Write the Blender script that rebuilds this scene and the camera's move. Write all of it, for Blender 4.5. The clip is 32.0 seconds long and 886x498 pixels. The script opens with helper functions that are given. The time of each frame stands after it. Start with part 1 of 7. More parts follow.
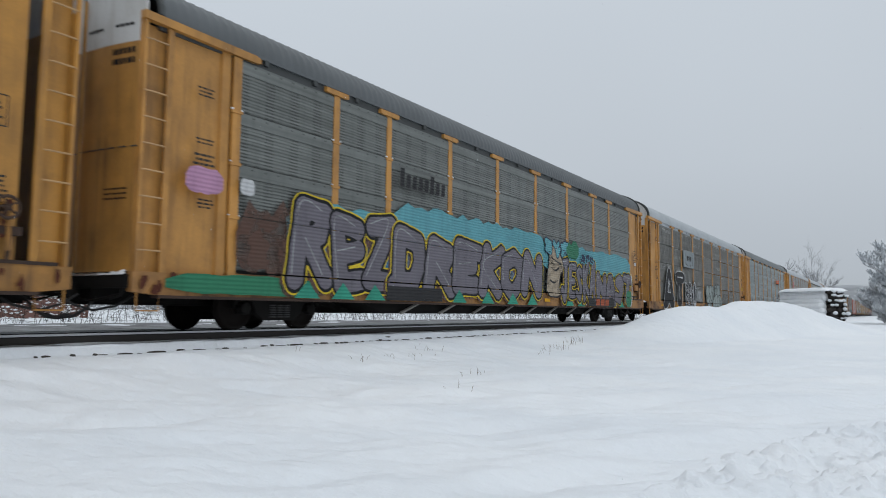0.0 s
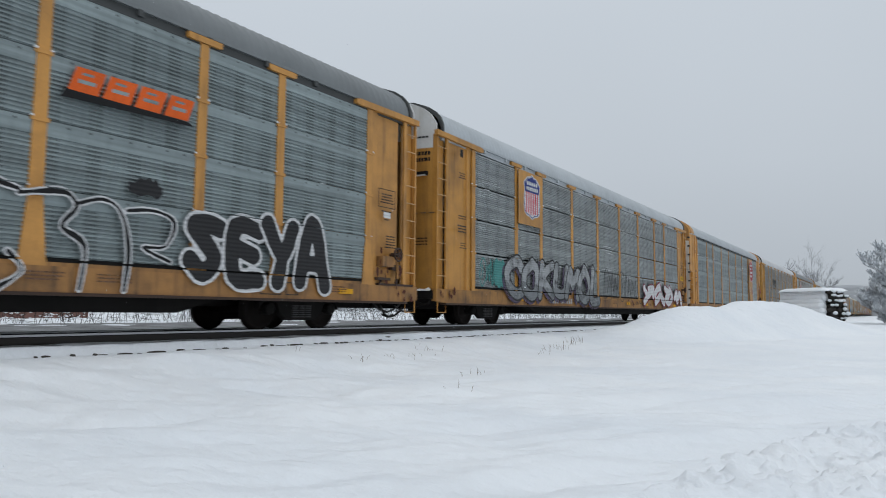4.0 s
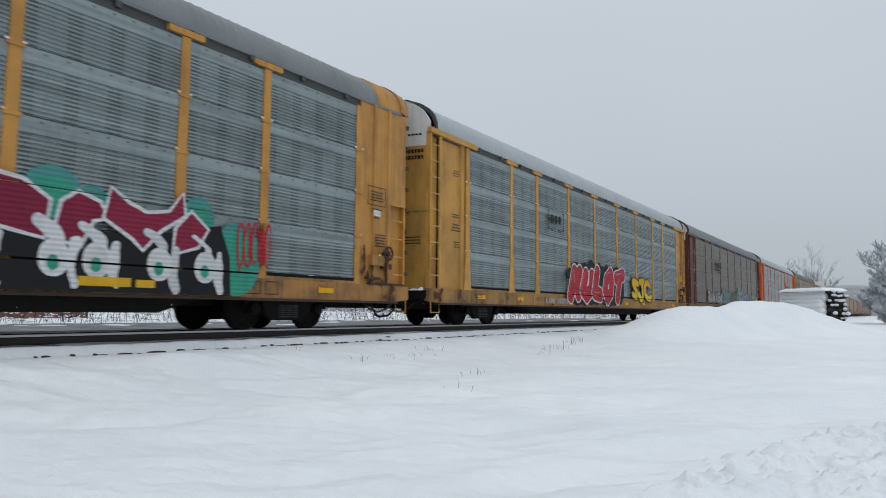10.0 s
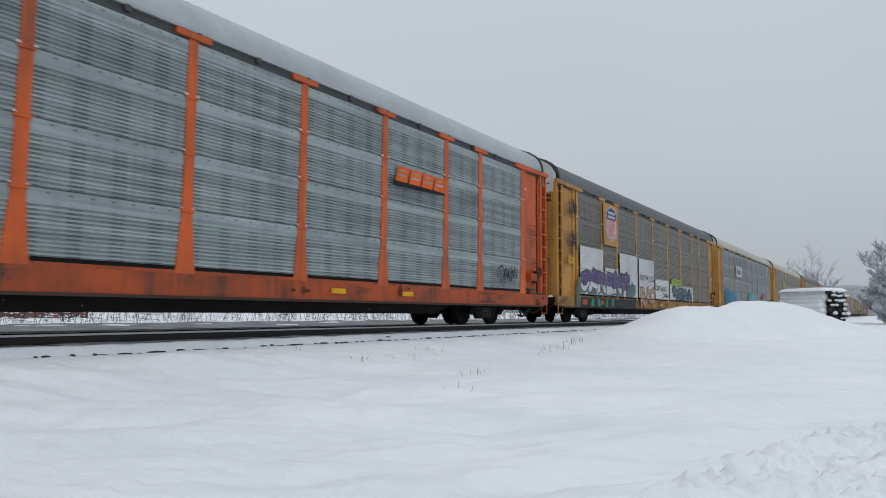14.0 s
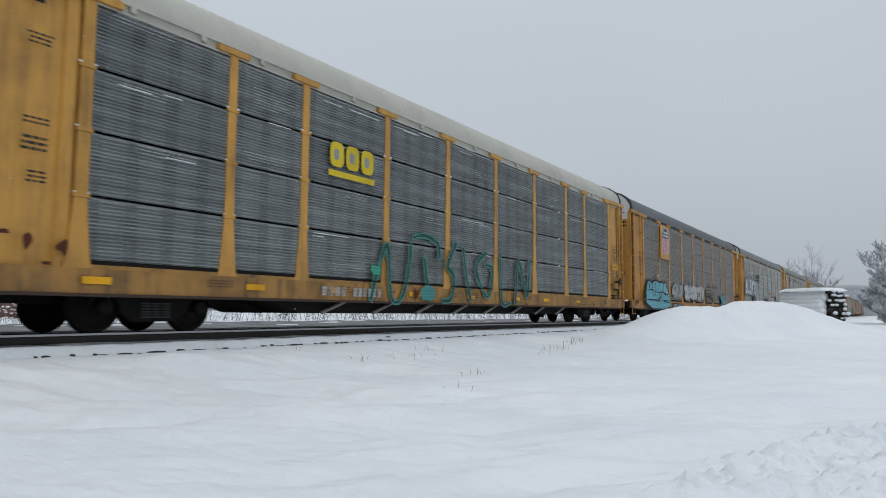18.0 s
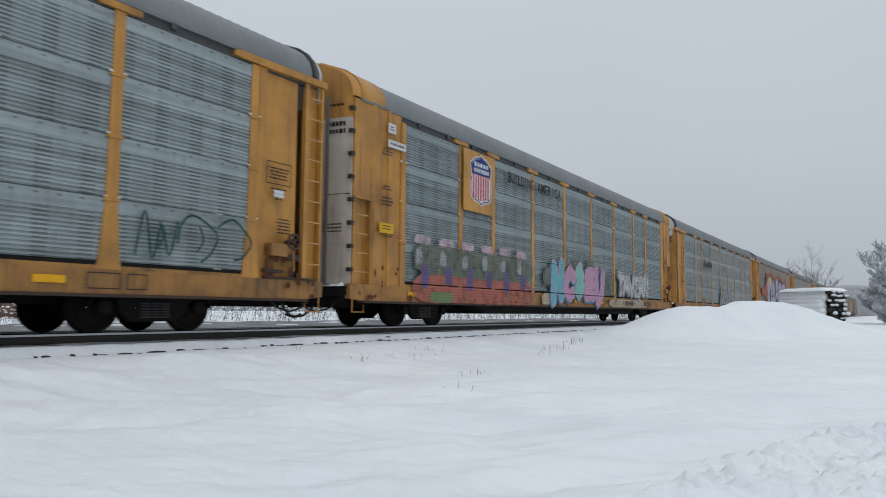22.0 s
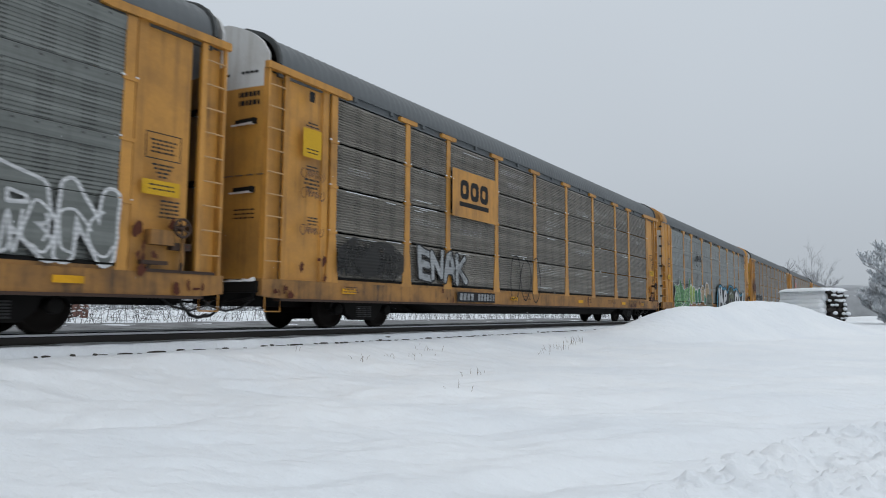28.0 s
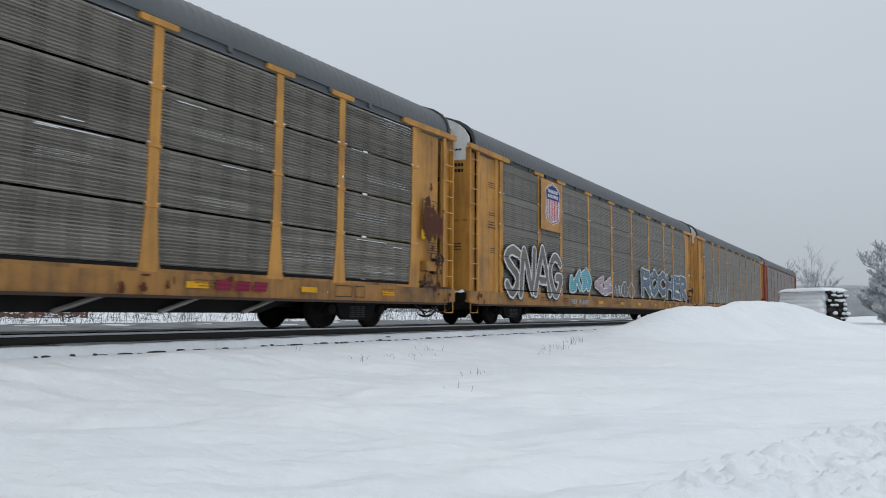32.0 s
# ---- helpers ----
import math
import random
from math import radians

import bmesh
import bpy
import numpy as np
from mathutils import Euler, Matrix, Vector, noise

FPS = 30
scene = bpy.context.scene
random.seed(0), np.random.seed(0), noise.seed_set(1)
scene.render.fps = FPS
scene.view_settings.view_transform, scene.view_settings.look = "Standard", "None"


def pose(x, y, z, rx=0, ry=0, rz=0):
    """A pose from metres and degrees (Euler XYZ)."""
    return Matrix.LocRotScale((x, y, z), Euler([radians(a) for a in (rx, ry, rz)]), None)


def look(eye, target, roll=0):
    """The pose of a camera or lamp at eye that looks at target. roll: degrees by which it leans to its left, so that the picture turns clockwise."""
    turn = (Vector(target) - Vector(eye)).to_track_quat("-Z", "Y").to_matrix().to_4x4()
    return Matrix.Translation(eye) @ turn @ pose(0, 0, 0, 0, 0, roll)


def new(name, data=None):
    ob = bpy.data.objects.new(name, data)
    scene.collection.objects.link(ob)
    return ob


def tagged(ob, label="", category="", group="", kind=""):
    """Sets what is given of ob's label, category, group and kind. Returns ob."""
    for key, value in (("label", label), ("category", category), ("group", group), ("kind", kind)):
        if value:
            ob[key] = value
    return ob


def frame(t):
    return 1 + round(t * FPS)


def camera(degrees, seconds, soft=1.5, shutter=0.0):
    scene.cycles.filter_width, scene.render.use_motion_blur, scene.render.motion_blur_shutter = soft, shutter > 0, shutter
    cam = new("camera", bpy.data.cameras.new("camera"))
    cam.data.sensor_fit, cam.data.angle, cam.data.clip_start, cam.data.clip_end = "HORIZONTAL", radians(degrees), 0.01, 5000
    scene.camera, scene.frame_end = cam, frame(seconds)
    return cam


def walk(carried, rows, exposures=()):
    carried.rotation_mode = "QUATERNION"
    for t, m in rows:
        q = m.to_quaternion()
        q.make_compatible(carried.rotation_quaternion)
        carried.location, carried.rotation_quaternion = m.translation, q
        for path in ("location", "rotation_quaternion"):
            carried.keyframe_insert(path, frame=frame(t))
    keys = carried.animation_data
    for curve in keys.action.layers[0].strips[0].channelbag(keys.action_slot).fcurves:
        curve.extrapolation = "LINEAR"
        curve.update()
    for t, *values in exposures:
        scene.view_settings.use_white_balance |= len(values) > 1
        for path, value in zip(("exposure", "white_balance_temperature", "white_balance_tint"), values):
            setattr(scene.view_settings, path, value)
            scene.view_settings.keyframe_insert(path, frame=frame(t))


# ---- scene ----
# Camera: stands still beside the line, a little over rail height.
# World: x runs along the track, y across it towards the train, z = 0 at the rail head.
cam = camera(64.84, 32.0, soft=1.0, shutter=0.1)
STAND = pose(0, 0, 0.38, 95.14, -0.43, -57.45)
walk(cam, [(0, STAND), (32, STAND)], [(0, -0.03), (13, -0.03), (14.5, -0.10), (20, -0.10), (24, -0.04), (32, -0.02)])

# ---- light: dull snow sky ----
SUN_ELEV, SUN_TURN = radians(57), radians(234)
world = bpy.data.worlds.new("snow_sky")
world.use_nodes = True
scene.world = world
wn, wl = world.node_tree.nodes, world.node_tree.links
wn.clear()
w_out = wn.new("ShaderNodeOutputWorld")
w_bg = wn.new("ShaderNodeBackground")
w_sky = wn.new("ShaderNodeTexSky")
w_sky.sky_type, w_sky.sun_disc, w_sky.sun_elevation, w_sky.sun_rotation = "NISHITA", False, SUN_ELEV, SUN_TURN
w_sky.dust_density = 4.0
w_co = wn.new("ShaderNodeTexCoord")
w_sep = wn.new("ShaderNodeSeparateXYZ")
w_ramp = wn.new("ShaderNodeValToRGB")
w_ramp.color_ramp.elements[0].color = (0.41, 0.45, 0.485, 1)
w_ramp.color_ramp.elements[1].color = (0.89, 0.945, 1.0, 1)
for stop, grey in ((0.05, 0.505), (0.2, 0.585), (0.4, 0.64)):
    w_ramp.color_ramp.elements.new(stop).color = (grey * 0.895, grey * 0.985, grey * 1.085, 1)
w_noise = wn.new("ShaderNodeTexNoise")
w_noise.inputs["Scale"].default_value, w_noise.inputs["Detail"].default_value = 1.3, 3
w_mul = wn.new("ShaderNodeMix")
w_mul.data_type, w_mul.blend_type = "RGBA", "ADD"
w_mul.inputs["Factor"].default_value = 0.00015
w_cl = wn.new("ShaderNodeMapRange")
w_cl.inputs["To Min"].default_value, w_cl.inputs["To Max"].default_value = 0.93, 1.07
w_str = wn.new("ShaderNodeMath")
w_str.operation = "MULTIPLY"
w_str.inputs[1].default_value = 1.0
wl.new(w_co.outputs["Generated"], w_sep.inputs[0])
wl.new(w_sep.outputs["Z"], w_ramp.inputs[0])
wl.new(w_co.outputs["Generated"], w_noise.inputs["Vector"])
wl.new(w_noise.outputs["Fac"], w_cl.inputs["Value"])
wl.new(w_cl.outputs[0], w_str.inputs[0])
wl.new(w_ramp.outputs["Color"], w_mul.inputs["A"])
wl.new(w_sky.outputs["Color"], w_mul.inputs["B"])
wl.new(w_mul.outputs["Result"], w_bg.inputs["Color"])
wl.new(w_str.outputs[0], w_bg.inputs["Strength"])
wl.new(w_bg.outputs[0], w_out.inputs[0])

sun = new("sun", bpy.data.lights.new("sun", "SUN"))
sun.data.energy, sun.data.angle, sun.data.color = 0.72, radians(50), (0.97, 0.985, 1.0)
sun.matrix_basis = look((-38, -22, 78), (0, 5, 0))


# ---- materials ----
MATS = {}


def surface(name, colour, rough=0.6, metal=0.0, grime=(0.05, 0.045, 0.04), dirt=0.35, streak=True, grain=0.12, bump=0.15, scale=1.0, slats=0.0, holes=0.0, worn=0.0, band=0.0, gloss=0.5):
    """Weathered surface: colour, blotches, streaks that run down, grain and fine relief; painted highlights on punched
    sheets.
    """
    if name in MATS:
        return MATS[name]
    m = bpy.data.materials.new(name)
    m.use_nodes = True
    n, l = m.node_tree.nodes, m.node_tree.links
    b = n["Principled BSDF"]
    co = n.new("ShaderNodeTexCoord")
    info = n.new("ShaderNodeObjectInfo")
    shift = n.new("ShaderNodeVectorMath")
    shift.operation = "MULTIPLY_ADD"
    l.new(info.outputs["Random"], shift.inputs[0])
    shift.inputs[1].default_value = (37.0, 17.0, 5.0)
    l.new(co.outputs["Object"], shift.inputs[2])

    def noise_at(s, detail, stretch=(1, 1, 1)):
        mp = n.new("ShaderNodeMapping")
        mp.inputs["Scale"].default_value = stretch
        t = n.new("ShaderNodeTexNoise")
        t.inputs["Scale"].default_value, t.inputs["Detail"].default_value, t.inputs["Roughness"].default_value = s * scale, detail, 0.62
        l.new(shift.outputs[0], mp.inputs[0])
        l.new(mp.outputs[0], t.inputs["Vector"])
        return t.outputs["Fac"]

    def ramp(v, a, c):
        r = n.new("ShaderNodeMapRange")
        r.inputs["From Min"].default_value, r.inputs["From Max"].default_value = a, c
        l.new(v, r.inputs["Value"])
        return r.outputs[0]

    def math2(op, a, c):
        k = n.new("ShaderNodeMath")
        k.operation = op
        for i, v in enumerate((a, c)):
            if isinstance(v, (int, float)):
                k.inputs[i].default_value = v
            else:
                l.new(v, k.inputs[i])
        return k.outputs[0]

    blot = ramp(noise_at(0.9, 4), 0.42, 0.75)
    fine = noise_at(26, 3)
    run = ramp(noise_at(2.2, 4, (3.0, 3.0, 0.22)), 0.5, 0.85) if streak else blot
    mask = math2("MULTIPLY", math2("ADD", math2("MULTIPLY", blot, 0.6), math2("MULTIPLY", run, 0.6)), dirt)
    mix = n.new("ShaderNodeMix")
    mix.data_type = "RGBA"
    mix.inputs["A"].default_value, mix.inputs["B"].default_value = (*colour, 1), (*grime, 1)
    l.new(mask, mix.inputs["Factor"])
    hsv = n.new("ShaderNodeHueSaturation")
    l.new(mix.outputs["Result"], hsv.inputs["Color"])
    value = math2("ADD", math2("MULTIPLY", fine, grain * 2), 1.0 - grain)
    value = math2("MULTIPLY", value, math2("ADD", math2("MULTIPLY", info.outputs["Random"], 0.12), 0.94))
    if holes:
        sep = n.new("ShaderNodeSeparateXYZ")
        l.new(co.outputs["Object"], sep.inputs[0])
        col = math2("GREATER_THAN", math2("SINE", math2("MULTIPLY", sep.outputs["X"], 2 * math.pi / 0.66), 0), 0.42)
        dot = math2("GREATER_THAN", math2("SINE", math2("MULTIPLY", sep.outputs["X"], 2 * math.pi / 0.045), 0), -0.2)
        row = math2("GREATER_THAN", math2("SINE", math2("MULTIPLY", sep.outputs["Z"], 2 * math.pi / 0.0625), 0), 0.1)
        spots = math2("MULTIPLY", math2("MULTIPLY", col, dot), row)
        if band:
            spots = math2("MULTIPLY", spots, math2("LESS_THAN", sep.outputs["Z"], band))
        value = math2("MULTIPLY", value, math2("SUBTRACT", 1.0, math2("MULTIPLY", spots, holes)))
        if band:
            pin = math2("GREATER_THAN", math2("SINE", math2("MULTIPLY", sep.outputs["X"], 2 * math.pi / 0.33), 0), 0.88)
            near = math2("LESS_THAN", math2("ABSOLUTE", math2("SUBTRACT", sep.outputs["Z"], 0.90), 0), 0.014)
            value = math2("MULTIPLY", value, math2("SUBTRACT", 1.0, math2("MULTIPLY", math2("MULTIPLY", pin, near), 0.6)))
    if holes:
        # level bright lines: sky highlights of the ribs, put into the colour
        lines = ramp(noise_at(1.0, 2, (0.22, 1.0, 9.0)), 0.35, 0.72)
        value = math2("MULTIPLY", value, math2("ADD", math2("MULTIPLY", lines, 0.5), 0.82))
    l.new(value, hsv.inputs["Value"])
    l.new(hsv.outputs[0], b.inputs["Base Color"])
    b.inputs["Metallic"].default_value = metal
    b.inputs["Specular IOR Level"].default_value = gloss
    rg = math2("ADD", math2("MULTIPLY", fine, 0.2), rough - 0.1)
    l.new(rg, b.inputs["Roughness"])
    bp = n.new("ShaderNodeBump")
    bp.inputs["Strength"].default_value, bp.inputs["Distance"].default_value = bump, 0.02
    h = fine
    if slats:
        sep2 = n.new("ShaderNodeSeparateXYZ")
        l.new(co.outputs["Object"], sep2.inputs[0])
        wave = math2("SINE", math2("MULTIPLY", sep2.outputs["Z"], 2 * math.pi / 0.075), 0)
        h = math2("ADD", fine, math2("MULTIPLY", wave, slats))
    l.new(h, bp.inputs["Height"])
    l.new(bp.outputs[0], b.inputs["Normal"])
    if worn:
        gone = ramp(noise_at(2.6, 5), 0.30, 0.30 + 0.28 * worn + 0.02)
        keep = math2("ADD", math2("MULTIPLY", gone, 0.25 + 0.45 * worn), 1.0 - 0.92 * worn)
        l.new(math2("MINIMUM", keep, 1.0), b.inputs["Alpha"])
    MATS[name] = m
    return m


def snow_material(name, tone=0.86):
    m = bpy.data.materials.new(name)
    m.use_nodes = True
    n, l = m.node_tree.nodes, m.node_tree.links
    b = n["Principled BSDF"]
    co = n.new("ShaderNodeTexCoord")
    mp = n.new("ShaderNodeMapping")
    mp.inputs["Scale"].default_value = (1.0, 0.6, 1.0)
    mp.inputs["Rotation"].default_value = (0, 0, radians(-35))
    l.new(co.outputs["Object"], mp.inputs[0])
    big, fine, mid = n.new("ShaderNodeTexNoise"), n.new("ShaderNodeTexNoise"), n.new("ShaderNodeTexNoise")
    for t, s, d in ((big, 0.5, 3), (fine, 45, 4), (mid, 4.2, 4)):
        t.inputs["Scale"].default_value, t.inputs["Detail"].default_value = s, d
    l.new(mp.outputs[0], big.inputs["Vector"])
    l.new(mp.outputs[0], mid.inputs["Vector"])
    l.new(co.outputs["Object"], fine.inputs["Vector"])
    # light and dark of wind ripples put into the snow colour
    cr = n.new("ShaderNodeValToRGB")
    cr.color_ramp.elements[0].position, cr.color_ramp.elements[1].position = 0.3, 0.7
    cr.color_ramp.elements[0].color = (tone * 0.87, tone * 0.91, tone * 0.955, 1)
    cr.color_ramp.elements[1].color = (tone * 0.96, tone * 0.985, tone * 1.01, 1)
    l.new(big.outputs["Fac"], cr.inputs[0])
    l.new(cr.outputs[0], b.inputs["Base Color"])
    b.inputs["Roughness"].default_value = 0.75
    b.inputs["Specular IOR Level"].default_value = 0.25
    add = n.new("ShaderNodeMath")
    add.operation = "MULTIPLY_ADD"
    add.inputs[1].default_value = 0.06
    l.new(fine.outputs["Fac"], add.inputs[0])
    l.new(mid.outputs["Fac"], add.inputs[2])
    bp = n.new("ShaderNodeBump")
    bp.inputs["Strength"].default_value, bp.inputs["Distance"].default_value = 0.5, 0.2
    l.new(add.outputs[0], bp.inputs["Height"])
    l.new(bp.outputs[0], b.inputs["Normal"])
    return m


SNOW = snow_material("snow", 0.80)
# dirt and the shade under the train, both in one grey
DIRTY_SHADED = surface("dirty_shaded_snow", (0.20, 0.205, 0.212), 0.9, grime=(0.07, 0.07, 0.07), dirt=0.9, streak=False, grain=0.3, bump=0.5, scale=1.6)
GREYSNOW = surface("trampled_snow", (0.60, 0.615, 0.635), 0.9, grime=(0.30, 0.30, 0.30), dirt=0.7, streak=False, grain=0.15, bump=0.5, scale=1.6)
STEEL = surface("rail_steel", (0.032, 0.027, 0.024), 0.7, 0.1, dirt=0.3, bump=0.2)
RAILTOP = surface("worn_rail_head", (0.42, 0.43, 0.44), 0.35, 0.6, dirt=0.2)
TIE = surface("creosoted_timber_and_shadow", (0.05, 0.042, 0.036), 0.85, dirt=0.3)
UNDER = surface("grimy_cast_steel_and_slot_shade", (0.009, 0.0085, 0.008), 0.85, 0.0, (0.03, 0.027, 0.025), 0.3, gloss=0.12)
WHEEL = surface("brown_wheel_steel", (0.010, 0.008, 0.007), 0.8, 0.0, (0.025, 0.02, 0.018), 0.3, gloss=0.12)
RUBBER = surface("black_rubber", (0.02, 0.02, 0.02), 0.7, dirt=0.2)
# dark steel of seams and trims; on eave rails, the gap's shade
SHADOW_STEEL = surface("dark_steel_and_gap_shade", (0.06, 0.065, 0.065), 0.6, 0.2)
BARK = surface("wet_bark", (0.03, 0.025, 0.022), 0.9, dirt=0.2)
# bark of distant trees, with the haze mixed into its grey
FARBARK = surface("mist_toned_bark", (0.17, 0.175, 0.185), 0.9, dirt=0.2)
FROSTED = surface("frosted_bark", (0.085, 0.08, 0.078), 0.9, dirt=0.2)
CUT = surface("cut_log_end", (0.018, 0.015, 0.012), 0.85, dirt=0.6, grime=(0.02, 0.018, 0.015))
STRAW = surface("dry_grass", (0.13, 0.085, 0.045), 0.9, dirt=0.3)
BRICK = surface("red_brown_cladding", (0.20, 0.105, 0.085), 0.85, dirt=0.4)
# hill colour made pale to carry the distance haze
HILL = surface("haze_toned_hill", (0.30, 0.315, 0.33), 0.95, grime=(0.20, 0.21, 0.22), dirt=0.9, streak=False, scale=0.06)

# car paints
PAINT = {
    "yellow": (0.52, 0.272, 0.056), "gold": (0.54, 0.305, 0.062), "tan": (0.54, 0.288, 0.076),
    "orange": (0.60, 0.105, 0.012), "oxide": (0.100, 0.020, 0.015), "red": (0.30, 0.05, 0.025), "dirtytan": (0.30, 0.17, 0.06), "beige": (0.33, 0.28, 0.21), "lemon": (0.52, 0.31, 0.02),
}
for key, rgb in PAINT.items():
    surface("paint_" + key, tuple(c * k for c, k in zip(rgb, (0.95, 0.86, 0.74))), 0.5, 0.0, (0.07, 0.036, 0.018), 0.9, grain=0.17, bump=0.08)
# end doors: paint darkened for the shade between cars and for dirt
for key, rgb in PAINT.items():
    surface("door_" + key, tuple(c * k for c, k in zip(rgb, (0.78, 0.72, 0.60))), 0.55, 0.0, (0.06, 0.034, 0.018), 0.9, grain=0.16, bump=0.1)
for key, rgb in PAINT.items():
    surface("sill_" + key, tuple(c * k for c, k in zip(rgb, (0.66, 0.60, 0.66))), 0.65, 0.0, (0.040, 0.025, 0.017), 1.3, grain=0.2, bump=0.15, scale=1.3)
SHEET = {
    "light": (0.225, 0.268, 0.272), "pale": (0.31, 0.335, 0.335), "mid": (0.222, 0.242, 0.243), "green": (0.152, 0.162, 0.152),
    "dark": (0.146, 0.137, 0.116), "brown": (0.142, 0.130, 0.108), "tansheet": (0.138, 0.122, 0.095), "ribgrey": (0.192, 0.188, 0.170), "ribbrown": (0.212, 0.196, 0.17), "blue": (0.205, 0.265, 0.305), "bright": (0.285, 0.33, 0.335), "stone": (0.185, 0.205, 0.20),
}
for key, rgb in SHEET.items():
    surface("sheet_" + key, rgb, 0.42, 0.35, tuple(c * 0.5 for c in rgb), 0.75, grain=0.16, bump=0.12, holes=0.62, band=0.0 if key in ("ribgrey", "ribbrown", "pale", "mid") else 0.72)
ROOF = {"roofgrey": (0.17, 0.185, 0.19), "roofdark": (0.105, 0.115, 0.12), "rooflight": (0.40, 0.43, 0.45), "roofcream": (0.46, 0.45, 0.40), "roofwhite": (0.56, 0.57, 0.58)}
for key, rgb in ROOF.items():
    surface(key, rgb, 0.55, 0.2, tuple(c * 0.7 for c in rgb), 0.5, streak=False, grain=0.08)
SPRAY = {
    "black": (0.010, 0.010, 0.011), "soot": (0.030, 0.030, 0.032), "white": (0.66, 0.67, 0.68), "palegrey": (0.40, 0.42, 0.43), "greypaint": (0.24, 0.26, 0.27),
    "greyviolet": (0.175, 0.16, 0.19), "cyan": (0.12, 0.40, 0.46), "sky": (0.14, 0.42, 0.50), "green": (0.03, 0.21, 0.11), "teal": (0.06, 0.27, 0.25),
    "tealgrey": (0.15, 0.23, 0.24), "yellow": (0.62, 0.46, 0.03), "mustard": (0.58, 0.34, 0.02), "pink": (0.56, 0.29, 0.46), "palepink": (0.58, 0.42, 0.48), "maroon": (0.24, 0.012, 0.045),
    "red": (0.46, 0.012, 0.03), "brown": (0.14, 0.075, 0.055), "rust": (0.085, 0.024, 0.012), "smudge": (0.035, 0.034, 0.033), "chalk": (0.60, 0.61, 0.61), "navy": (0.022, 0.035, 0.075), "greenblack": (0.02, 0.075, 0.06),
    "olive": (0.13, 0.15, 0.09), "purple": (0.13, 0.09, 0.22), "purpledark": (0.10, 0.075, 0.13), "salmon": (0.46, 0.14, 0.10), "lime": (0.30, 0.42, 0.08),
    "bluegrey": (0.14, 0.20, 0.27), "lavender": (0.30, 0.28, 0.52), "blue": (0.06, 0.24, 0.42), "moss": (0.16, 0.24, 0.10), "mossgrey": (0.15, 0.18, 0.14),
    "orange": (0.46, 0.09, 0.025), "slate": (0.045, 0.085, 0.105), "mint": (0.25, 0.55, 0.50), "violet": (0.22, 0.10, 0.26), "tan": (0.42, 0.30, 0.17),
    "greypanel": (0.24, 0.27, 0.28), "signred": (0.42, 0.03, 0.035), "signblue": (0.02, 0.035, 0.17), "reflector": (0.70, 0.35, 0.015), "flag": (0.52, 0.04, 0.06), "lilac": (0.47, 0.35, 0.49), "palemint": (0.37, 0.43, 0.405), "seablue": (0.02, 0.22, 0.36), "signorange": (0.72, 0.12, 0.02), "jade": (0.03, 0.33, 0.22), "cream": (0.52, 0.42, 0.30), "faded_sky": (0.16, 0.34, 0.38), "leaf": (0.10, 0.30, 0.10), "leaflight": (0.22, 0.42, 0.18),
}
FLAT = ("signorange", "reflector", "signred", "signblue", "flag", "rust", "greypanel", "black", "mustard", "yellow")
FADED = ("palemint", "faded_sky", "cream", "palegrey", "greypaint", "tealgrey", "olive", "mossgrey", "palepink", "lavender", "salmon", "purpledark", "blue", "brown", "bluegrey", "smudge", "chalk")
for key, rgb in SPRAY.items():
    rgb = rgb if key in FLAT else tuple(0.80 * c + 0.06 * sum(rgb) / 3 for c in rgb)
    surface("spray_" + key, rgb, 0.6, 0.0, tuple(c * 0.5 for c in rgb), 0.7, grain=0.14, bump=0.35, gloss=0.2, slats=0.0 if key in FLAT else 0.9, worn=0.0 if key in FLAT and key != "rust" else (0.75 if key in FADED else 0.2))
surface("door_white", (0.50, 0.505, 0.50), 0.6, 0.0, (0.22, 0.19, 0.15), 0.7)


def spray(key):
    return MATS["spray_" + key]


# ---- mesh tools ----
def quad_box(bm, x0, x1, y0, y1, z0, z1):
    v = [bm.verts.new((x, y, z)) for x in (x0, x1) for y in (y0, y1) for z in (z0, z1)]
    for f in ((0, 1, 3, 2), (4, 6, 7, 5), (0, 4, 5, 1), (2, 3, 7, 6), (0, 2, 6, 4), (1, 5, 7, 3)):
        bm.faces.new([v[i] for i in f])


def prism(bm, pts, y0, y1):
    """A polygon of (x, z) points, thick from y0 to y1."""
    a = [bm.verts.new((x, y0, z)) for x, z in pts]
    b = [bm.verts.new((x, y1, z)) for x, z in pts]
    bm.faces.new(a)
    bm.faces.new(b[::-1])
    for i in range(len(pts)):
        j = (i + 1) % len(pts)
        bm.faces.new((a[j], a[i], b[i], b[j]))


def prism_x(bm, pts, x0, x1):
    """A polygon of (y, z) points drawn out along x."""
    a = [bm.verts.new((x0, y, z)) for y, z in pts]
    b = [bm.verts.new((x1, y, z)) for y, z in pts]
    bm.faces.new(a)
    bm.faces.new(b[::-1])
    for i in range(len(pts)):
        j = (i + 1) % len(pts)
        bm.faces.new((a[j], a[i], b[i], b[j]))


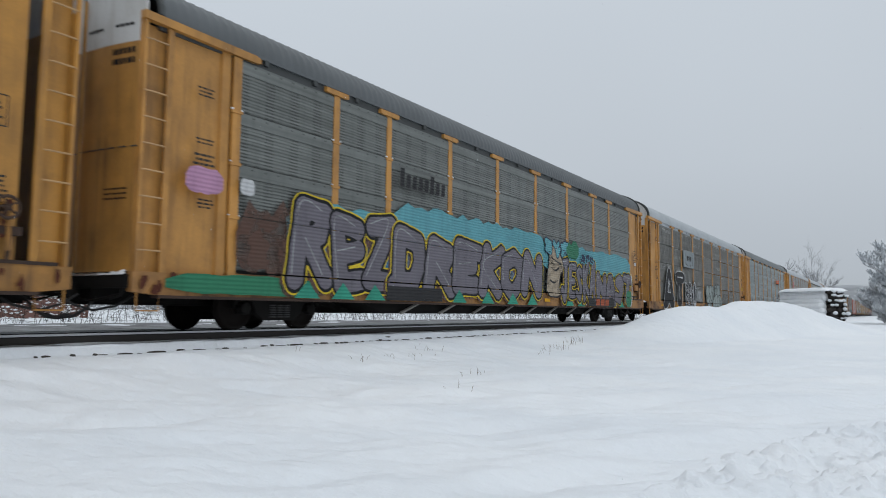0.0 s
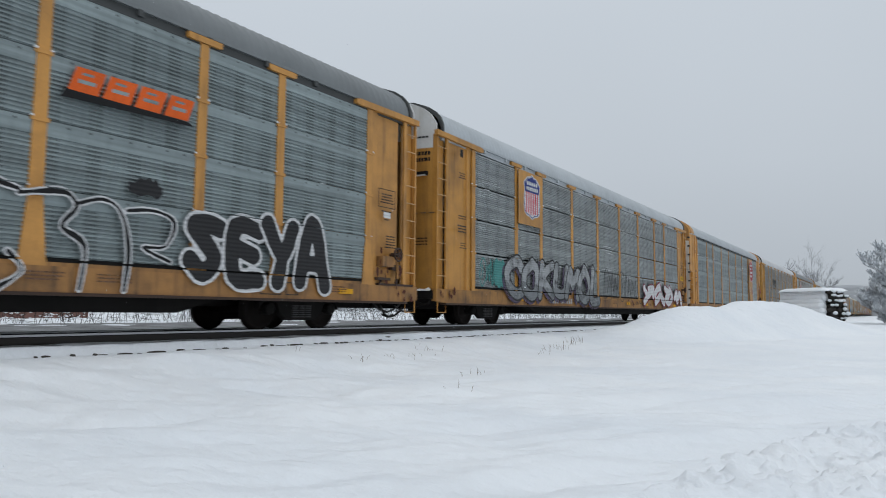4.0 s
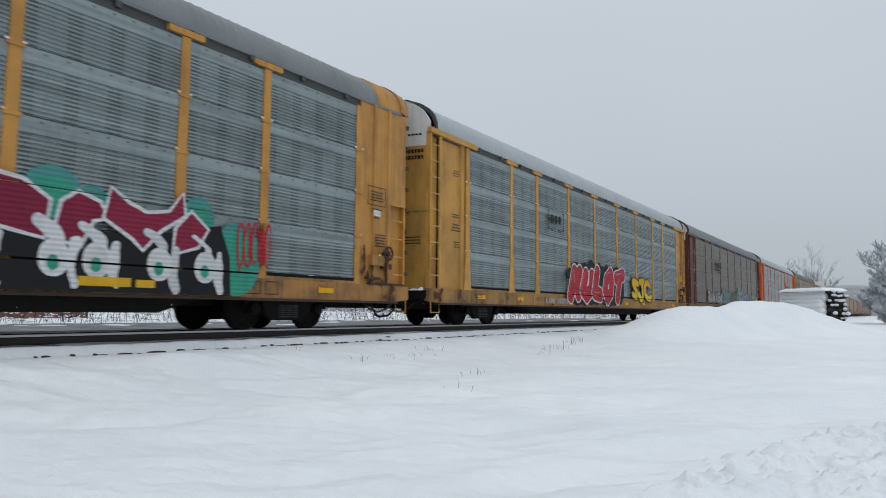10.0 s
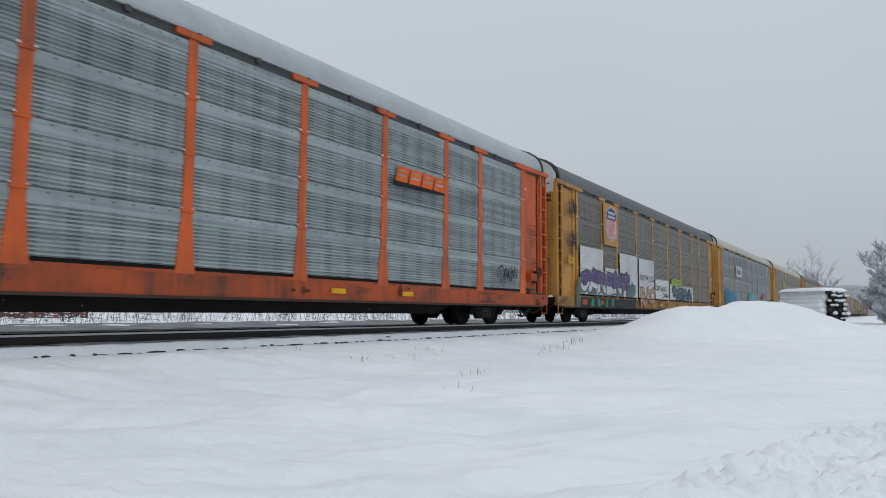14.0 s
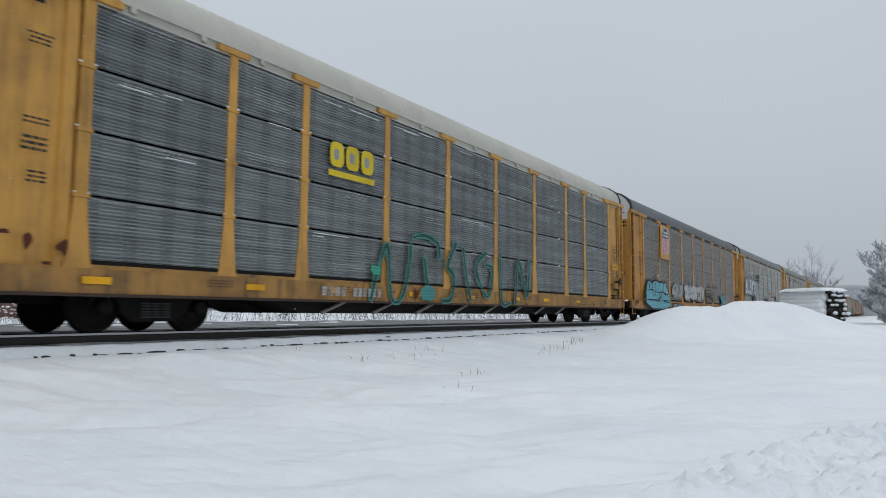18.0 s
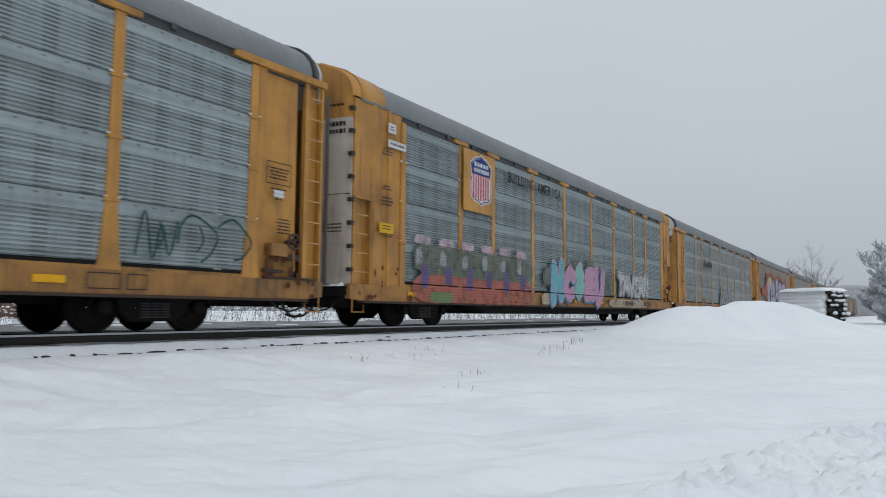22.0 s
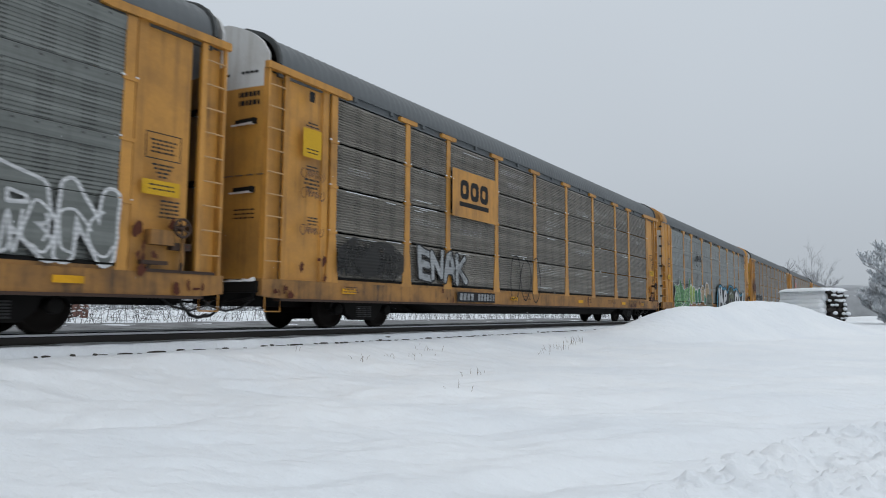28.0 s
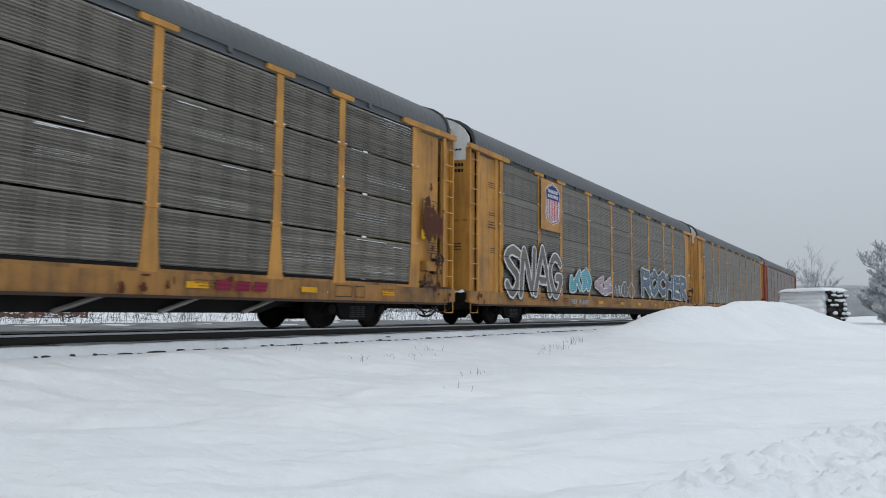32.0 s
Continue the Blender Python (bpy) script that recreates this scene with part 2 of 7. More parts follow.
def tube(bm, pts, radius, sides=6, taper=1.0):
    """A round bar along a line of points."""
    rings = []
    pts = [Vector(p) for p in pts]
    for i, p in enumerate(pts):
        d = (pts[min(i + 1, len(pts) - 1)] - pts[max(i - 1, 0)]).normalized()
        u = d.cross(Vector((0.31, 0.17, 0.93))).normalized()
        w = d.cross(u)
        r = radius * (1 + (taper - 1) * i / max(1, len(pts) - 1))
        rings.append([bm.verts.new(p + (u * math.cos(k * 2 * math.pi / sides) + w * math.sin(k * 2 * math.pi / sides)) * r) for k in range(sides)])
    for a, b in zip(rings, rings[1:]):
        for k in range(sides):
            j = (k + 1) % sides
            bm.faces.new((a[k], a[j], b[j], b[k]))
    bm.faces.new(rings[0][::-1])
    bm.faces.new(rings[-1])


def lathe_y(bm, prof, sides=24, cx=0.0, cz=0.0):
    """Turns a profile of (y, radius) about an axle that runs across the track."""
    rings = [[bm.verts.new((cx + r * math.cos(k * 2 * math.pi / sides), y, cz + r * math.sin(k * 2 * math.pi / sides))) for k in range(sides)] for y, r in prof]
    for a, b in zip(rings, rings[1:]):
        for k in range(sides):
            j = (k + 1) % sides
            bm.faces.new((a[k], b[k], b[j], a[j]))
    bm.faces.new(rings[0])
    bm.faces.new(rings[-1][::-1])


def finish(bm, material, smooth=False, bevel=0.0):
    if bevel:
        bmesh.ops.bevel(bm, geom=[e for e in bm.edges], offset=bevel, segments=1, affect="EDGES", clamp_overlap=True)
    bmesh.ops.recalc_face_normals(bm, faces=bm.faces[:])
    me = bpy.data.meshes.new("mesh")
    bm.to_mesh(me)
    bm.free()
    me.materials.append(material)
    if smooth:
        for p in me.polygons:
            p.use_smooth = True
    return me


CACHE = {}


def shared(key, make, material, smooth=False, bevel=0.0):
    """One mesh for all alike pieces: make(bm) is called once for each key and material."""
    k = (key, material.name)
    if k not in CACHE:
        bm = bmesh.new()
        make(bm)
        CACHE[k] = finish(bm, material, smooth, bevel)
    return CACHE[k]


def put(name, mesh, parent, at=(0, 0, 0), label=""):
    ob = new(name, mesh)
    ob.parent = parent
    ob.location = at
    if label:
        ob["label"] = label
    return ob


def part(name, bm, material, parent, label="", smooth=False, at=(0, 0, 0)):
    return put(name, finish(bm, material, smooth), parent, at, label)


# ---- ground: one sheet of snow, with the track bed and the ploughed heaps ----
TRACK_Y = 11.46
SIDE_Y = -1.50


def smooth(a, b, v):
    t = np.clip((v - a) / (b - a), 0, 1)
    return t * t * (3 - 2 * t)


def rough_field(x, y, seed, size, octaves=3):
    rng = np.random.RandomState(seed)
    out, amp = np.zeros_like(x), 1.0
    for _ in range(octaves):
        lattice = rng.rand(64, 64)
        u, v = x / size, y / size
        i, j = np.floor(u).astype(int), np.floor(v).astype(int)
        fu, fv = u - i, v - j
        fu, fv = fu * fu * (3 - 2 * fu), fv * fv * (3 - 2 * fv)
        a, b = lattice[i % 64, j % 64], lattice[(i + 1) % 64, j % 64]
        c, d = lattice[i % 64, (j + 1) % 64], lattice[(i + 1) % 64, (j + 1) % 64]
        out += amp * ((a * (1 - fu) + b * fu) * (1 - fv) + (c * (1 - fu) + d * fu) * fv - 0.5)
        amp, size = amp * 0.5, size * 0.47
    return out


def snow_height(x, y):
    plain = -0.72 + 0.38 * smooth(14, 42, x)
    edge = 0.04 * rough_field(x, y, 3, 0.8)
    z = plain + (-0.31 - plain) * smooth(7.2, 9.85, y)
    z += 0.15 * smooth(10.08, 10.2, y + edge * 1.6)
    z += 0.012 * smooth(10.9, 11.1, y) - 0.05 * smooth(12.4, 12.8, y) + 0.16 * smooth(13.5, 20, y)
    open_ground = 1 - smooth(9.0, 9.9, y)
    # two ploughed heaps in one ridge: crest heights along the line from the track outward
    c, q = math.cos(-0.48), math.sin(-0.48)
    along, off = (x - 23.3) * c + (y - 9.0) * q, (y - 9.0) * c - (x - 23.3) * q
    crest = np.interp(along, (-3, 0, 2.2, 3.4, 4.7, 5.8, 6.5, 7.0, 7.7, 9.3, 11.0, 12.4, 14.2, 17.0), (-0.8, -0.42, 0.02, 0.42, 0.70, 0.70, 0.60, 0.62, 0.85, 0.92, 0.84, 0.62, 0.16, -0.6))
    width = np.where(off < 0, 2.5, 2.2) * (1 + 0.12 * rough_field(x, y, 5, 2.5))
    bell = np.cos(np.clip(np.abs(off + 0.25) / width, 0, 1) * math.pi / 2) ** 1.7
    z += np.maximum(crest - z, 0) * bell * open_ground * (1 + 0.05 * rough_field(x, y, 6, 1.2))
    u, v = x * 0.72 + y * 0.69, y * 0.72 - x * 0.69
    ripple = 0.17 * rough_field(u * 1.0, v * 0.40, 7, 0.75, 3) + 0.05 * rough_field(u * 1.0, v * 0.3, 8, 0.28, 2) + 0.13 * rough_field(u, v * 0.5, 9, 2.4, 2)
    ripple = ripple * (0.45 + 0.55 * smooth(-0.25, 0.35, rough_field(x, y, 11, 4.0, 2)))
    z += ripple * open_ground + 0.05 * rough_field(x, y, 13, 1.3, 3) * smooth(13.2, 15, y)
    rim = 1.10 - 0.45 * np.maximum(x - 6.0, 0) + 0.30 * rough_field(x, y, 21, 0.4)
    churn = smooth(0.08, -0.05, y - rim) * smooth(3.6, 4.0, x) * smooth(9.0, 8.2, x) * smooth(-2.4, -1.6, y)
    z += churn * (0.13 * np.maximum(rough_field(x, y, 15, 0.10, 2), -0.04) + 0.13 * np.abs(rough_field(x, y, 16, 0.28, 3)) + 0.05 * np.maximum(rough_field(x, y, 19, 0.065, 1), 0))
    z += 0.02 * rough_field(x, y, 17, 0.35, 2) * (smooth(9.6, 9.9, y) - smooth(12.9, 13.2, y))
    return z


def steps(spans):
    out = []
    for a, b, d in spans:
        out.extend(np.arange(a, b, d).tolist())
    out.append(spans[-1][1])
    return np.array(out)


GX = steps(((-2500, -700, 300), (-700, -60, 40), (-60, -8, 2), (-8, 3, 0.35), (3, 8.4, 0.03), (8.4, 9, 0.06), (9, 24, 0.11), (24, 52, 0.22), (52, 110, 1.2), (110, 400, 8), (400, 3000, 200)))
GY = steps(((-2500, -300, 200), (-300, -24, 12), (-24, -2.4, 0.8), (-2.4, 1.6, 0.03), (1.6, 2.6, 0.05), (2.6, 9.6, 0.10), (9.6, 10.6, 0.035), (10.6, 13.6, 0.2), (13.6, 24, 0.4), (24, 60, 3), (60, 400, 20), (400, 2500, 200)))
gx, gy = np.meshgrid(GX, GY, indexing="ij")
gz = snow_height(gx, gy)
nx, ny = len(GX), len(GY)
idx = np.arange(nx * ny).reshape(nx, ny)
faces = np.stack((idx[:-1, :-1], idx[1:, :-1], idx[1:, 1:], idx[:-1, 1:]), -1).reshape(-1, 4)
ground_mesh = bpy.data.meshes.new("ground")
ground_mesh.from_pydata(np.stack((gx, gy, gz), -1).reshape(-1, 3).tolist(), [], faces.tolist())
ground_mesh.materials.append(SNOW)
ground_mesh.polygons.foreach_set("use_smooth", [True] * len(ground_mesh.polygons))
tagged(new("ground", ground_mesh), "open snow field with wind ripples and ploughed heaps", "ground", kind="structure")


def level(x, y):
    return float(snow_height(np.array([float(x)]), np.array([float(y)]))[0])


# ---- railway track ----
def build_track():
    track = tagged(new("railway_track"), "steel rails on snow-covered timber ties", "railway track", kind="structure")
    head = [(-0.037, -0.035), (-0.036, -0.004), (-0.030, 0.0), (0.030, 0.0), (0.036, -0.004), (0.037, -0.035)]
    foot = [(-0.07, -0.172), (-0.07, -0.160), (-0.012, -0.135), (-0.010, -0.05), (-0.037, -0.036), (0.037, -0.036), (0.010, -0.05), (0.012, -0.135), (0.07, -0.160), (0.07, -0.172)]
    for side in (-0.7525, 0.7525):
        bm = bmesh.new()
        prism_x(bm, [(y + side + TRACK_Y, z) for y, z in foot], -800, 1200)
        rail = part("rail", bm, STEEL, track)
        bm = bmesh.new()
        prism_x(bm, [(y + side + TRACK_Y, z + 0.001) for y, z in head], -800, 1200)
        part("rail_head", bm, RAILTOP, rail, "worn bright rail head")
    rng = random.Random(4)
    log = shared("tie", lambda bm: quad_box(bm, -0.115, 0.115, -1.24, 1.24, -0.36, -0.205), TIE, bevel=0.012)
    for i in range(150):
        t = put("tie", log, track, (-4 + i * 0.5, TRACK_Y + rng.uniform(-0.05, 0.05), rng.uniform(-0.012, 0.004)))
        t.rotation_euler[2] = rng.uniform(-0.01, 0.01)
    bm = bmesh.new()
    for i in range(900):
        x = 71 + i * 0.5
        quad_box(bm, x - 0.115, x + 0.115, TRACK_Y - 1.33, TRACK_Y + 1.33, -0.36, -0.18)
    tagged(part("far_ties", bm, TIE, track), kind="stuff")
    # dark broken pieces added for the shadow below the snow crust's lip
    bm = bmesh.new()
    x = 1.0
    while x < 62:
        ln = rng.choice((0.04, 0.07, 0.12, 0.2, 0.34)) * rng.uniform(0.7, 1.3)
        if rough_field(np.array([x]), np.array([1.0]), 31, 1.4)[0] > -0.28:
            y = TRACK_Y - 1.40 - 0.06 * float(rough_field(np.array([x]), np.array([7.0]), 33, 2.0)[0]) + rng.uniform(-0.03, 0.03)
            z = level(x, y)
            k = rng.uniform(0.004, 0.022)
            pts = [(x, z - 0.03), (x + ln, z - 0.03), (x + ln * 0.9, z + k), (x + ln * 0.55, z + k * 1.5), (x + ln * 0.2, z + k * 0.9)]
            prism(bm, pts, y - 0.03, y + 0.05)
        x += ln + abs(rng.gauss(0.06, 0.16))
    tagged(part("ballast", bm, TIE, track), kind="stuff")
    # trodden grey snow and ballast between and beyond the rails, under-car shade in the colour
    for y0, y1, name, cover in ((TRACK_Y - 1.22, TRACK_Y - 0.83, "near_shoulder", GREYSNOW), (TRACK_Y - 0.70, TRACK_Y + 0.70, "track_bed", DIRTY_SHADED), (TRACK_Y + 0.83, TRACK_Y + 8.5, "trackside_strip", DIRTY_SHADED)):
        bm = bmesh.new()
        cols = np.concatenate((np.arange(-60, -6, 3.0), np.arange(-6, 40, 0.4), np.arange(40, 120, 3.0), np.arange(120, 1201, 60.0)))
        lines = np.linspace(y0, y1, 8)
        gx2, gy2 = np.meshgrid(cols, lines, indexing="ij")
        zz = snow_height(gx2, gy2) + 0.012
        vs = [[bm.verts.new((gx2[i, j], gy2[i, j], zz[i, j])) for j in range(8)] for i in range(len(cols))]
        for i in range(len(cols) - 1):
            for j in range(7):
                bm.faces.new((vs[i][j], vs[i + 1][j], vs[i + 1][j + 1], vs[i][j + 1]))
        part(name, bm, cover, track, "grey dirty snow along the rails, in part toned as shade", True)


# ---- autorack cars ----
# all lengths in a car run from the first side panel (s = 0) to the last (s = 22.9)
BAYS = (0.0, 2.73, 4.62, 7.38, 10.10, 12.83, 15.55, 18.27, 20.13, 22.9)
MID = 11.45
ROW_Z = (1.10, 2.075, 3.05, 4.025, 5.0)
ARCH = ((1.49, 5.19), (1.48, 5.36), (1.40, 5.57), (1.24, 5.75), (0.98, 5.92), (0.52, 6.10), (0.0, 6.17))


def arch_top(y):
    pts = [(-a, z) for a, z in ARCH] + [(a, z) for a, z in ARCH[::-1][1:]]
    return float(np.interp(y, [p[0] for p in pts], [p[1] for p in pts]))


def arch_ring(grow):
    pts = [(-a - (grow if a > 0.3 else 0), z + grow) for a, z in ARCH] + [(a + (grow if a > 0.3 else 0), z + grow) for a, z in ARCH[::-1][1:]]
    return pts


def roof_mesh(bm):
    rings, x, i = [], -1.62 - MID, 0
    while x < 24.52 - MID:
        pts = arch_ring(0.013 if i % 4 in (1, 2) else 0.0)
        rings.append([bm.verts.new((x, y, z)) for y, z in pts])
        x += 0.035 if i % 2 else 0.075
        i += 1
    for a, b in zip(rings, rings[1:]):
        for k in range(len(a) - 1):
            bm.faces.new((a[k], b[k], b[k + 1], a[k + 1]))


def drip_mesh(bm):
    for sg in (-1, 1):
        a, b = sorted((sg * 1.47, sg * 1.525))
        quad_box(bm, -1.64 - MID, 24.54 - MID, a, b, 5.165, 5.225)


def trim_mesh(bm):
    outer, inner = arch_ring(0.05), arch_ring(-0.02)
    for x0, x1 in ((-0.035, 0.035),):
        o0, o1 = [bm.verts.new((x0, y, z)) for y, z in outer], [bm.verts.new((x1, y, z)) for y, z in outer]
        i0, i1 = [bm.verts.new((x0, y, z)) for y, z in inner], [bm.verts.new((x1, y, z)) for y, z in inner]
        for k in range(len(outer) - 1):
            bm.faces.new((o0[k], o1[k], o1[k + 1], o0[k + 1]))
            bm.faces.new((o0[k], o0[k + 1], i0[k + 1], i0[k]))
            bm.faces.new((o1[k + 1], o1[k], i1[k], i1[k + 1]))


def panel_mesh(width, ribbed, soft=False):
    """A pressed side sheet: louvres that slope to the sky over its whole height, or a flat riveted band above them."""
    def make(bm):
        h = ROW_Z[1] - ROW_Z[0]
        prof = [(0.0, 0.0)]
        z = 0.012
        top = h - 0.05 if ribbed else h - 0.25
        pitch = 0.057 if ribbed else 0.064
        deep = 0.024 if ribbed else (0.009 if soft else 0.020)
        rest = 0.012 if soft else 0.002
        while z + pitch <= top:
            prof += [(z, 0.0), (z + pitch * 0.10, -deep), (z + pitch * 0.34, -deep), (z + pitch * 0.80, 0.0)]
            z += pitch
        if not ribbed:
            prof += [(z + 0.004, 0.0), (z + 0.012, -0.020), (h - 0.026, -0.020), (h - 0.018, -0.002)]
        prof.append((h - (0.045 if ribbed else 0.012), 0.0))
        a = [bm.verts.new((0.012, y - rest, z)) for z, y in prof]
        b = [bm.verts.new((width - 0.012, y - rest, z)) for z, y in prof]
        for i in range(len(prof) - 1):
            bm.faces.new((a[i], b[i], b[i + 1], a[i + 1]))
        back = [bm.verts.new((x, 0.02, zz)) for x, zz in ((0.012, 0), (width - 0.012, 0), (width - 0.012, prof[-1][0]), (0.012, prof[-1][0]))]
        bm.faces.new(back[::-1])
        bm.faces.new((a[0], back[0], back[1], b[0]))
        bm.faces.new((a[-1], b[-1], back[2], back[3]))
    return make


def post_mesh(flare, cap):
    def make(bm):
        lo = 0.21 if flare else 0.10
        mid_z = 1.95 if flare else 1.3
        pts = [(-lo, 0.98), (lo, 0.98), (lo * 0.86, 1.12), (0.105, mid_z), (0.09, 5.02), (-0.09, 5.02), (-0.105, mid_z), (-lo * 0.86, 1.12)]
        prism(bm, pts, SIDE_Y - 0.036, SIDE_Y + 0.03)
        if cap == 2:
            prism(bm, [(-0.09, 4.82), (0.09, 4.82), (0.27, 5.06), (0.27, 5.14), (-0.27, 5.14), (-0.27, 5.06)], SIDE_Y - 0.06, SIDE_Y + 0.03)
        elif cap:
            prism(bm, [(-0.36, 5.045), (-0.30, 5.03), (0.30, 5.03), (0.36, 5.045), (0.36, 5.14), (-0.36, 5.14)], SIDE_Y - 0.06, SIDE_Y + 0.03)
        for z in (2.05, 3.03, 4.0):
            quad_box(bm, -0.125, 0.125, SIDE_Y - 0.052, SIDE_Y, z - 0.03, z + 0.03)
    return make


def post_snow(bm):
    """Snow caught on the post's brackets."""
    rng = random.Random(4)
    for z in (2.05, 3.03, 4.0):
        for x in (-0.12, 0.115):
            if rng.random() < 0.85:
                r = rng.uniform(0.016, 0.032)
                bmesh.ops.create_icosphere(bm, subdivisions=1, radius=1, matrix=Matrix.LocRotScale((x, SIDE_Y - 0.045, z + 0.035), None, (r * 1.3, r, r * 0.8)))


def slit_light_mesh(length):
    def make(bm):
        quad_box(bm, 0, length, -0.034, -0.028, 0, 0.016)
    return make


def hole_light_row(length):
    def make(bm):
        rng = random.Random(int(length * 10))
        for z in (0.0, 0.057, 0.114):
            x = rng.uniform(0, 0.1)
            while x < length:
                w = rng.uniform(0.018, 0.04)
                quad_box(bm, x, x + w, -0.034, -0.029, z, z + 0.009)
                x += w + rng.uniform(0.02, 0.06)
    return make


def sill_mesh(bm):
    a, b = -1.95 - MID, 24.85 - MID
    pts = [(a, 0.66), (a + 0.5, 0.61), (b - 0.5, 0.61), (b, 0.66), (b, 0.98), (a, 0.98)]
    prism(bm, pts, SIDE_Y - 0.045, SIDE_Y + 0.10)


def flange_mesh(bm):
    quad_box(bm, -1.5 - MID, 24.4 - MID, SIDE_Y - 0.075, SIDE_Y + 0.12, 0.565, 0.612)


def rail_strip(bm):
    quad_box(bm, -MID - 0.1, 23.0 - MID, SIDE_Y - 0.034, SIDE_Y + 0.06, 0.98, 1.038)


# solid dark strip in place of the open slot's shade
def slot_strip(bm):
    quad_box(bm, -MID - 0.05, 22.95 - MID, SIDE_Y - 0.030, SIDE_Y + 0.02, 1.040, 1.092)


def eave_mesh(bm):
    quad_box(bm, -MID - 1.6, 24.5 - MID, SIDE_Y + 0.03, SIDE_Y + 0.12, 5.0, 5.20)
    quad_box(bm, -MID - 0.1, 23.0 - MID, SIDE_Y - 0.005, SIDE_Y + 0.03, 5.0, 5.03)
    for i in range(17):
        s = 0.7 + i * 1.36
        quad_box(bm, s - MID - 0.05, s - MID + 0.05, SIDE_Y - 0.03, SIDE_Y + 0.04, 5.07, 5.18)


def far_wall(bm):
    quad_box(bm, -1.6 - MID, 24.5 - MID, 1.44, 1.50, 0.95, 5.19)
    for s in BAYS:
        quad_box(bm, s - MID - 0.1, s - MID + 0.1, 1.50, 1.545, 0.98, 5.14)
    quad_box(bm, -1.9 - MID, 24.8 - MID, 1.40, 1.545, 0.61, 0.98)


def frame_mesh(bm):
    quad_box(bm, -1.7 - MID, 24.6 - MID, SIDE_Y + 0.12, 1.38, 0.86, 0.975)
    quad_box(bm, -1.9 - MID, 24.8 - MID, -0.38, 0.38, 0.46, 0.86)
    prism(bm, [(3.2 - MID, 0.60), (4.4 - MID, 0.33), (18.5 - MID, 0.33), (19.7 - MID, 0.60)], -0.42, 0.42)
    prism(bm, [(3.9 - MID, 0.60), (4.8 - MID, 0.33), (18.1 - MID, 0.33), (19.0 - MID, 0.60)], -1.30, 1.05)
    for i in range(9):
        s = 5.0 + i * 1.6
        prism_x(bm, [(-1.40, 0.80), (-1.40, 0.62), (-0.38, 0.42), (-0.38, 0.62)], s - MID - 0.06, s - MID + 0.06)


def strut_mesh(bm):
    for i in range(8):
        s = 5.4 + i * 1.75 - MID
        tube(bm, [(s + 0.75, -1.40, 0.60), (s, -1.36, 0.34)], 0.04, 6)
    quad_box(bm, 5.2 - MID, 18.2 - MID, -1.0, -0.85, 0.33, 0.40)


def plan_prism(bm, pts, z0, z1):
    """A polygon of (x, y) points, drawn up from z0 to z1."""
    lo, hi = [bm.verts.new((x, y, z0)) for x, y in pts], [bm.verts.new((x, y, z1)) for x, y in pts]
    bm.faces.new(lo[::-1])
    bm.faces.new(hi)
    for i in range(len(pts)):
        j = (i + 1) % len(pts)
        bm.faces.new((lo[i], lo[j], hi[j], hi[i]))


def corner_sheet(flush, edge=-1.30):
    def make(bm):
        if flush:
            y = SIDE_Y - 0.005
            ribs = [(-1.24, y), (-1.16, y - 0.03), (-1.10, y - 0.03), (-1.09, y), (-0.64, y), (-0.63, y - 0.04), (-0.55, y - 0.04), (-0.54, y), (-0.08, y)]
            plan_prism(bm, ribs + [(-0.08, y + 0.05), (-1.24, y + 0.05)], 0.98, 5.19)
            plan_prism(bm, [(-1.84, y), (-1.775, y), (-1.775, y + 0.14), (-1.84, y + 0.14)], 0.98, 5.188)
            # ladder niche low in the corner
            plan_prism(bm, [(-1.78, y + 0.002), (-1.235, y + 0.002), (-1.235, y + 0.16), (-1.78, y + 0.16)], 2.92, 5.186)
            plan_prism(bm, [(-1.80, y + 0.12), (-1.22, y + 0.12), (-1.22, y + 0.16), (-1.80, y + 0.16)], 0.98, 2.93)
            plan_prism(bm, [(-1.242, y + 0.045), (-1.20, y + 0.045), (-1.20, y + 0.15), (-1.242, y + 0.15)], 0.985, 2.925)
            quad_box(bm, -1.80, -1.20, y - 0.035, y + 0.006, 2.90, 2.95)
        else:
            y = SIDE_Y + 0.055
            ribs = [(edge, y), (-0.34, y), (-0.32, y - 0.05), (-0.14, y - 0.05), (-0.13, y), (-0.08, y)]
            plan_prism(bm, ribs + [(-0.08, y + 0.05), (edge, y + 0.05)], 0.98, 5.06)
    return make


def ladder_back(bm):
    quad_box(bm, -1.86, -1.42, SIDE_Y + 0.10, SIDE_Y + 0.14, 0.98, 5.05)


def corner_post(bm):
    quad_box(bm, -1.47, -1.36, SIDE_Y - 0.03, SIDE_Y + 0.02, 0.98, 5.05)


def outer_post(bm):
    quad_box(bm, -1.90, -1.84, SIDE_Y - 0.02, SIDE_Y + 0.26, 0.98, 5.10)


def beam_mesh(bm):
    prism(bm, [(-1.95, 5.07), (0.36, 5.03), (0.52, 5.05), (0.52, 5.14), (0.40, 5.175), (-1.95, 5.205)], SIDE_Y - 0.07, SIDE_Y + 0.05)


def rung_mesh(bm):
    tube(bm, [(-1.87, SIDE_Y - 0.015, 0), (-1.83, SIDE_Y - 0.05, 0), (-1.50, SIDE_Y - 0.05, 0), (-1.46, SIDE_Y - 0.015, 0)], 0.014, 6)


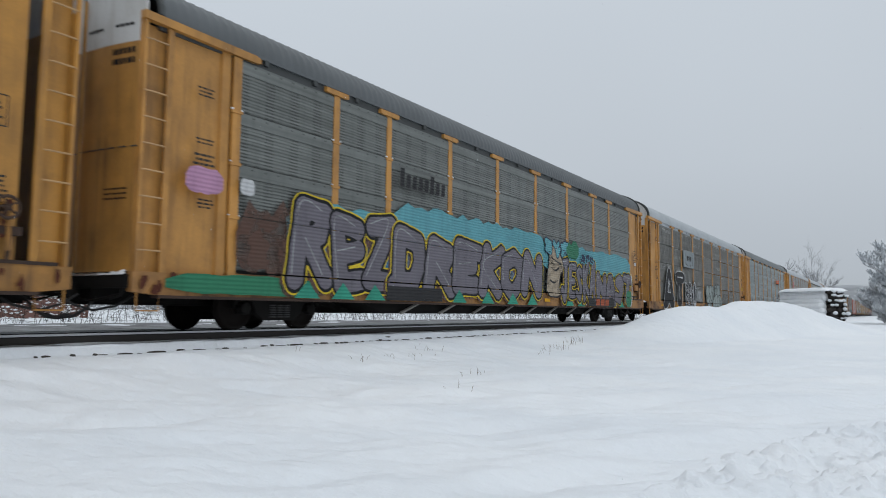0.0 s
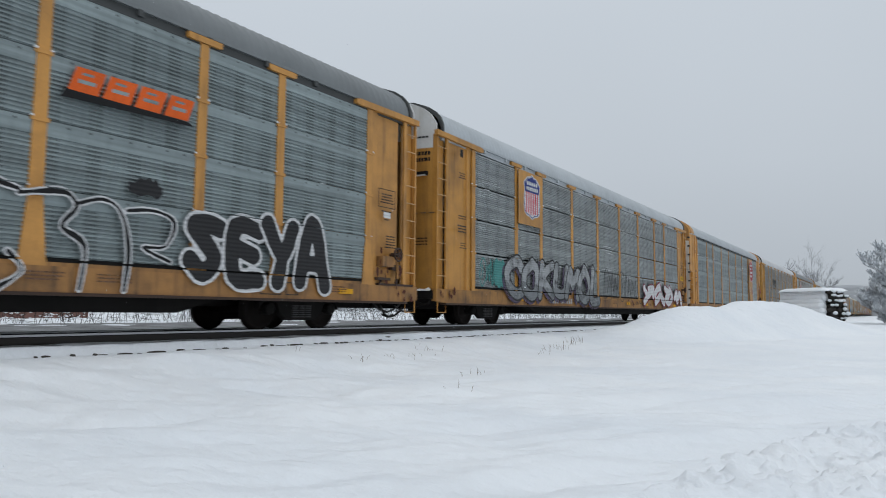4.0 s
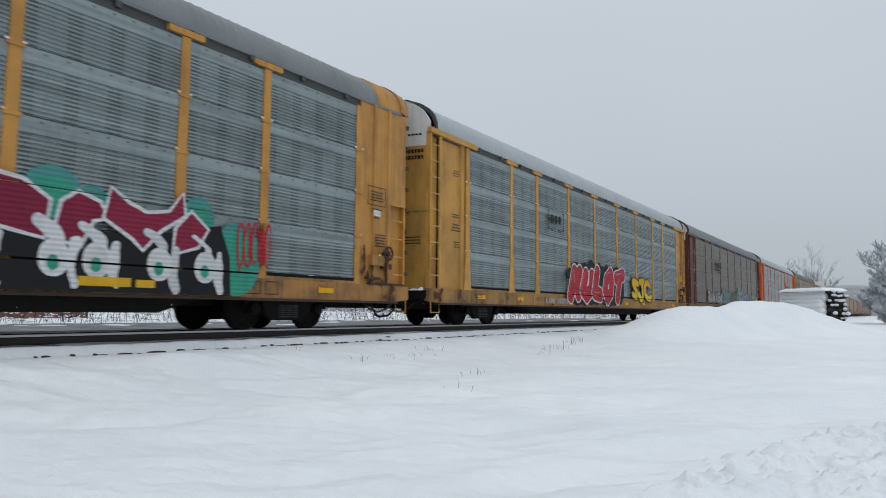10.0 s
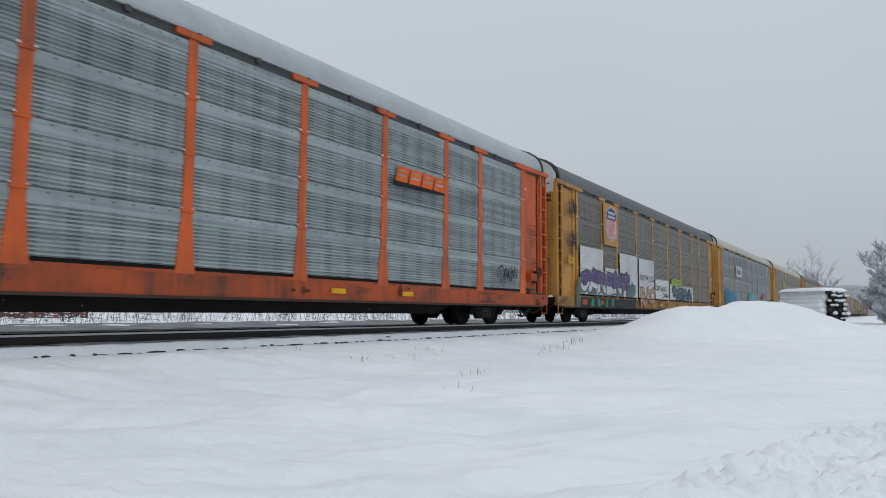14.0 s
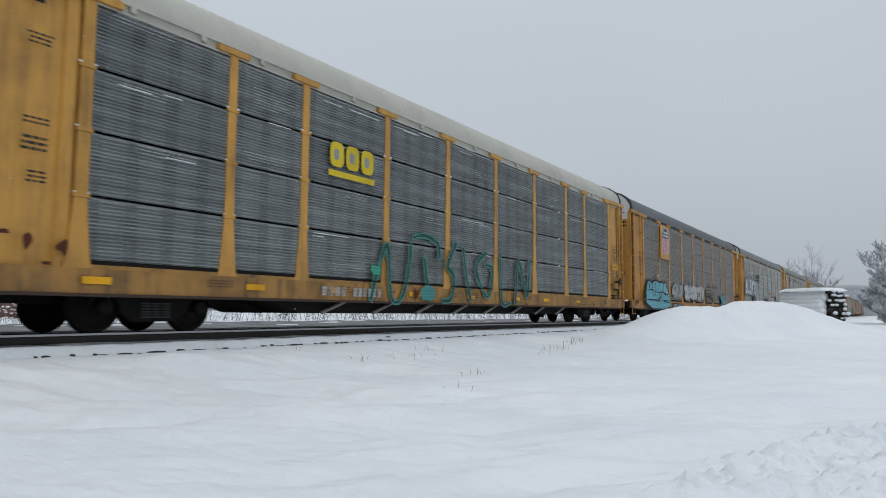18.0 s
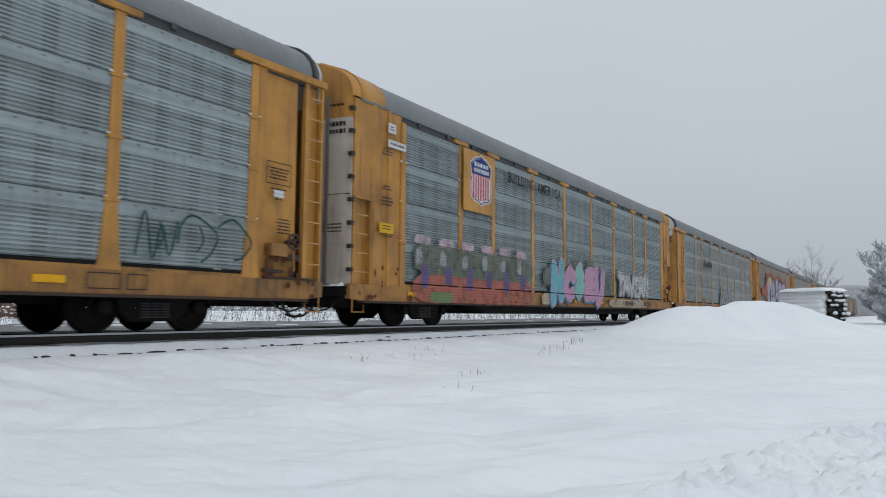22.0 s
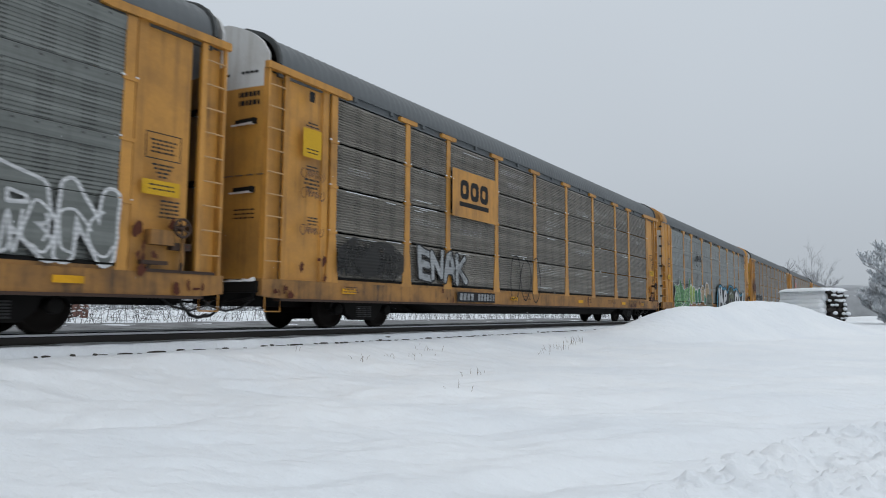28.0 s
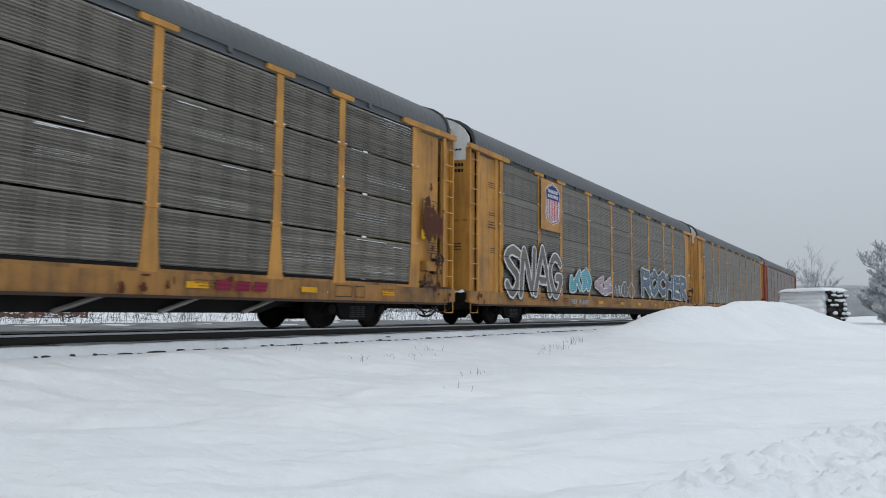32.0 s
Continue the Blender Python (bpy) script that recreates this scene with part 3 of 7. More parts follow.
def brake_wheel(bm):
    c = (-0.98, SIDE_Y - 0.17, 1.72)
    ring = [(c[0] + 0.15 * math.cos(k * math.pi / 8), c[1], c[2] + 0.15 * math.sin(k * math.pi / 8)) for k in range(17)]
    tube(bm, ring, 0.024, 6)
    for k in range(5):
        a = k * 2 * math.pi / 5
        tube(bm, [c, (c[0] + 0.14 * math.cos(a), c[1], c[2] + 0.14 * math.sin(a))], 0.016, 5)
    tube(bm, [c, (c[0], SIDE_Y + 0.06, c[2])], 0.05, 8)


def bracket_mesh(bm):
    """Rusty castings low on the handbrake corner."""
    quad_box(bm, -1.22, -0.86, SIDE_Y - 0.08, SIDE_Y + 0.06, 1.36, 1.48)
    quad_box(bm, -0.78, -0.30, SIDE_Y - 0.10, SIDE_Y + 0.02, 1.10, 1.16)
    tube(bm, [(-1.1, SIDE_Y - 0.05, 1.40), (-1.05, SIDE_Y - 0.05, 0.99)], 0.03, 6)
    tube(bm, [(-0.5, SIDE_Y - 0.05, 1.14), (-0.4, SIDE_Y - 0.05, 0.99)], 0.022, 6)
    quad_box(bm, -1.75, -0.4, SIDE_Y - 0.06, SIDE_Y + 0.10, 0.98, 1.03)


def roof_cap(bm):
    """Painted shell over the roof's end."""
    pts = arch_ring(0.03)
    a, b = [bm.verts.new((-1.93, y, z)) for y, z in pts], [bm.verts.new((-0.72, y, z)) for y, z in pts]
    low = arch_ring(-0.01)
    c, d = [bm.verts.new((-1.93, y, z)) for y, z in low], [bm.verts.new((-0.72, y, z)) for y, z in low]
    for k in range(len(pts) - 1):
        bm.faces.new((a[k], b[k], b[k + 1], a[k + 1]))
        bm.faces.new((a[k], a[k + 1], c[k + 1], c[k]))
        bm.faces.new((b[k + 1], b[k], d[k], d[k + 1]))


def hinge_mesh(bm):
    x = door_bulge(-1.45)
    quad_box(bm, x - 0.06, x + 0.05, SIDE_Y - 0.025, SIDE_Y + 0.10, 0, 0.085)


def bar_mesh(bm):
    quad_box(bm, -0.035, 0.02, -0.045, 0.045, 1.0, 5.25)


def door_bulge(y):
    return -1.88 - 0.17 * (1 - (abs(y) / 1.46) ** 2.2)


def door_mesh(z0, z1):
    def make(bm):
        ys = [(-1.46 + 2.92 * i / 20) for i in range(21)]
        lo = [bm.verts.new((door_bulge(y), y, z0)) for y in ys]
        hi = [bm.verts.new((door_bulge(y), y, z1 if z1 else arch_top(y) - 0.015)) for y in ys]
        lo2 = [bm.verts.new((door_bulge(y) + 0.06, y, z0)) for y in ys]
        hi2 = [bm.verts.new((door_bulge(y) + 0.06, y, z1 if z1 else arch_top(y) - 0.015)) for y in ys]
        for i in range(20):
            bm.faces.new((lo[i], lo[i + 1], hi[i + 1], hi[i]))
            bm.faces.new((lo2[i + 1], lo2[i], hi2[i], hi2[i + 1]))
            bm.faces.new((hi[i], hi[i + 1], hi2[i + 1], hi2[i]))
            bm.faces.new((lo[i + 1], lo[i], lo2[i], lo2[i + 1]))
        for i in (0, 20):
            bm.faces.new((lo[i], hi[i], hi2[i], lo2[i]))
    return make


def rod_mesh(bm):
    tube(bm, [(door_bulge(0) - 0.05, -0.12, 1.0), (door_bulge(0) - 0.05, -0.12, 5.6)], 0.03, 8)

def seam_mesh(bm):
    for y in (0.0,):
        quad_box(bm, door_bulge(y) - 0.012, door_bulge(y) + 0.02, y - 0.02, y + 0.02, 1.0, 5.9)
    for i in range(12):
        y0, y1 = -1.44 + i * 0.24, -1.44 + (i + 1) * 0.24
        x = (door_bulge(y0) + door_bulge(y1)) / 2
        quad_box(bm, x - 0.012, x + 0.03, y0, y1, 2.985, 3.0)


def door_bars(bm, z, high, y0, y1, rng, gap):
    y = y0
    while y < y1:
        k = rng.uniform(0.05, 0.10)
        e = min(y + k, y1)
        bm.faces.new([bm.verts.new((door_bulge(q) - 0.006, q, h)) for q, h in ((y, z), (e, z), (e, z + high), (y, z + high))])
        y = e + gap


def door_text(bm):
    rng = random.Random(3)
    for z in (4.55, 4.38):
        door_bars(bm, z, 0.10, -1.30, -0.80, rng, 0.02)
    for z in (2.30, 2.22, 2.14):
        door_bars(bm, z, 0.03, -1.25, -0.75, rng, 0.02)


def cap_text(bm):
    door_bars(bm, 5.02, 0.05, -1.25, -0.85, random.Random(5), 0.02)
    door_bars(bm, 5.02, 0.05, -0.55, -0.15, random.Random(6), 0.02)


def slot_mesh(bm):
    quad_box(bm, door_bulge(-0.95) - 0.03, door_bulge(-0.95) + 0.1, -1.25, -0.55, -0.055, 0.055)


def slot_rim(bm):
    quad_box(bm, door_bulge(-0.95) - 0.04, door_bulge(-0.95) + 0.06, -1.20, -0.60, -0.062, -0.030)


def coupler_mesh(bm):
    prism(bm, [(-2.25, 0.62), (-2.1, 0.55), (-1.2, 0.60), (-1.2, 0.85), (-2.05, 0.82), (-2.25, 0.88), (-2.36, 0.84), (-2.40, 0.72), (-2.36, 0.60)], -0.13, 0.15)
    quad_box(bm, -1.95, -1.55, -0.45, 0.45, 0.50, 0.98)
    quad_box(bm, -2.02, -1.80, SIDE_Y + 0.05, 1.38, 0.72, 0.93)
    tube(bm, [(-1.98, -1.3, 0.62), (-2.0, -0.6, 0.52), (-2.0, -0.2, 0.55)], 0.02, 6)
    tube(bm, [(-1.95, -1.38, 0.98), (-2.02, -1.38, 0.60), (-2.02, -1.1, 0.55)], 0.022, 6)


def hose_mesh(bm):
    tube(bm, [(-1.85, -0.42, 0.60), (-2.0, -0.44, 0.40), (-2.2, -0.40, 0.27), (-2.42, -0.34, 0.24), (-2.62, -0.30, 0.30)], 0.03, 7)
    tube(bm, [(-1.3, -0.62, 0.62), (-1.6, -0.62, 0.44), (-2.0, -0.60, 0.36), (-2.35, -0.60, 0.46), (-2.6, -0.60, 0.62)], 0.022, 6)


def platform_snow(bm):
    rng = random.Random(8)
    ridge = []
    for i in range(24):
        y = -1.4 + i * 0.118
        h = 0.02 + 0.07 * rng.random() * (1 if i % 7 else 0.2)
        ridge.append([bm.verts.new((x, y, 0.93 + h * k)) for x, k in ((-2.03, -0.1), (-1.98, 0.8), (-1.92, 1.0), (-1.84, 0.4))])
    for a, b in zip(ridge, ridge[1:]):
        for k in range(3):
            bm.faces.new((a[k], a[k + 1], b[k + 1], b[k]))


# running gear
WHEEL_R = 0.42


def wheel_mesh(sign):
    def make(bm):
        s = sign
        lathe_y(bm, [(s * 0.69, 0.07), (s * 0.67, 0.10), (s * 0.70, 0.16), (s * 0.745, 0.33), (s * 0.70, 0.375), (s * 0.68, 0.445), (s * 0.705, 0.45), (s * 0.72, WHEEL_R + 0.004), (s * 0.815, WHEEL_R - 0.004), (s * 0.82, 0.36), (s * 0.775, 0.33), (s * 0.76, 0.16), (s * 0.83, 0.12), (s * 0.83, 0.06)], 28)
    return make


def axle_mesh(bm):
    lathe_y(bm, [(-1.02, 0.06), (-0.66, 0.085), (0.66, 0.085), (1.02, 0.06)], 10)


def side_frame(sign):
    def make(bm):
        y0, y1 = sorted((sign * 0.93, sign * 1.09))
        up = [(-1.16, 0.50), (-1.16, 0.40), (-1.06, 0.56), (-0.70, 0.56), (-0.62, 0.34), (-0.40, 0.18), (0.40, 0.18), (0.62, 0.34), (0.70, 0.56), (1.06, 0.56), (1.16, 0.40), (1.16, 0.50), (1.08, 0.66), (0.55, 0.74), (-0.55, 0.74), (-1.08, 0.66)]
        prism(bm, up, y0, y1)
    return make


def spring_mesh(sign):
    def make(bm):
        for k in (-0.19, 0.0, 0.19):
            for j in range(6):
                z = 0.24 + j * 0.045
                lathe = [(k + 0.085 * math.cos(a * math.pi / 4), sign * 1.10 + 0.03 * math.sin(a * math.pi / 4)) for a in range(8)]
                a = [bm.verts.new((x, y, z)) for x, y in lathe]
                b = [bm.verts.new((x, y, z + 0.028)) for x, y in lathe]
                for i in range(8):
                    bm.faces.new((a[i], a[(i + 1) % 8], b[(i + 1) % 8], b[i]))
                bm.faces.new(a[::-1])
                bm.faces.new(b)
    return make


def bearing_mesh(sign):
    def make(bm):
        lathe_y(bm, [(sign * 0.98, 0.12), (sign * 1.12, 0.12), (sign * 1.14, 0.09), (sign * 1.15, 0.03)], 12)
    return make


def bolster_mesh(bm):
    quad_box(bm, -0.20, 0.20, -1.0, 1.0, 0.42, 0.66)
    quad_box(bm, -0.95, -0.55, -0.9, -0.86, 0.30, 0.36)
    quad_box(bm, -0.45, 0.45, -0.35, 0.35, 0.62, 0.78)


def brake_box(bm):
    quad_box(bm, -0.85, -0.42, SIDE_Y - 0.14, SIDE_Y + 0.05, 1.42, 1.66)
    tube(bm, [(-1.05, SIDE_Y - 0.10, 1.15), (-1.02, SIDE_Y - 0.10, 1.75), (-0.88, SIDE_Y - 0.12, 1.80)], 0.03, 7)


def step_mesh(bm):
    tube(bm, [(-1.86, SIDE_Y - 0.03, 0.72), (-1.86, SIDE_Y - 0.03, 0.36), (-1.46, SIDE_Y - 0.03, 0.36), (-1.46, SIDE_Y - 0.03, 0.72)], 0.016, 6)


WHEELS = []


def truck(car, s):
    t = put("truck", shared("bolster", bolster_mesh, UNDER, bevel=0.015), car, (s - MID, 0, 0), "grimy two-axle railway truck")
    for sg in (-1, 1):
        put("side_frame", shared(("side_frame", sg), side_frame(sg), UNDER, bevel=0.012), t)
        put("spring_group", shared(("springs", sg), spring_mesh(sg), MATS["spring_steel"]), t, label="grey coil springs")
    for x in (-0.89, 0.89):
        put("axle", shared("axle", axle_mesh, WHEEL, True), t, (x, 0, WHEEL_R))
        for sg in (-1, 1):
            put("bearing_cap", shared(("bearing", sg), bearing_mesh(sg), UNDER), t, (x, 0, WHEEL_R))
    for x in (-0.89, 0.89):
        for sg in (-1, 1):
            w = put("wheel", shared(("wheel", sg), wheel_mesh(sg), WHEEL, True), t)
            w.matrix_parent_inverse = Matrix.Translation((x, 0, WHEEL_R))
            WHEELS.append(w)
    return t


surface("sill_rust", (0.05, 0.026, 0.016), 0.8, grime=(0.015, 0.012, 0.01), dirt=0.8)
surface("spring_steel", (0.03, 0.03, 0.03), 0.6, 0.3)
surface("door_stained", (0.50, 0.47, 0.42), 0.65, 0.0, (0.16, 0.10, 0.06), 0.7, grain=0.18)
surface("door_bar", (0.20, 0.19, 0.17), 0.6, 0.1, (0.06, 0.05, 0.04), 0.7)
# bare metal of slot rims; on panel strips it paints daylight
surface("bare_metal_and_daylight", (0.72, 0.74, 0.75), 0.4, 0.2, dirt=0.5)
for key, rgb in PAINT.items():
    surface("rung_" + key, tuple(0.75 * c + 0.09 for c in rgb), 0.7, dirt=0.4)


# lettering and paint lie on the car side as thin coats
LAYER = [0]


def below(loop, z):
    """The part of a loop that lies under the height z."""
    out = []
    for i, p in enumerate(loop):
        q = loop[(i + 1) % len(loop)]
        if p[1] <= z:
            out.append(p)
        if (p[1] <= z) != (q[1] <= z):
            t = (z - p[1]) / (q[1] - p[1])
            out.append((p[0] + t * (q[0] - p[0]), z))
    return out


def seamed(polys):
    """Splits painted shapes where the car's side has open seams."""
    for z, gap in ((1.045, 0.030), (2.072, 0.014), (3.047, 0.014), (4.022, 0.014)):
        out = []
        for p in polys:
            lo, hi = min(q[1] for q in p), max(q[1] for q in p)
            if hi <= z or lo >= z + gap:
                out.append(p)
                continue
            a = below(p, z)
            b = [(u, -w) for u, w in below([(u, -w) for u, w in p], -(z + gap))]
            out += [c for c in (a, b) if len(c) > 2]
        polys = out
    return polys


def coat(car, polys, key, name="paint_mark", label=""):
    """Thin painted shapes on the car's side; each is a loop of (s, z)."""
    if name == "railway_mark" and 1 < len(polys) < 15:
        for p in polys:
            coat(car, [p], key, name, label)
        return None
    LAYER[0] += 1
    y = SIDE_Y - 0.078 - 0.0003 * LAYER[0]
    if name.startswith(("graffiti", "paint")):
        polys = seamed(polys)
    bm = bmesh.new()
    for p in polys:
        vs = [bm.verts.new((s - MID, y, z)) for s, z in p]
        try:
            bm.faces.new(vs)
        except ValueError:
            pass
    for f in bm.faces:
        f.normal_update()
        if f.normal.y > 0:
            f.normal_flip()
    me = bpy.data.meshes.new("coat")
    bm.to_mesh(me)
    bm.free()
    me.materials.append(MATS["paint_" + car["coat"]] if key == "carpaint" else (MATS["sheet_" + car["sheet"]] if key == "sheetlike" else spray(key)))
    ob = put(name, me, car, label=label)
    if name in ("stencil", "number_bar", "graffiti_line", "graffiti_fill", "graffiti_outline", "paint_patch") and len(polys) > 1:
        ob["kind"] = "stuff"
    return ob


def rect(s0, s1, z0, z1, lean=0.0):
    return [(s0, z0), (s1, z0), (s1 + lean, z1), (s0 + lean, z1)]


def rounded(s0, s1, z0, z1, r=0.3, wob=0.0, rng=None):
    cs, cz, a, b, out = (s0 + s1) / 2, (z0 + z1) / 2, (s1 - s0) / 2, (z1 - z0) / 2, []
    for i in range(28):
        t = i / 28 * 2 * math.pi
        c, s = math.cos(t), math.sin(t)
        e = 2 / (2 + 2 * (1 - r))
        k = 1 + (rng.uniform(-wob, wob) if rng else 0)
        out.append((cs + a * k * math.copysign(abs(c) ** e, c), cz + b * k * math.copysign(abs(s) ** e, s)))
    return out


def ribbon(points, width, ends=0.5):
    """The outline strips of a fat brush line through the points."""
    pts = [Vector((p[0], p[1], 0)) for p in points]
    smooth_pts = []
    for i in range(len(pts) - 1):
        p0, p1, p2, p3 = pts[max(i - 1, 0)], pts[i], pts[i + 1], pts[min(i + 2, len(pts) - 1)]
        for k in range(5):
            t = k / 5
            smooth_pts.append(0.5 * (2 * p1 + (p2 - p0) * t + (2 * p0 - 5 * p1 + 4 * p2 - p3) * t * t + (3 * p1 - p0 - 3 * p2 + p3) * t ** 3))
    smooth_pts.append(pts[-1])
    left, right = [], []
    n = len(smooth_pts)
    for i, p in enumerate(smooth_pts):
        d = (smooth_pts[min(i + 1, n - 1)] - smooth_pts[max(i - 1, 0)])
        d = d.normalized() if d.length > 1e-6 else Vector((1, 0, 0))
        q = Vector((-d.y, d.x, 0))
        w = width * 0.5
        if i == 0:
            p = p - d * w * ends
        if i == n - 1:
            p = p + d * w * ends
        left.append(p + q * w)
        right.append(p - q * w)
    return [[(left[i].x, left[i].y), (right[i].x, right[i].y), (right[i + 1].x, right[i + 1].y), (left[i + 1].x, left[i + 1].y)] for i in range(n - 1)]


def cloud(car, s0, s1, z0, z1, key, wob):
    rng = random.Random(int(s0 * 97 + z0 * 31 + 7))
    n = max(1, round((s1 - s0) / 3.2))
    if wob <= 0.03:
        coat(car, [rounded(s0, s1, z0, z1, 1.0, 0.0, rng)], key, "paint_patch")
        return
    if wob == 0.04:
        coat(car, [rect(s0, s1, z0, z1)], key, "paint_patch")
        return
    top, bot = [], []
    steps_n = 10 * n
    for i in range(steps_n + 1):
        s = s0 + (s1 - s0) * i / steps_n
        edge = min(1, min(i, steps_n - i) / 2 + 0.25)
        h = (z1 - z0) * wob
        top.append((s, z1 - (1 - edge) * (z1 - z0) * 0.4 + rng.uniform(-h, h * 0.4)))
        bot.append((s, z0 + (1 - edge) * (z1 - z0) * 0.3 + rng.uniform(-h * 0.2, h * 0.5)))
    coat(car, [[bot[i], bot[i + 1], top[i + 1], top[i]] for i in range(steps_n)], key, "paint_patch")


def block_shape(rng, x0, x1, z0, z1):
    """A jagged, interlocking block with notches and horns."""
    w, h = x1 - x0, z1 - z0
    j = lambda k: rng.uniform(-k, k)
    top = [(x1 + j(0.08) * w, z1 - rng.uniform(0.0, 0.25) * h), (x0 + w * rng.uniform(0.6, 0.85), z1 + rng.uniform(-0.02, 0.10) * h), (x0 + w * rng.uniform(0.4, 0.58), z1 - rng.uniform(0.08, 0.42) * h), (x0 + w * rng.uniform(0.12, 0.3), z1 + rng.uniform(-0.08, 0.06) * h), (x0 + j(0.06) * w, z1 - rng.uniform(0.05, 0.25) * h)]
    left = [(x0 + rng.uniform(0.02, 0.22) * w, z0 + h * rng.uniform(0.5, 0.65)), (x0 + rng.uniform(-0.1, 0.06) * w, z0 + h * rng.uniform(0.25, 0.42)), (x0 + rng.uniform(-0.05, 0.1) * w, z0 + j(0.05) * h)]
    bottom = [(x0 + w * rng.uniform(0.28, 0.4), z0 + j(0.04) * h), (x0 + w * rng.uniform(0.42, 0.52), z0 + h * rng.uniform(0.1, 0.36)), (x0 + w * rng.uniform(0.58, 0.7), z0 + j(0.04) * h), (x1 + j(0.06) * w, z0 + j(0.05) * h)]
    right = [(x1 - rng.uniform(-0.08, 0.08) * w, z0 + h * rng.uniform(0.28, 0.4)), (x1 - rng.uniform(0.08, 0.26) * w, z0 + h * rng.uniform(0.5, 0.65))]
    return top + left + bottom + right


def soften(loop, times):
    for _ in range(times):
        out = []
        for i, p in enumerate(loop):
            q = loop[(i + 1) % len(loop)]
            out += [(0.75 * p[0] + 0.25 * q[0], 0.75 * p[1] + 0.25 * q[1]), (0.25 * p[0] + 0.75 * q[0], 0.25 * p[1] + 0.75 * q[1])]
        loop = out
    return loop


def swell(loop, d):
    """The loop moved outward by d."""
    n, out = len(loop), []
    for i in range(n):
        a, p, b = Vector(loop[i - 1]), Vector(loop[i]), Vector(loop[(i + 1) % n])
        u, v = (p - a), (b - p)
        q = Vector((u.y, -u.x)).normalized() + Vector((v.y, -v.x)).normalized()
        q = q.normalized() if q.length > 1e-3 else Vector((0, 1))
        out.append((p.x + q.x * d * 1.25, p.y + q.y * d * 1.25))
    return out


# abstract fat brush forms in a unit box, each a few strokes
FORMS = (
    (((0.08, 0.0), (0.30, 1.0), (0.56, 0.30)), ((0.50, 0.66), (0.94, 0.95), (0.84, 0.2))),
    (((0.16, 0.06), (0.88, 0.26), (0.76, 0.96), (0.16, 0.74), (0.44, 0.36)),),
    (((0.0, 0.58), (0.46, 1.0), (0.60, 0.44), (1.0, 0.04)), ((0.08, 0.04), (0.44, 0.30))),
    (((0.94, 0.80), (0.60, 1.0), (0.10, 0.70), (0.30, 0.05), (0.90, 0.16), (0.70, 0.56), (0.44, 0.50)),),
    (((0.10, 1.0), (0.44, 0.64), (0.08, 0.30), (0.46, 0.0)), ((0.60, 0.98), (0.96, 0.52), (0.62, 0.08))),
    (((0.0, 0.08), (0.46, 0.52), (1.0, 1.0)), ((0.52, 0.96), (1.0, 1.0), (0.90, 0.46)), ((0.06, 0.94), (0.36, 0.50))),
    (((0.04, 0.92), (0.28, 0.12), (0.54, 0.86), (0.74, 0.08), (0.98, 0.62)),),
    (((0.04, 0.14), (0.96, 0.08)), ((0.20, 0.14), (0.14, 0.96)), ((0.58, 0.10), (0.74, 0.92))),
    (((0.52, 0.0), (0.08, 0.36), (0.50, 0.60), (0.92, 0.96)), ((0.94, 0.04), (0.56, 0.48)), ((0.1, 0.9), (0.4, 0.7))),
)


def glide(points, k=4):
    """A smooth line through the points."""
    pts, out = [np.array(p, float) for p in points], []
    for i in range(len(pts) - 1):
        p0, p1, p2, p3 = pts[max(i - 1, 0)], pts[i], pts[i + 1], pts[min(i + 2, len(pts) - 1)]
        for q in range(k):
            t = q / k
            out.append(0.5 * (2 * p1 + (p2 - p0) * t + (2 * p0 - 5 * p1 + 4 * p2 - p3) * t * t + (3 * p1 - p0 - 3 * p2 + p3) * t ** 3))
    return out + [pts[-1]]


def brush_field(strokes, cell, reach, seed, wob):
    """Distance from fat brush strokes, sampled on a grid."""
    pts = np.array([p for s in strokes for p in s])
    a, b = pts.min(0) - reach - cell, pts.max(0) + reach + cell
    nx, nz = int((b[0] - a[0]) / cell) + 2, int((b[1] - a[1]) / cell) + 2
    X, Z = np.meshgrid(a[0] + np.arange(nx) * cell, a[1] + np.arange(nz) * cell, indexing="ij")
    D = np.full(X.shape, 9.0)
    for s in strokes:
        for p, q in zip(s, s[1:]):
            d = q - p
            t = np.clip(((X - p[0]) * d[0] + (Z - p[1]) * d[1]) / max(d @ d, 1e-9), 0, 1)
            D = np.minimum(D, np.hypot(X - p[0] - t * d[0], Z - p[1] - t * d[1]))
    return X, Z, D + wob * rough_field(X, Z, seed, 0.35)


def field_faces(X, Z, V):
    """Flat faces that cover V > 0, with smooth borders."""
    faces, inside = [], V > 0
    nx, nz = V.shape
    full = inside[:-1, :-1] & inside[1:, :-1] & inside[:-1, 1:] & inside[1:, 1:]
    some = inside[:-1, :-1] | inside[1:, :-1] | inside[:-1, 1:] | inside[1:, 1:]
    for k in range(nz - 1):
        i = 0
        while i < nx - 1:
            if full[i, k]:
                j = i
                while j < nx - 1 and full[j, k]:
                    j += 1
                faces.append([(X[i, k], Z[i, k]), (X[j, k], Z[j, k]), (X[j, k + 1], Z[j, k + 1]), (X[i, k + 1], Z[i, k + 1])])
                i = j
                continue
            if some[i, k]:
                ring, poly = ((i, k), (i + 1, k), (i + 1, k + 1), (i, k + 1)), []
                for c in range(4):
                    u, w = ring[c], ring[(c + 1) % 4]
                    if V[u] > 0:
                        poly.append((X[u], Z[u]))
                    if (V[u] > 0) != (V[w] > 0):
                        t = V[u] / (V[u] - V[w])
                        poly.append((X[u] + t * (X[w] - X[u]), Z[u] + t * (Z[w] - Z[u])))
                if len(poly) > 2:
                    faces.append(poly)
            i += 1
    return faces


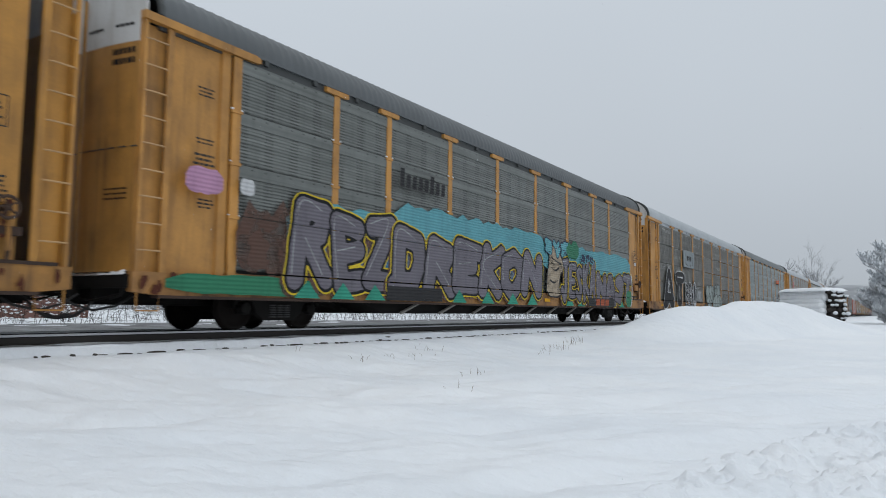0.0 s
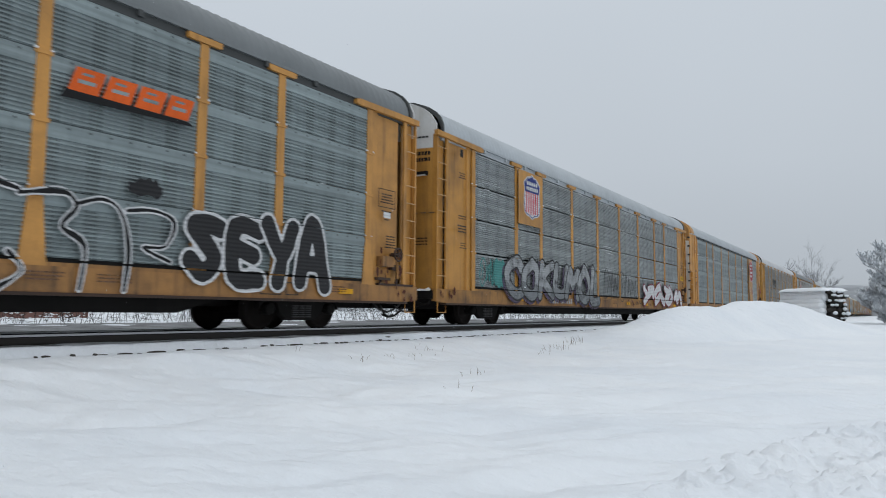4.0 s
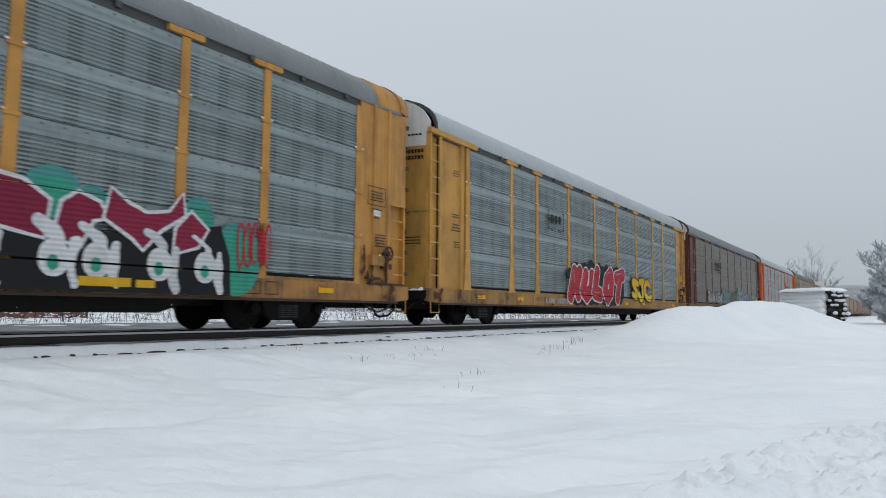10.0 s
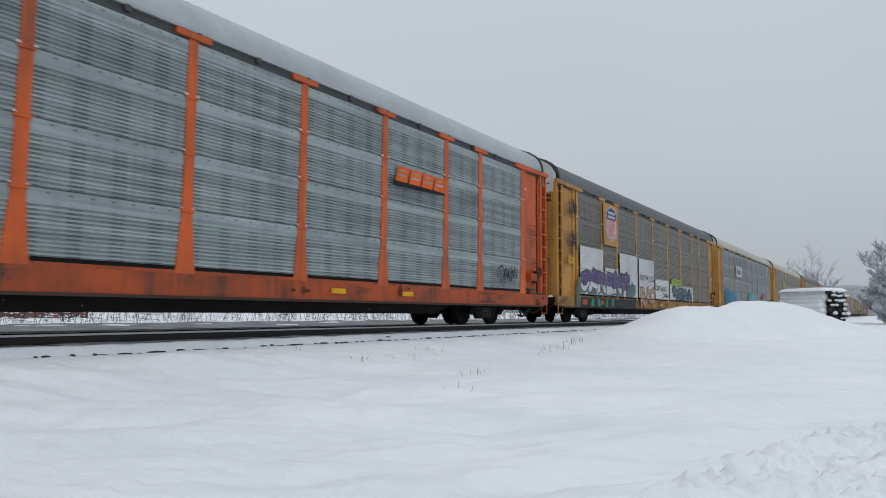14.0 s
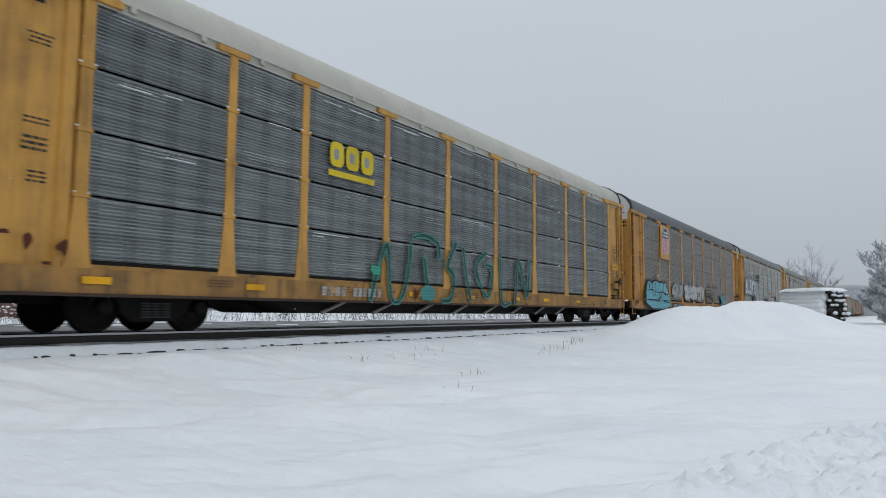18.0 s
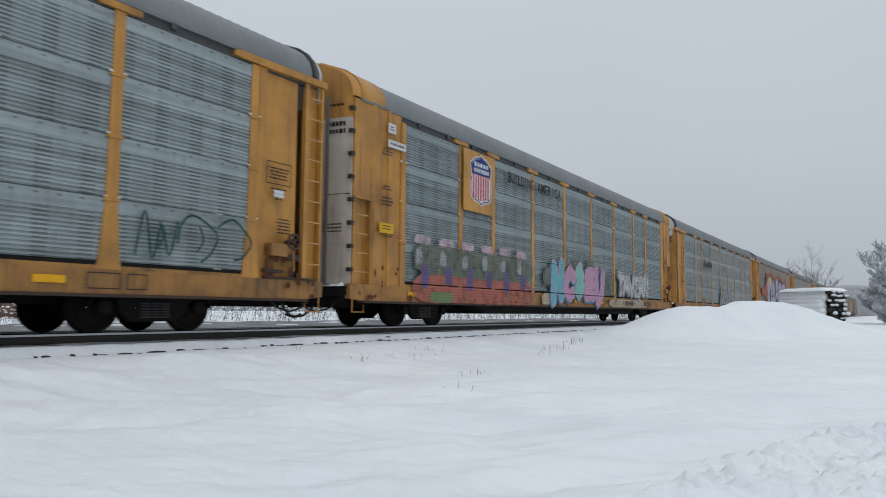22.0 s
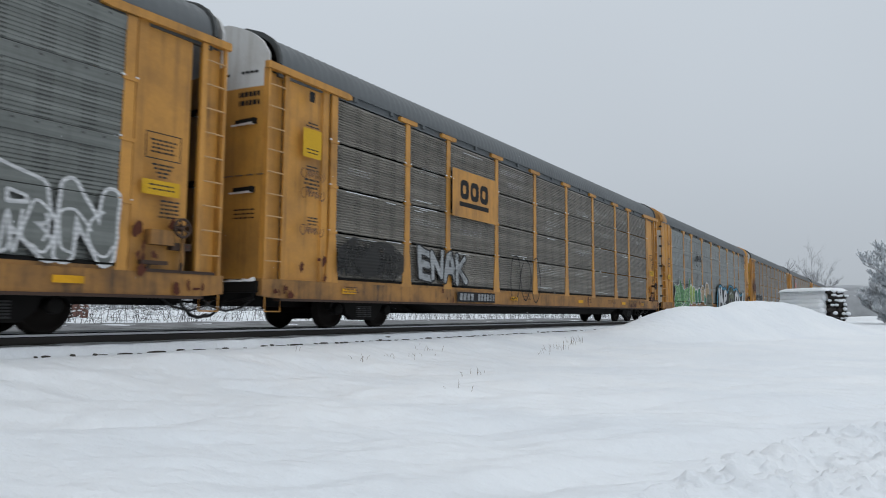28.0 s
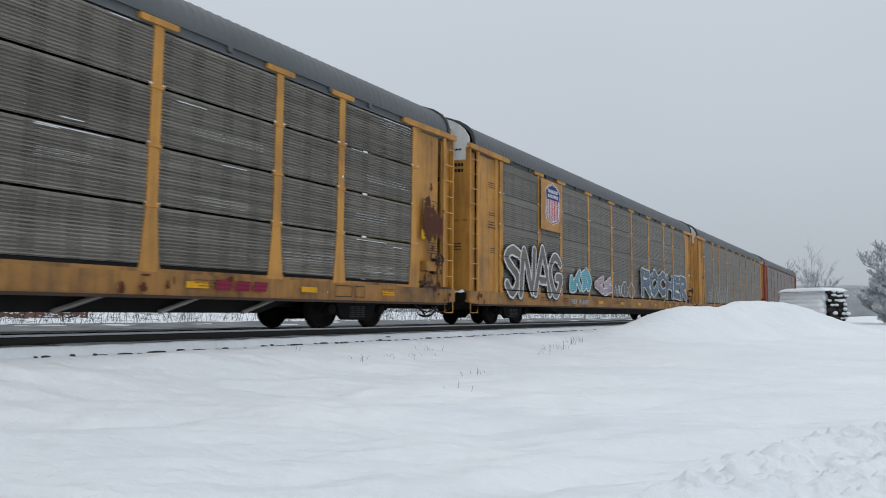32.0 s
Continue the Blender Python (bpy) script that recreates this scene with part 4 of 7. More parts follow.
def sprayed(car, strokes, r, key, name="graffiti_line", wob=0.04, bend=4):
    """Fat brush strokes, each a few (s, z) points, as one painted shape."""
    X, Z, D = brush_field([glide(s, bend) for s in strokes], max(0.02, min(0.05, r * 0.45)), r + 0.06, 11, wob)
    coat(car, field_faces(X, Z, r - D), key, name)


def outlined(car, loops, fill, line, edge, bend=0):
    """Closed painted shapes with an outline, one lapping over the next."""
    for loop in loops:
        loop = soften(loop, bend)
        area = sum(a[0] * b[1] - b[0] * a[1] for a, b in zip(loop, loop[1:] + loop[:1]))
        loop = loop if area > 0 else loop[::-1]
        coat(car, [swell(loop, edge)], line, "graffiti_outline")
        coat(car, [loop], fill, "graffiti_fill")


def throw(car, s0, s1, z0, z1, n, fill, line, halo="", bend=0):
    """A spray-painted piece: fat linked brush forms with a contrasting outline and cut lines."""
    rng = random.Random(int(s0 * 131 + z1 * 57 + n))
    w, h = (s1 - s0) / n, z1 - z0
    edge = min(0.07, 0.03 + 0.022 * h)
    fat = min(0.34 * w, 0.27 * h)
    lean = rng.uniform(-0.12, 0.16)
    bend = bend or rng.choice((1, 4))
    order = rng.sample(range(len(FORMS)), min(n, len(FORMS))) + [rng.randrange(len(FORMS)) for _ in range(max(0, n - len(FORMS)))]
    pieces = []
    for i in range(n):
        r = fat * rng.uniform(0.42, 0.56)
        x0, x1 = s0 + w * (i - 0.06) + r + edge, s0 + w * (i + 1.06) - r - edge
        a, b = z0 + r + edge + h * rng.uniform(0, 0.10), z1 - r - edge - h * rng.uniform(0, 0.12)
        flip, turn = rng.random() < 0.5, rng.random() < 0.4
        strokes = []
        for st in FORMS[order[i]]:
            pts = [(1 - u if flip else u, 1 - v if turn else v) for u, v in st]
            pts = [(u + rng.uniform(-0.07, 0.07), v + rng.uniform(-0.05, 0.05)) for u, v in pts]
            strokes.append(glide([(x0 + (x1 - x0) * u + lean * (v - 0.5) * h * 0.5, a + (b - a) * v) for u, v in pts], bend))
        pieces.append((strokes, r))
    cell = 0.05 if h > 1.0 else 0.035
    fields = [brush_field(st, cell, r + edge * 2.4, 7 + i, 0.06) + (r,) for i, (st, r) in enumerate(pieces)]
    if halo:
        for X, Z, D, r in fields:
            coat(car, field_faces(X, Z, r + edge * 1.9 - D), halo, "graffiti_outline")
    for i, (X, Z, D, r) in enumerate(fields):
        coat(car, field_faces(X, Z, r + edge - D), line, "graffiti_outline")
        coat(car, field_faces(X, Z, (r - 0.02 if fill == "none" else r) - D), "sheetlike" if fill == "none" else fill, "graffiti_fill")
        st = pieces[i][0][0]
        if fill not in ("none", "white", "palegrey") and rng.random() < 0.6:
            k = rng.randrange(1, max(2, len(st) // 2))
            m = st[k:k + 4]
            if len(m) > 2:
                coat(car, ribbon([(p[0] - 0.3 * r, p[1] + 0.35 * r) for p in m], 0.03), "palegrey", "graffiti_line")
        if rng.random() < 0.5:
            p = st[len(st) // 2]
            coat(car, ribbon([(p[0] - r, p[1] - 0.4 * r), (p[0], p[1] - 0.1 * r), (p[0] + 0.7 * r, p[1] - 0.5 * r)], edge * 0.6), line, "graffiti_line")


# brush letters in a unit box, each a few strokes
STROKES = {
    "A": (((0.0, 0.0), (0.42, 1.0), (0.62, 1.0), (1.0, 0.0)), ((0.24, 0.36), (0.78, 0.36))),
    "B": (((0.08, 0.0), (0.08, 1.0), (0.72, 0.92), (0.74, 0.66), (0.14, 0.54), (0.90, 0.42), (0.88, 0.10), (0.08, 0.0)),),
    "C": (((0.95, 0.80), (0.55, 1.0), (0.08, 0.72), (0.06, 0.28), (0.50, 0.0), (1.0, 0.16)),),
    "D": (((0.08, 0.0), (0.08, 1.0), (0.66, 0.92), (0.95, 0.52), (0.68, 0.08), (0.08, 0.0)),),
    "E": (((0.95, 0.94), (0.10, 1.0), (0.08, 0.0), (1.0, 0.04)), ((0.10, 0.52), (0.78, 0.52))),
    "G": (((0.92, 0.82), (0.50, 1.0), (0.06, 0.66), (0.10, 0.20), (0.52, 0.0), (0.95, 0.20), (0.92, 0.48), (0.55, 0.46)),),
    "H": (((0.08, 0.0), (0.10, 1.0)), ((0.92, 0.0), (0.88, 1.0)), ((0.1, 0.5), (0.9, 0.54))),
    "I": (((0.50, 0.0), (0.50, 1.0)), ((0.2, 1.0), (0.8, 1.0)), ((0.2, 0.0), (0.8, 0.0))),
    "J": (((0.25, 0.96), (0.92, 1.0)), ((0.66, 1.0), (0.70, 0.22), (0.36, 0.0), (0.0, 0.24))),
    "K": (((0.08, 0.0), (0.10, 1.0)), ((0.92, 1.0), (0.18, 0.50), (0.96, 0.0))),
    "L": (((0.12, 1.0), (0.08, 0.04), (0.95, 0.0)),),
    "M": (((0.0, 0.0), (0.12, 1.0), (0.50, 0.42), (0.86, 1.0), (1.0, 0.0)),),
    "N": (((0.05, 0.0), (0.08, 1.0), (0.88, 0.04), (0.94, 1.0)),),
    "O": (((0.50, 1.0), (0.06, 0.70), (0.10, 0.22), (0.52, 0.0), (0.94, 0.28), (0.90, 0.78), (0.50, 1.0)),),
    "R": (((0.08, 0.0), (0.08, 1.0), (0.80, 0.90), (0.78, 0.58), (0.14, 0.46)), ((0.36, 0.48), (0.98, 0.0))),
    "S": (((0.94, 0.84), (0.48, 1.0), (0.08, 0.76), (0.86, 0.36), (0.52, 0.0), (0.04, 0.14)),),
    "T": (((0.0, 0.98), (1.0, 1.0)), ((0.52, 1.0), (0.48, 0.0))),
    "U": (((0.06, 1.0), (0.08, 0.22), (0.50, 0.0), (0.92, 0.22), (0.94, 1.0)),),
    "V": (((0.0, 1.0), (0.50, 0.0), (1.0, 1.0)),),
    "W": (((0.0, 1.0), (0.22, 0.0), (0.50, 0.62), (0.78, 0.0), (1.0, 1.0)),),
    "Y": (((0.0, 1.0), (0.50, 0.50), (1.0, 1.0)), ((0.50, 0.50), (0.46, 0.0))),
    "Z": (((0.04, 0.94), (0.92, 1.0), (0.08, 0.04), (1.0, 0.0)),),
    "8": (((0.50, 1.0), (0.14, 0.78), (0.86, 0.30), (0.50, 0.0), (0.12, 0.26), (0.84, 0.74), (0.50, 1.0)),),
}


def piece(car, s0, s1, z0, z1, text, fill, line, halo="", low="", drop="", bend=1, weight=1.0, lean=0.06, shine="", wild=0.085):
    """A sprayed word: linked brush letters with an outline, and as asked a halo, a second tone below, a drop shadow and shine lines."""
    rng = random.Random(int(s0 * 37 + z1 * 11) + len(text))
    n, h = len(text), z1 - z0
    w = (s1 - s0) / n
    edge = min(0.065, 0.022 + 0.022 * h)
    fills = fill if isinstance(fill, tuple) else (fill,) * n
    shapes = []
    for i, ch in enumerate(text):
        r = min(0.112 * w, 0.105 * h) * weight
        x0, x1 = s0 + w * (i - 0.12) + r + edge, s0 + w * (i + 1.12) - r - edge
        a, b = z0 + r + edge + h * rng.uniform(0, 0.10), z1 - r - edge - h * rng.uniform(0, 0.09)
        tilt, wide = lean + rng.uniform(-0.05, 0.05), rng.uniform(-0.05, 0.05)
        strokes = []
        for st in STROKES[ch]:
            pts = [(u + rng.uniform(-wild, wild) * 1.3, q + rng.uniform(-wild, wild)) for u, q in st]
            strokes.append(glide([(x0 + (x1 - x0) * (u + wide * (q - 0.5)) + tilt * (q - 0.5) * h, a + (b - a) * q) for u, q in pts], bend))
        cell = 0.04 if h > 1.0 else 0.03
        shapes.append((strokes, r) + brush_field(strokes, cell, r + edge * 3.2, 3 + i, 0.035))
    if drop:
        for st, r, X, Z, D in shapes:
            coat(car, [[(u - 0.12, q - 0.07) for u, q in f] for f in field_faces(X, Z, r + edge - D)], drop, "graffiti_outline")
    if halo:
        for st, r, X, Z, D in shapes:
            coat(car, field_faces(X, Z, r + edge * 1.55 - D), halo, "graffiti_outline")
    for (st, r, X, Z, D), tone in zip(shapes, fills):
        coat(car, field_faces(X, Z, r + edge - D), line, "graffiti_outline")
        tone = "sheetlike" if tone == "none" else tone
        coat(car, field_faces(X, Z, r - D), tone, "graffiti_fill")
        if low:
            coat(car, field_faces(X, Z, np.minimum(r - D, z0 + 0.42 * h + 0.30 * rough_field(X, Z, 5, 0.5) - Z)), low, "graffiti_fill")
        if shine:
            for k in st[:2]:
                m = [(p[0] - 0.45 * r, p[1] + 0.35 * r) for p in k[: max(3, len(k) // 2)]]
                coat(car, ribbon(m, 0.03), shine, "graffiti_line")


def bubble(car, s0, s1, z0, z1, n, fill, line):
    """Round bubble strokes side by side."""
    rng = random.Random(int(s0 * 71 + n))
    w = (s1 - s0) / n
    edge = 0.05 if line == "black" else 0.07
    a, b, c = [], [], []
    for i in range(n):
        dz = rng.uniform(-0.08, 0.08) * (z1 - z0)
        x0, x1 = s0 + i * w, s0 + (i + 1) * w
        a.append(rounded(x0 - edge, x1 + edge, z0 + dz - edge, z1 + dz + edge, 0.75))
        b.append(rounded(x0 + 0.02, x1 - 0.02, z0 + dz, z1 + dz, 0.75))
        cx, cz, r = (x0 + x1) / 2 + rng.uniform(-0.1, 0.1) * w, z0 + (z1 - z0) * rng.uniform(0.35, 0.6), 0.10 * w + 0.03
        c.append(rounded(cx - r, cx + r, cz - r * 1.2, cz + r * 1.2, 1.0))
    for ring, dot, k in zip(a, b, c):
        coat(car, [ring], line, "graffiti_outline")
        coat(car, [dot], fill, "graffiti_fill")
        cx, cz, r = sum(p[0] for p in dot) / 28, sum(p[1] for p in dot) / 28, (max(p[1] for p in dot) - min(p[1] for p in dot)) * 0.5
        turn = rng.uniform(0, 6.28)
        coat(car, ribbon([(cx + 0.62 * w * 0.5 * math.cos(turn + q * 0.6), cz + 0.62 * r * math.sin(turn + q * 0.6)) for q in range(rng.randint(4, 7))], 0.05), "greenblack" if fill in ("lime", "green", "tan", "sky") else line, "graffiti_line")


def tag(car, s0, s1, z0, z1, n, key):
    """Thin sprayed outlines: lumpy loops and quick zigzags."""
    rng = random.Random(int(s0 * 53 + n * 11))
    w, h = (s1 - s0) / n, z1 - z0
    fat = min(0.042, 0.06 * h + 0.008)
    for i in range(n):
        cx, cz = s0 + w * (i + 0.5), (z0 + z1) / 2
        if h / max(w, 0.05) < 0.45 or rng.random() < 0.35:
            pts = [(s0 + w * (i + k / 5), cz + h * rng.uniform(0.2, 0.48) * (1 if k % 2 else -1)) for k in range(6)]
        else:
            k0 = rng.uniform(0, 6.28)
            pts = [(cx + w * 0.5 * rng.uniform(0.75, 1.15) * math.cos(k0 + k * 0.785), cz + h * 0.48 * rng.uniform(0.7, 1.1) * math.sin(k0 + k * 0.785)) for k in range(rng.randint(6, 9))]
        coat(car, ribbon(pts, fat), key, "graffiti_line")
        if rng.random() < 0.6:
            a = rng.uniform(-0.2, 0.2)
            coat(car, ribbon([(cx + a * w, cz + 0.25 * h), (cx + (a + 0.1) * w, cz), (cx + (a - 0.05) * w, cz - 0.22 * h)], fat * 0.9), key, "graffiti_line")


GLYPHS = {}


def glyph(ch, fat):
    """Outline of one letter as faces of (x, z), its lower left at the origin."""
    if (ch, fat) not in GLYPHS:
        cu = bpy.data.curves.new("letter", "FONT")
        cu.body, cu.offset, cu.resolution_u = ch, fat, 3
        ob = bpy.data.objects.new("letter", cu)
        scene.collection.objects.link(ob)
        dg = bpy.context.evaluated_depsgraph_get()
        me = bpy.data.meshes.new_from_object(ob.evaluated_get(dg))
        vs = [(v.co.x, v.co.y) for v in me.vertices]
        GLYPHS[(ch, fat)] = (vs, [tuple(p.vertices) for p in me.polygons])
        bpy.data.objects.remove(ob)
        bpy.data.curves.remove(cu)
        bpy.data.meshes.remove(me)
    return GLYPHS[(ch, fat)]


def letters(car, s0, s1, z0, z1, text, key, fat, name, wild=0.0, grow=0.0):
    rng = random.Random(len(text) * 5 + 1)
    n = len(text)
    w = (s1 - s0) / n
    for i, ch in enumerate(text):
        lean, lift = rng.uniform(-wild, wild), rng.uniform(-wild, wild) * (z1 - z0) * 0.4
        vs, fs = glyph(ch, 0.0 if fat == 0 else fat)
        base, _ = glyph(ch, 0.0)
        x0, x1 = min(v[0] for v in base), max(v[0] for v in base)
        y0, y1 = min(v[1] for v in base), max(v[1] for v in base)
        kx, kz = w * (0.86 if n > 1 else 1.0) / max(x1 - x0, 0.05), (z1 - z0) / (y1 - y0)
        if ch in "I":
            kx = kz * 0.8
        off = (w - (x1 - x0) * kx) / 2

        def place(v):
            u, q = (v[0] - x0) * kx, (v[1] - y0) * kz
            return (s0 + i * w + off + u + lean * (q - (z1 - z0) / 2), z0 + q + lift)
        coat(car, [[place(vs[j]) for j in f] for f in fs], key, name)


def word(car, s0, s1, z0, z1, text, fill, line):
    if line != "none":
        letters(car, s0, s1, z0, z1, text, line, 0.10, "graffiti_outline", 0.10)
        letters(car, s0, s1, z0, z1, text, fill, 0.045, "graffiti_fill", 0.10)
    else:
        letters(car, s0, s1, z0, z1, text, fill, 0.03, "graffiti_fill", 0.12)


def slogan(car, s0, s1):
    letters(car, s0, s0 + 1.82, 4.42, 4.74, "BUILDING", "black", 0.02, "lettering")
    letters(car, s0 + 2.15, s1, 4.42, 4.74, "AMERICA", "black", 0.02, "lettering")


def plate(car, s0, s1, z0, z1, key):
    coat(car, [rect(s0, s1, z0, z1)], key, "sign_plate")


def blocks(s0, s1, z0, z1, n, gap=0.22, r=0.25):
    w = (s1 - s0) / n
    return [rounded(s0 + i * w + gap * w / 2, s0 + (i + 1) * w - gap * w / 2, z0, z1, r) for i in range(n)]


def brand(car, s0, s1, z0, z1, style):
    """Railway marks as plain shapes in their colours."""
    cz, h = (z0 + z1) / 2, z1 - z0
    if style == "text":
        k = min(0.46, h)
        w = (s1 - s0) / 8
        for i in range(8):
            top = k / 2 if i in (0, 5) else k * 0.22
            coat(car, [rect(s0 + i * w + 0.04, s0 + (i + 1) * w - 0.05, cz - k / 2, cz + top, 0.02)], "soot", "railway_mark")
    elif style == "bracket":
        m, k = 0.16 * (s1 - s0), 0.34 * h
        coat(car, blocks(s0 + m, s1 - m, cz - k / 2 + 0.05, cz + k / 2 + 0.05, 3, 0.16), "black", "railway_mark")
        t = 0.05
        bars = []
        for e, sg in ((s0, 1), (s1, -1)):
            a, b = sorted((e, e + sg * t))
            c, d = sorted((e, e + sg * 0.14))
            bars += [rect(a, b, cz - k, cz + k), rect(c, d, cz + k, cz + k + t), rect(c, d, cz - k - t, cz - k)]
        for f in (0.2, 0.3, 0.65, 0.75):
            x = s0 + (s1 - s0) * f
            bars.append(rounded(x - 0.05, x + 0.05, cz - k - 0.1, cz - k, 1.0))
        coat(car, bars, "black", "railway_mark")
    elif style == "swoosh":
        coat(car, [[(s0 - 0.05, cz - 0.33), (s1 + 0.10, cz - 0.27), (s1, cz - 0.21), (s0 + 0.02, cz - 0.18)]], "black", "railway_mark")
        w = (s1 - s0) / 4
        for i in range(4):
            x = s0 + i * w + 0.05
            coat(car, [rect(x, x + w - 0.07, cz - 0.20, cz + 0.17, 0.12)], "signorange", "railway_mark")
            coat(car, [rect(x + 0.14, x + w - 0.12, cz - 0.07, cz - 0.01, 0.02), rect(x + 0.2, x + w - 0.16, cz + 0.06, cz + 0.10, 0.02)], "sheetlike", "railway_mark")
    elif style == "bars":
        lean = 0.12
        w = (s1 - s0)
        coat(car, [rect(s0 + 0.05 * i, s0 + 0.42 * w - 0.07 * (4 - i), cz + 0.20 - i * 0.085, cz + 0.245 - i * 0.085, 0.03) for i in range(5)], "black", "railway_mark")
        coat(car, [[(a + lean * 0.3, b) for a, b in p] for p in blocks(s0 + 0.46 * w, s1, cz - 0.16, cz + 0.24, 2, 0.1, 0.1)], "black", "railway_mark")
        coat(car, [rect(s0 + 0.1, s1, cz - 0.33, cz - 0.25), rect(s0 + 0.55 * w, s1, cz - 0.47, cz - 0.40)], "soot", "railway_mark")
    elif style in ("csxyellow", "csxblack"):
        key = "yellow" if style == "csxyellow" else "black"
        coat(car, blocks(s0, s1, cz - 0.12, cz + 0.42, 3, 0.14), key, "railway_mark")
        gap = "greypanel" if style == "csxyellow" else "carpaint"
        w = (s1 - s0) / 3
        coat(car, [rounded(s0 + i * w + 0.30 * w, s0 + i * w + 0.62 * w, cz + 0.03, cz + 0.27, 0.6) for i in range(3)], gap, "railway_mark")
        coat(car, [rect(s0, s1, cz - 0.33, cz - 0.20)], key, "railway_mark")
    elif style == "octagon":
        cs, a, b = (s0 + s1) / 2, 0.78, 0.86
        cz = 3.98

        def octagon(k):
            return [(cs + sx * a * k * u, cz + sz * b * k * v) for sx, sz, u, v in ((1, 1, 1, 0.55), (1, 1, 0.55, 1), (-1, 1, 0.55, 1), (-1, 1, 1, 0.55), (-1, -1, 1, 0.55), (-1, -1, 0.55, -1 * -1), (1, -1, 0.55, 1), (1, -1, 1, 0.55))]
        for k, key in ((1.0, "white"), (0.95, "signred"), (0.87, "white"), (0.84, "signred")):
            coat(car, [octagon(k)], key, "railway_mark")
        coat(car, [rect(cs - 0.5, cs - 0.5 + wd, cz + 0.42 - i * 0.3, cz + 0.58 - i * 0.3) for i, wd in enumerate((0.95, 0.6, 1.0, 0.9))], "white", "railway_mark")


def shield(car):
    """Striped shield on a plain plate above the second bay."""
    coat(car, [rect(2.75, 4.60, 3.22, 4.98)], "carpaint", "sign_plate")
    cs, z0, z1, a = 3.76, 3.46, 4.90, 0.60

    def outline(k):
        pts = [(-1.0, 0.80), (-0.78, 0.86), (-0.55, 0.93), (-0.30, 0.94), (0.0, 1.0), (0.30, 0.94), (0.55, 0.93), (0.78, 0.86), (1.0, 0.80), (0.90, 0.62), (0.97, 0.45), (1.0, 0.28), (0.88, 0.14), (0.62, 0.08), (0.28, 0.06), (0.0, 0.0), (-0.28, 0.06), (-0.62, 0.08), (-0.88, 0.14), (-1.0, 0.28), (-0.97, 0.45), (-0.90, 0.62)]
        mz = (z0 + z1) / 2
        return [(cs + u * a * k, mz + (z0 + (z1 - z0) * v - mz) * k) for u, v in pts]
    coat(car, [outline(1.06)], "white", "railway_mark")
    coat(car, [outline(1.0)], "signblue", "railway_mark")
    coat(car, [outline(0.955)], "white", "railway_mark")
    zs = z0 + 0.60 * (z1 - z0)
    coat(car, [[(cs + u * a, z0 + (z1 - z0) * v) for u, v in ((-0.90, 0.60), (0.90, 0.60), (0.86, 0.64), (0.95, 0.78), (0.72, 0.84), (0.5, 0.905), (0.28, 0.915), (0, 0.97), (-0.28, 0.915), (-0.5, 0.905), (-0.72, 0.84), (-0.95, 0.78), (-0.86, 0.64))]], "signblue", "railway_mark")
    coat(car, [rect(cs + (-0.80 + i * 0.235) * a, cs + (-0.68 + i * 0.235) * a, z0 + (z1 - z0) * (0.13 - 0.05 * (1 - abs(i - 3) / 3)), zs) for i in range(7)], "flag", "railway_mark")
    coat(car, blocks(cs - 0.70 * a, cs + 0.70 * a, zs + 0.23, zs + 0.36, 5, 0.2) + blocks(cs - 0.74 * a, cs + 0.74 * a, zs + 0.06, zs + 0.19, 7, 0.2), "white", "railway_mark")


def rail_mark(car, s, key):
    """Maker's mark on the sill as three plain blocks."""
    coat(car, [rect(s + k * 0.42, s + 0.34 + k * 0.42, 0.72, 0.90, 0.05) for k in range(3)], key, "railway_mark")


def number_board(car, s, board=True):
    if board:
        coat(car, [rect(s, s + 2.15, 0.655, 0.93)], "black", "number_board", "black board with pale bars")
    k = s + 0.14
    bars = []
    for i, w in enumerate((0.2, 0.2, 0.2, 0.2, 0, 0.17, 0.17, 0.17, 0.17, 0.17, 0.17)):
        if w:
            bars.append(rect(k, k + w * 0.72, 0.70, 0.89, 0.02))
        k += w if w else 0.2
    coat(car, bars, "palegrey", "number_bar")


def text_rows(rng, cs, z, rows, half, high=0.03, pitch=0.065, taper=0.0):
    """Rows of plain bars in the place of small lettering."""
    bars = []
    for r in range(rows):
        w = half * (1 - taper * r) * (1 if taper else rng.uniform(0.7, 1.0))
        x = cs - w
        while x < cs + w - 0.02:
            k = min(rng.uniform(0.04, 0.13), cs + w - x)
            bars.append(rect(x, x + k, z - pitch * r, z - pitch * r + high))
            x += k + 0.018
    return bars


def boxed(s0, s1, z0, z1, t=0.018):
    return [rect(s0, s1, z0, z0 + t), rect(s0, s1, z1 - t, z1), rect(s0, s0 + t, z0 + t, z1 - t), rect(s1 - t, s1, z0 + t, z1 - t)]


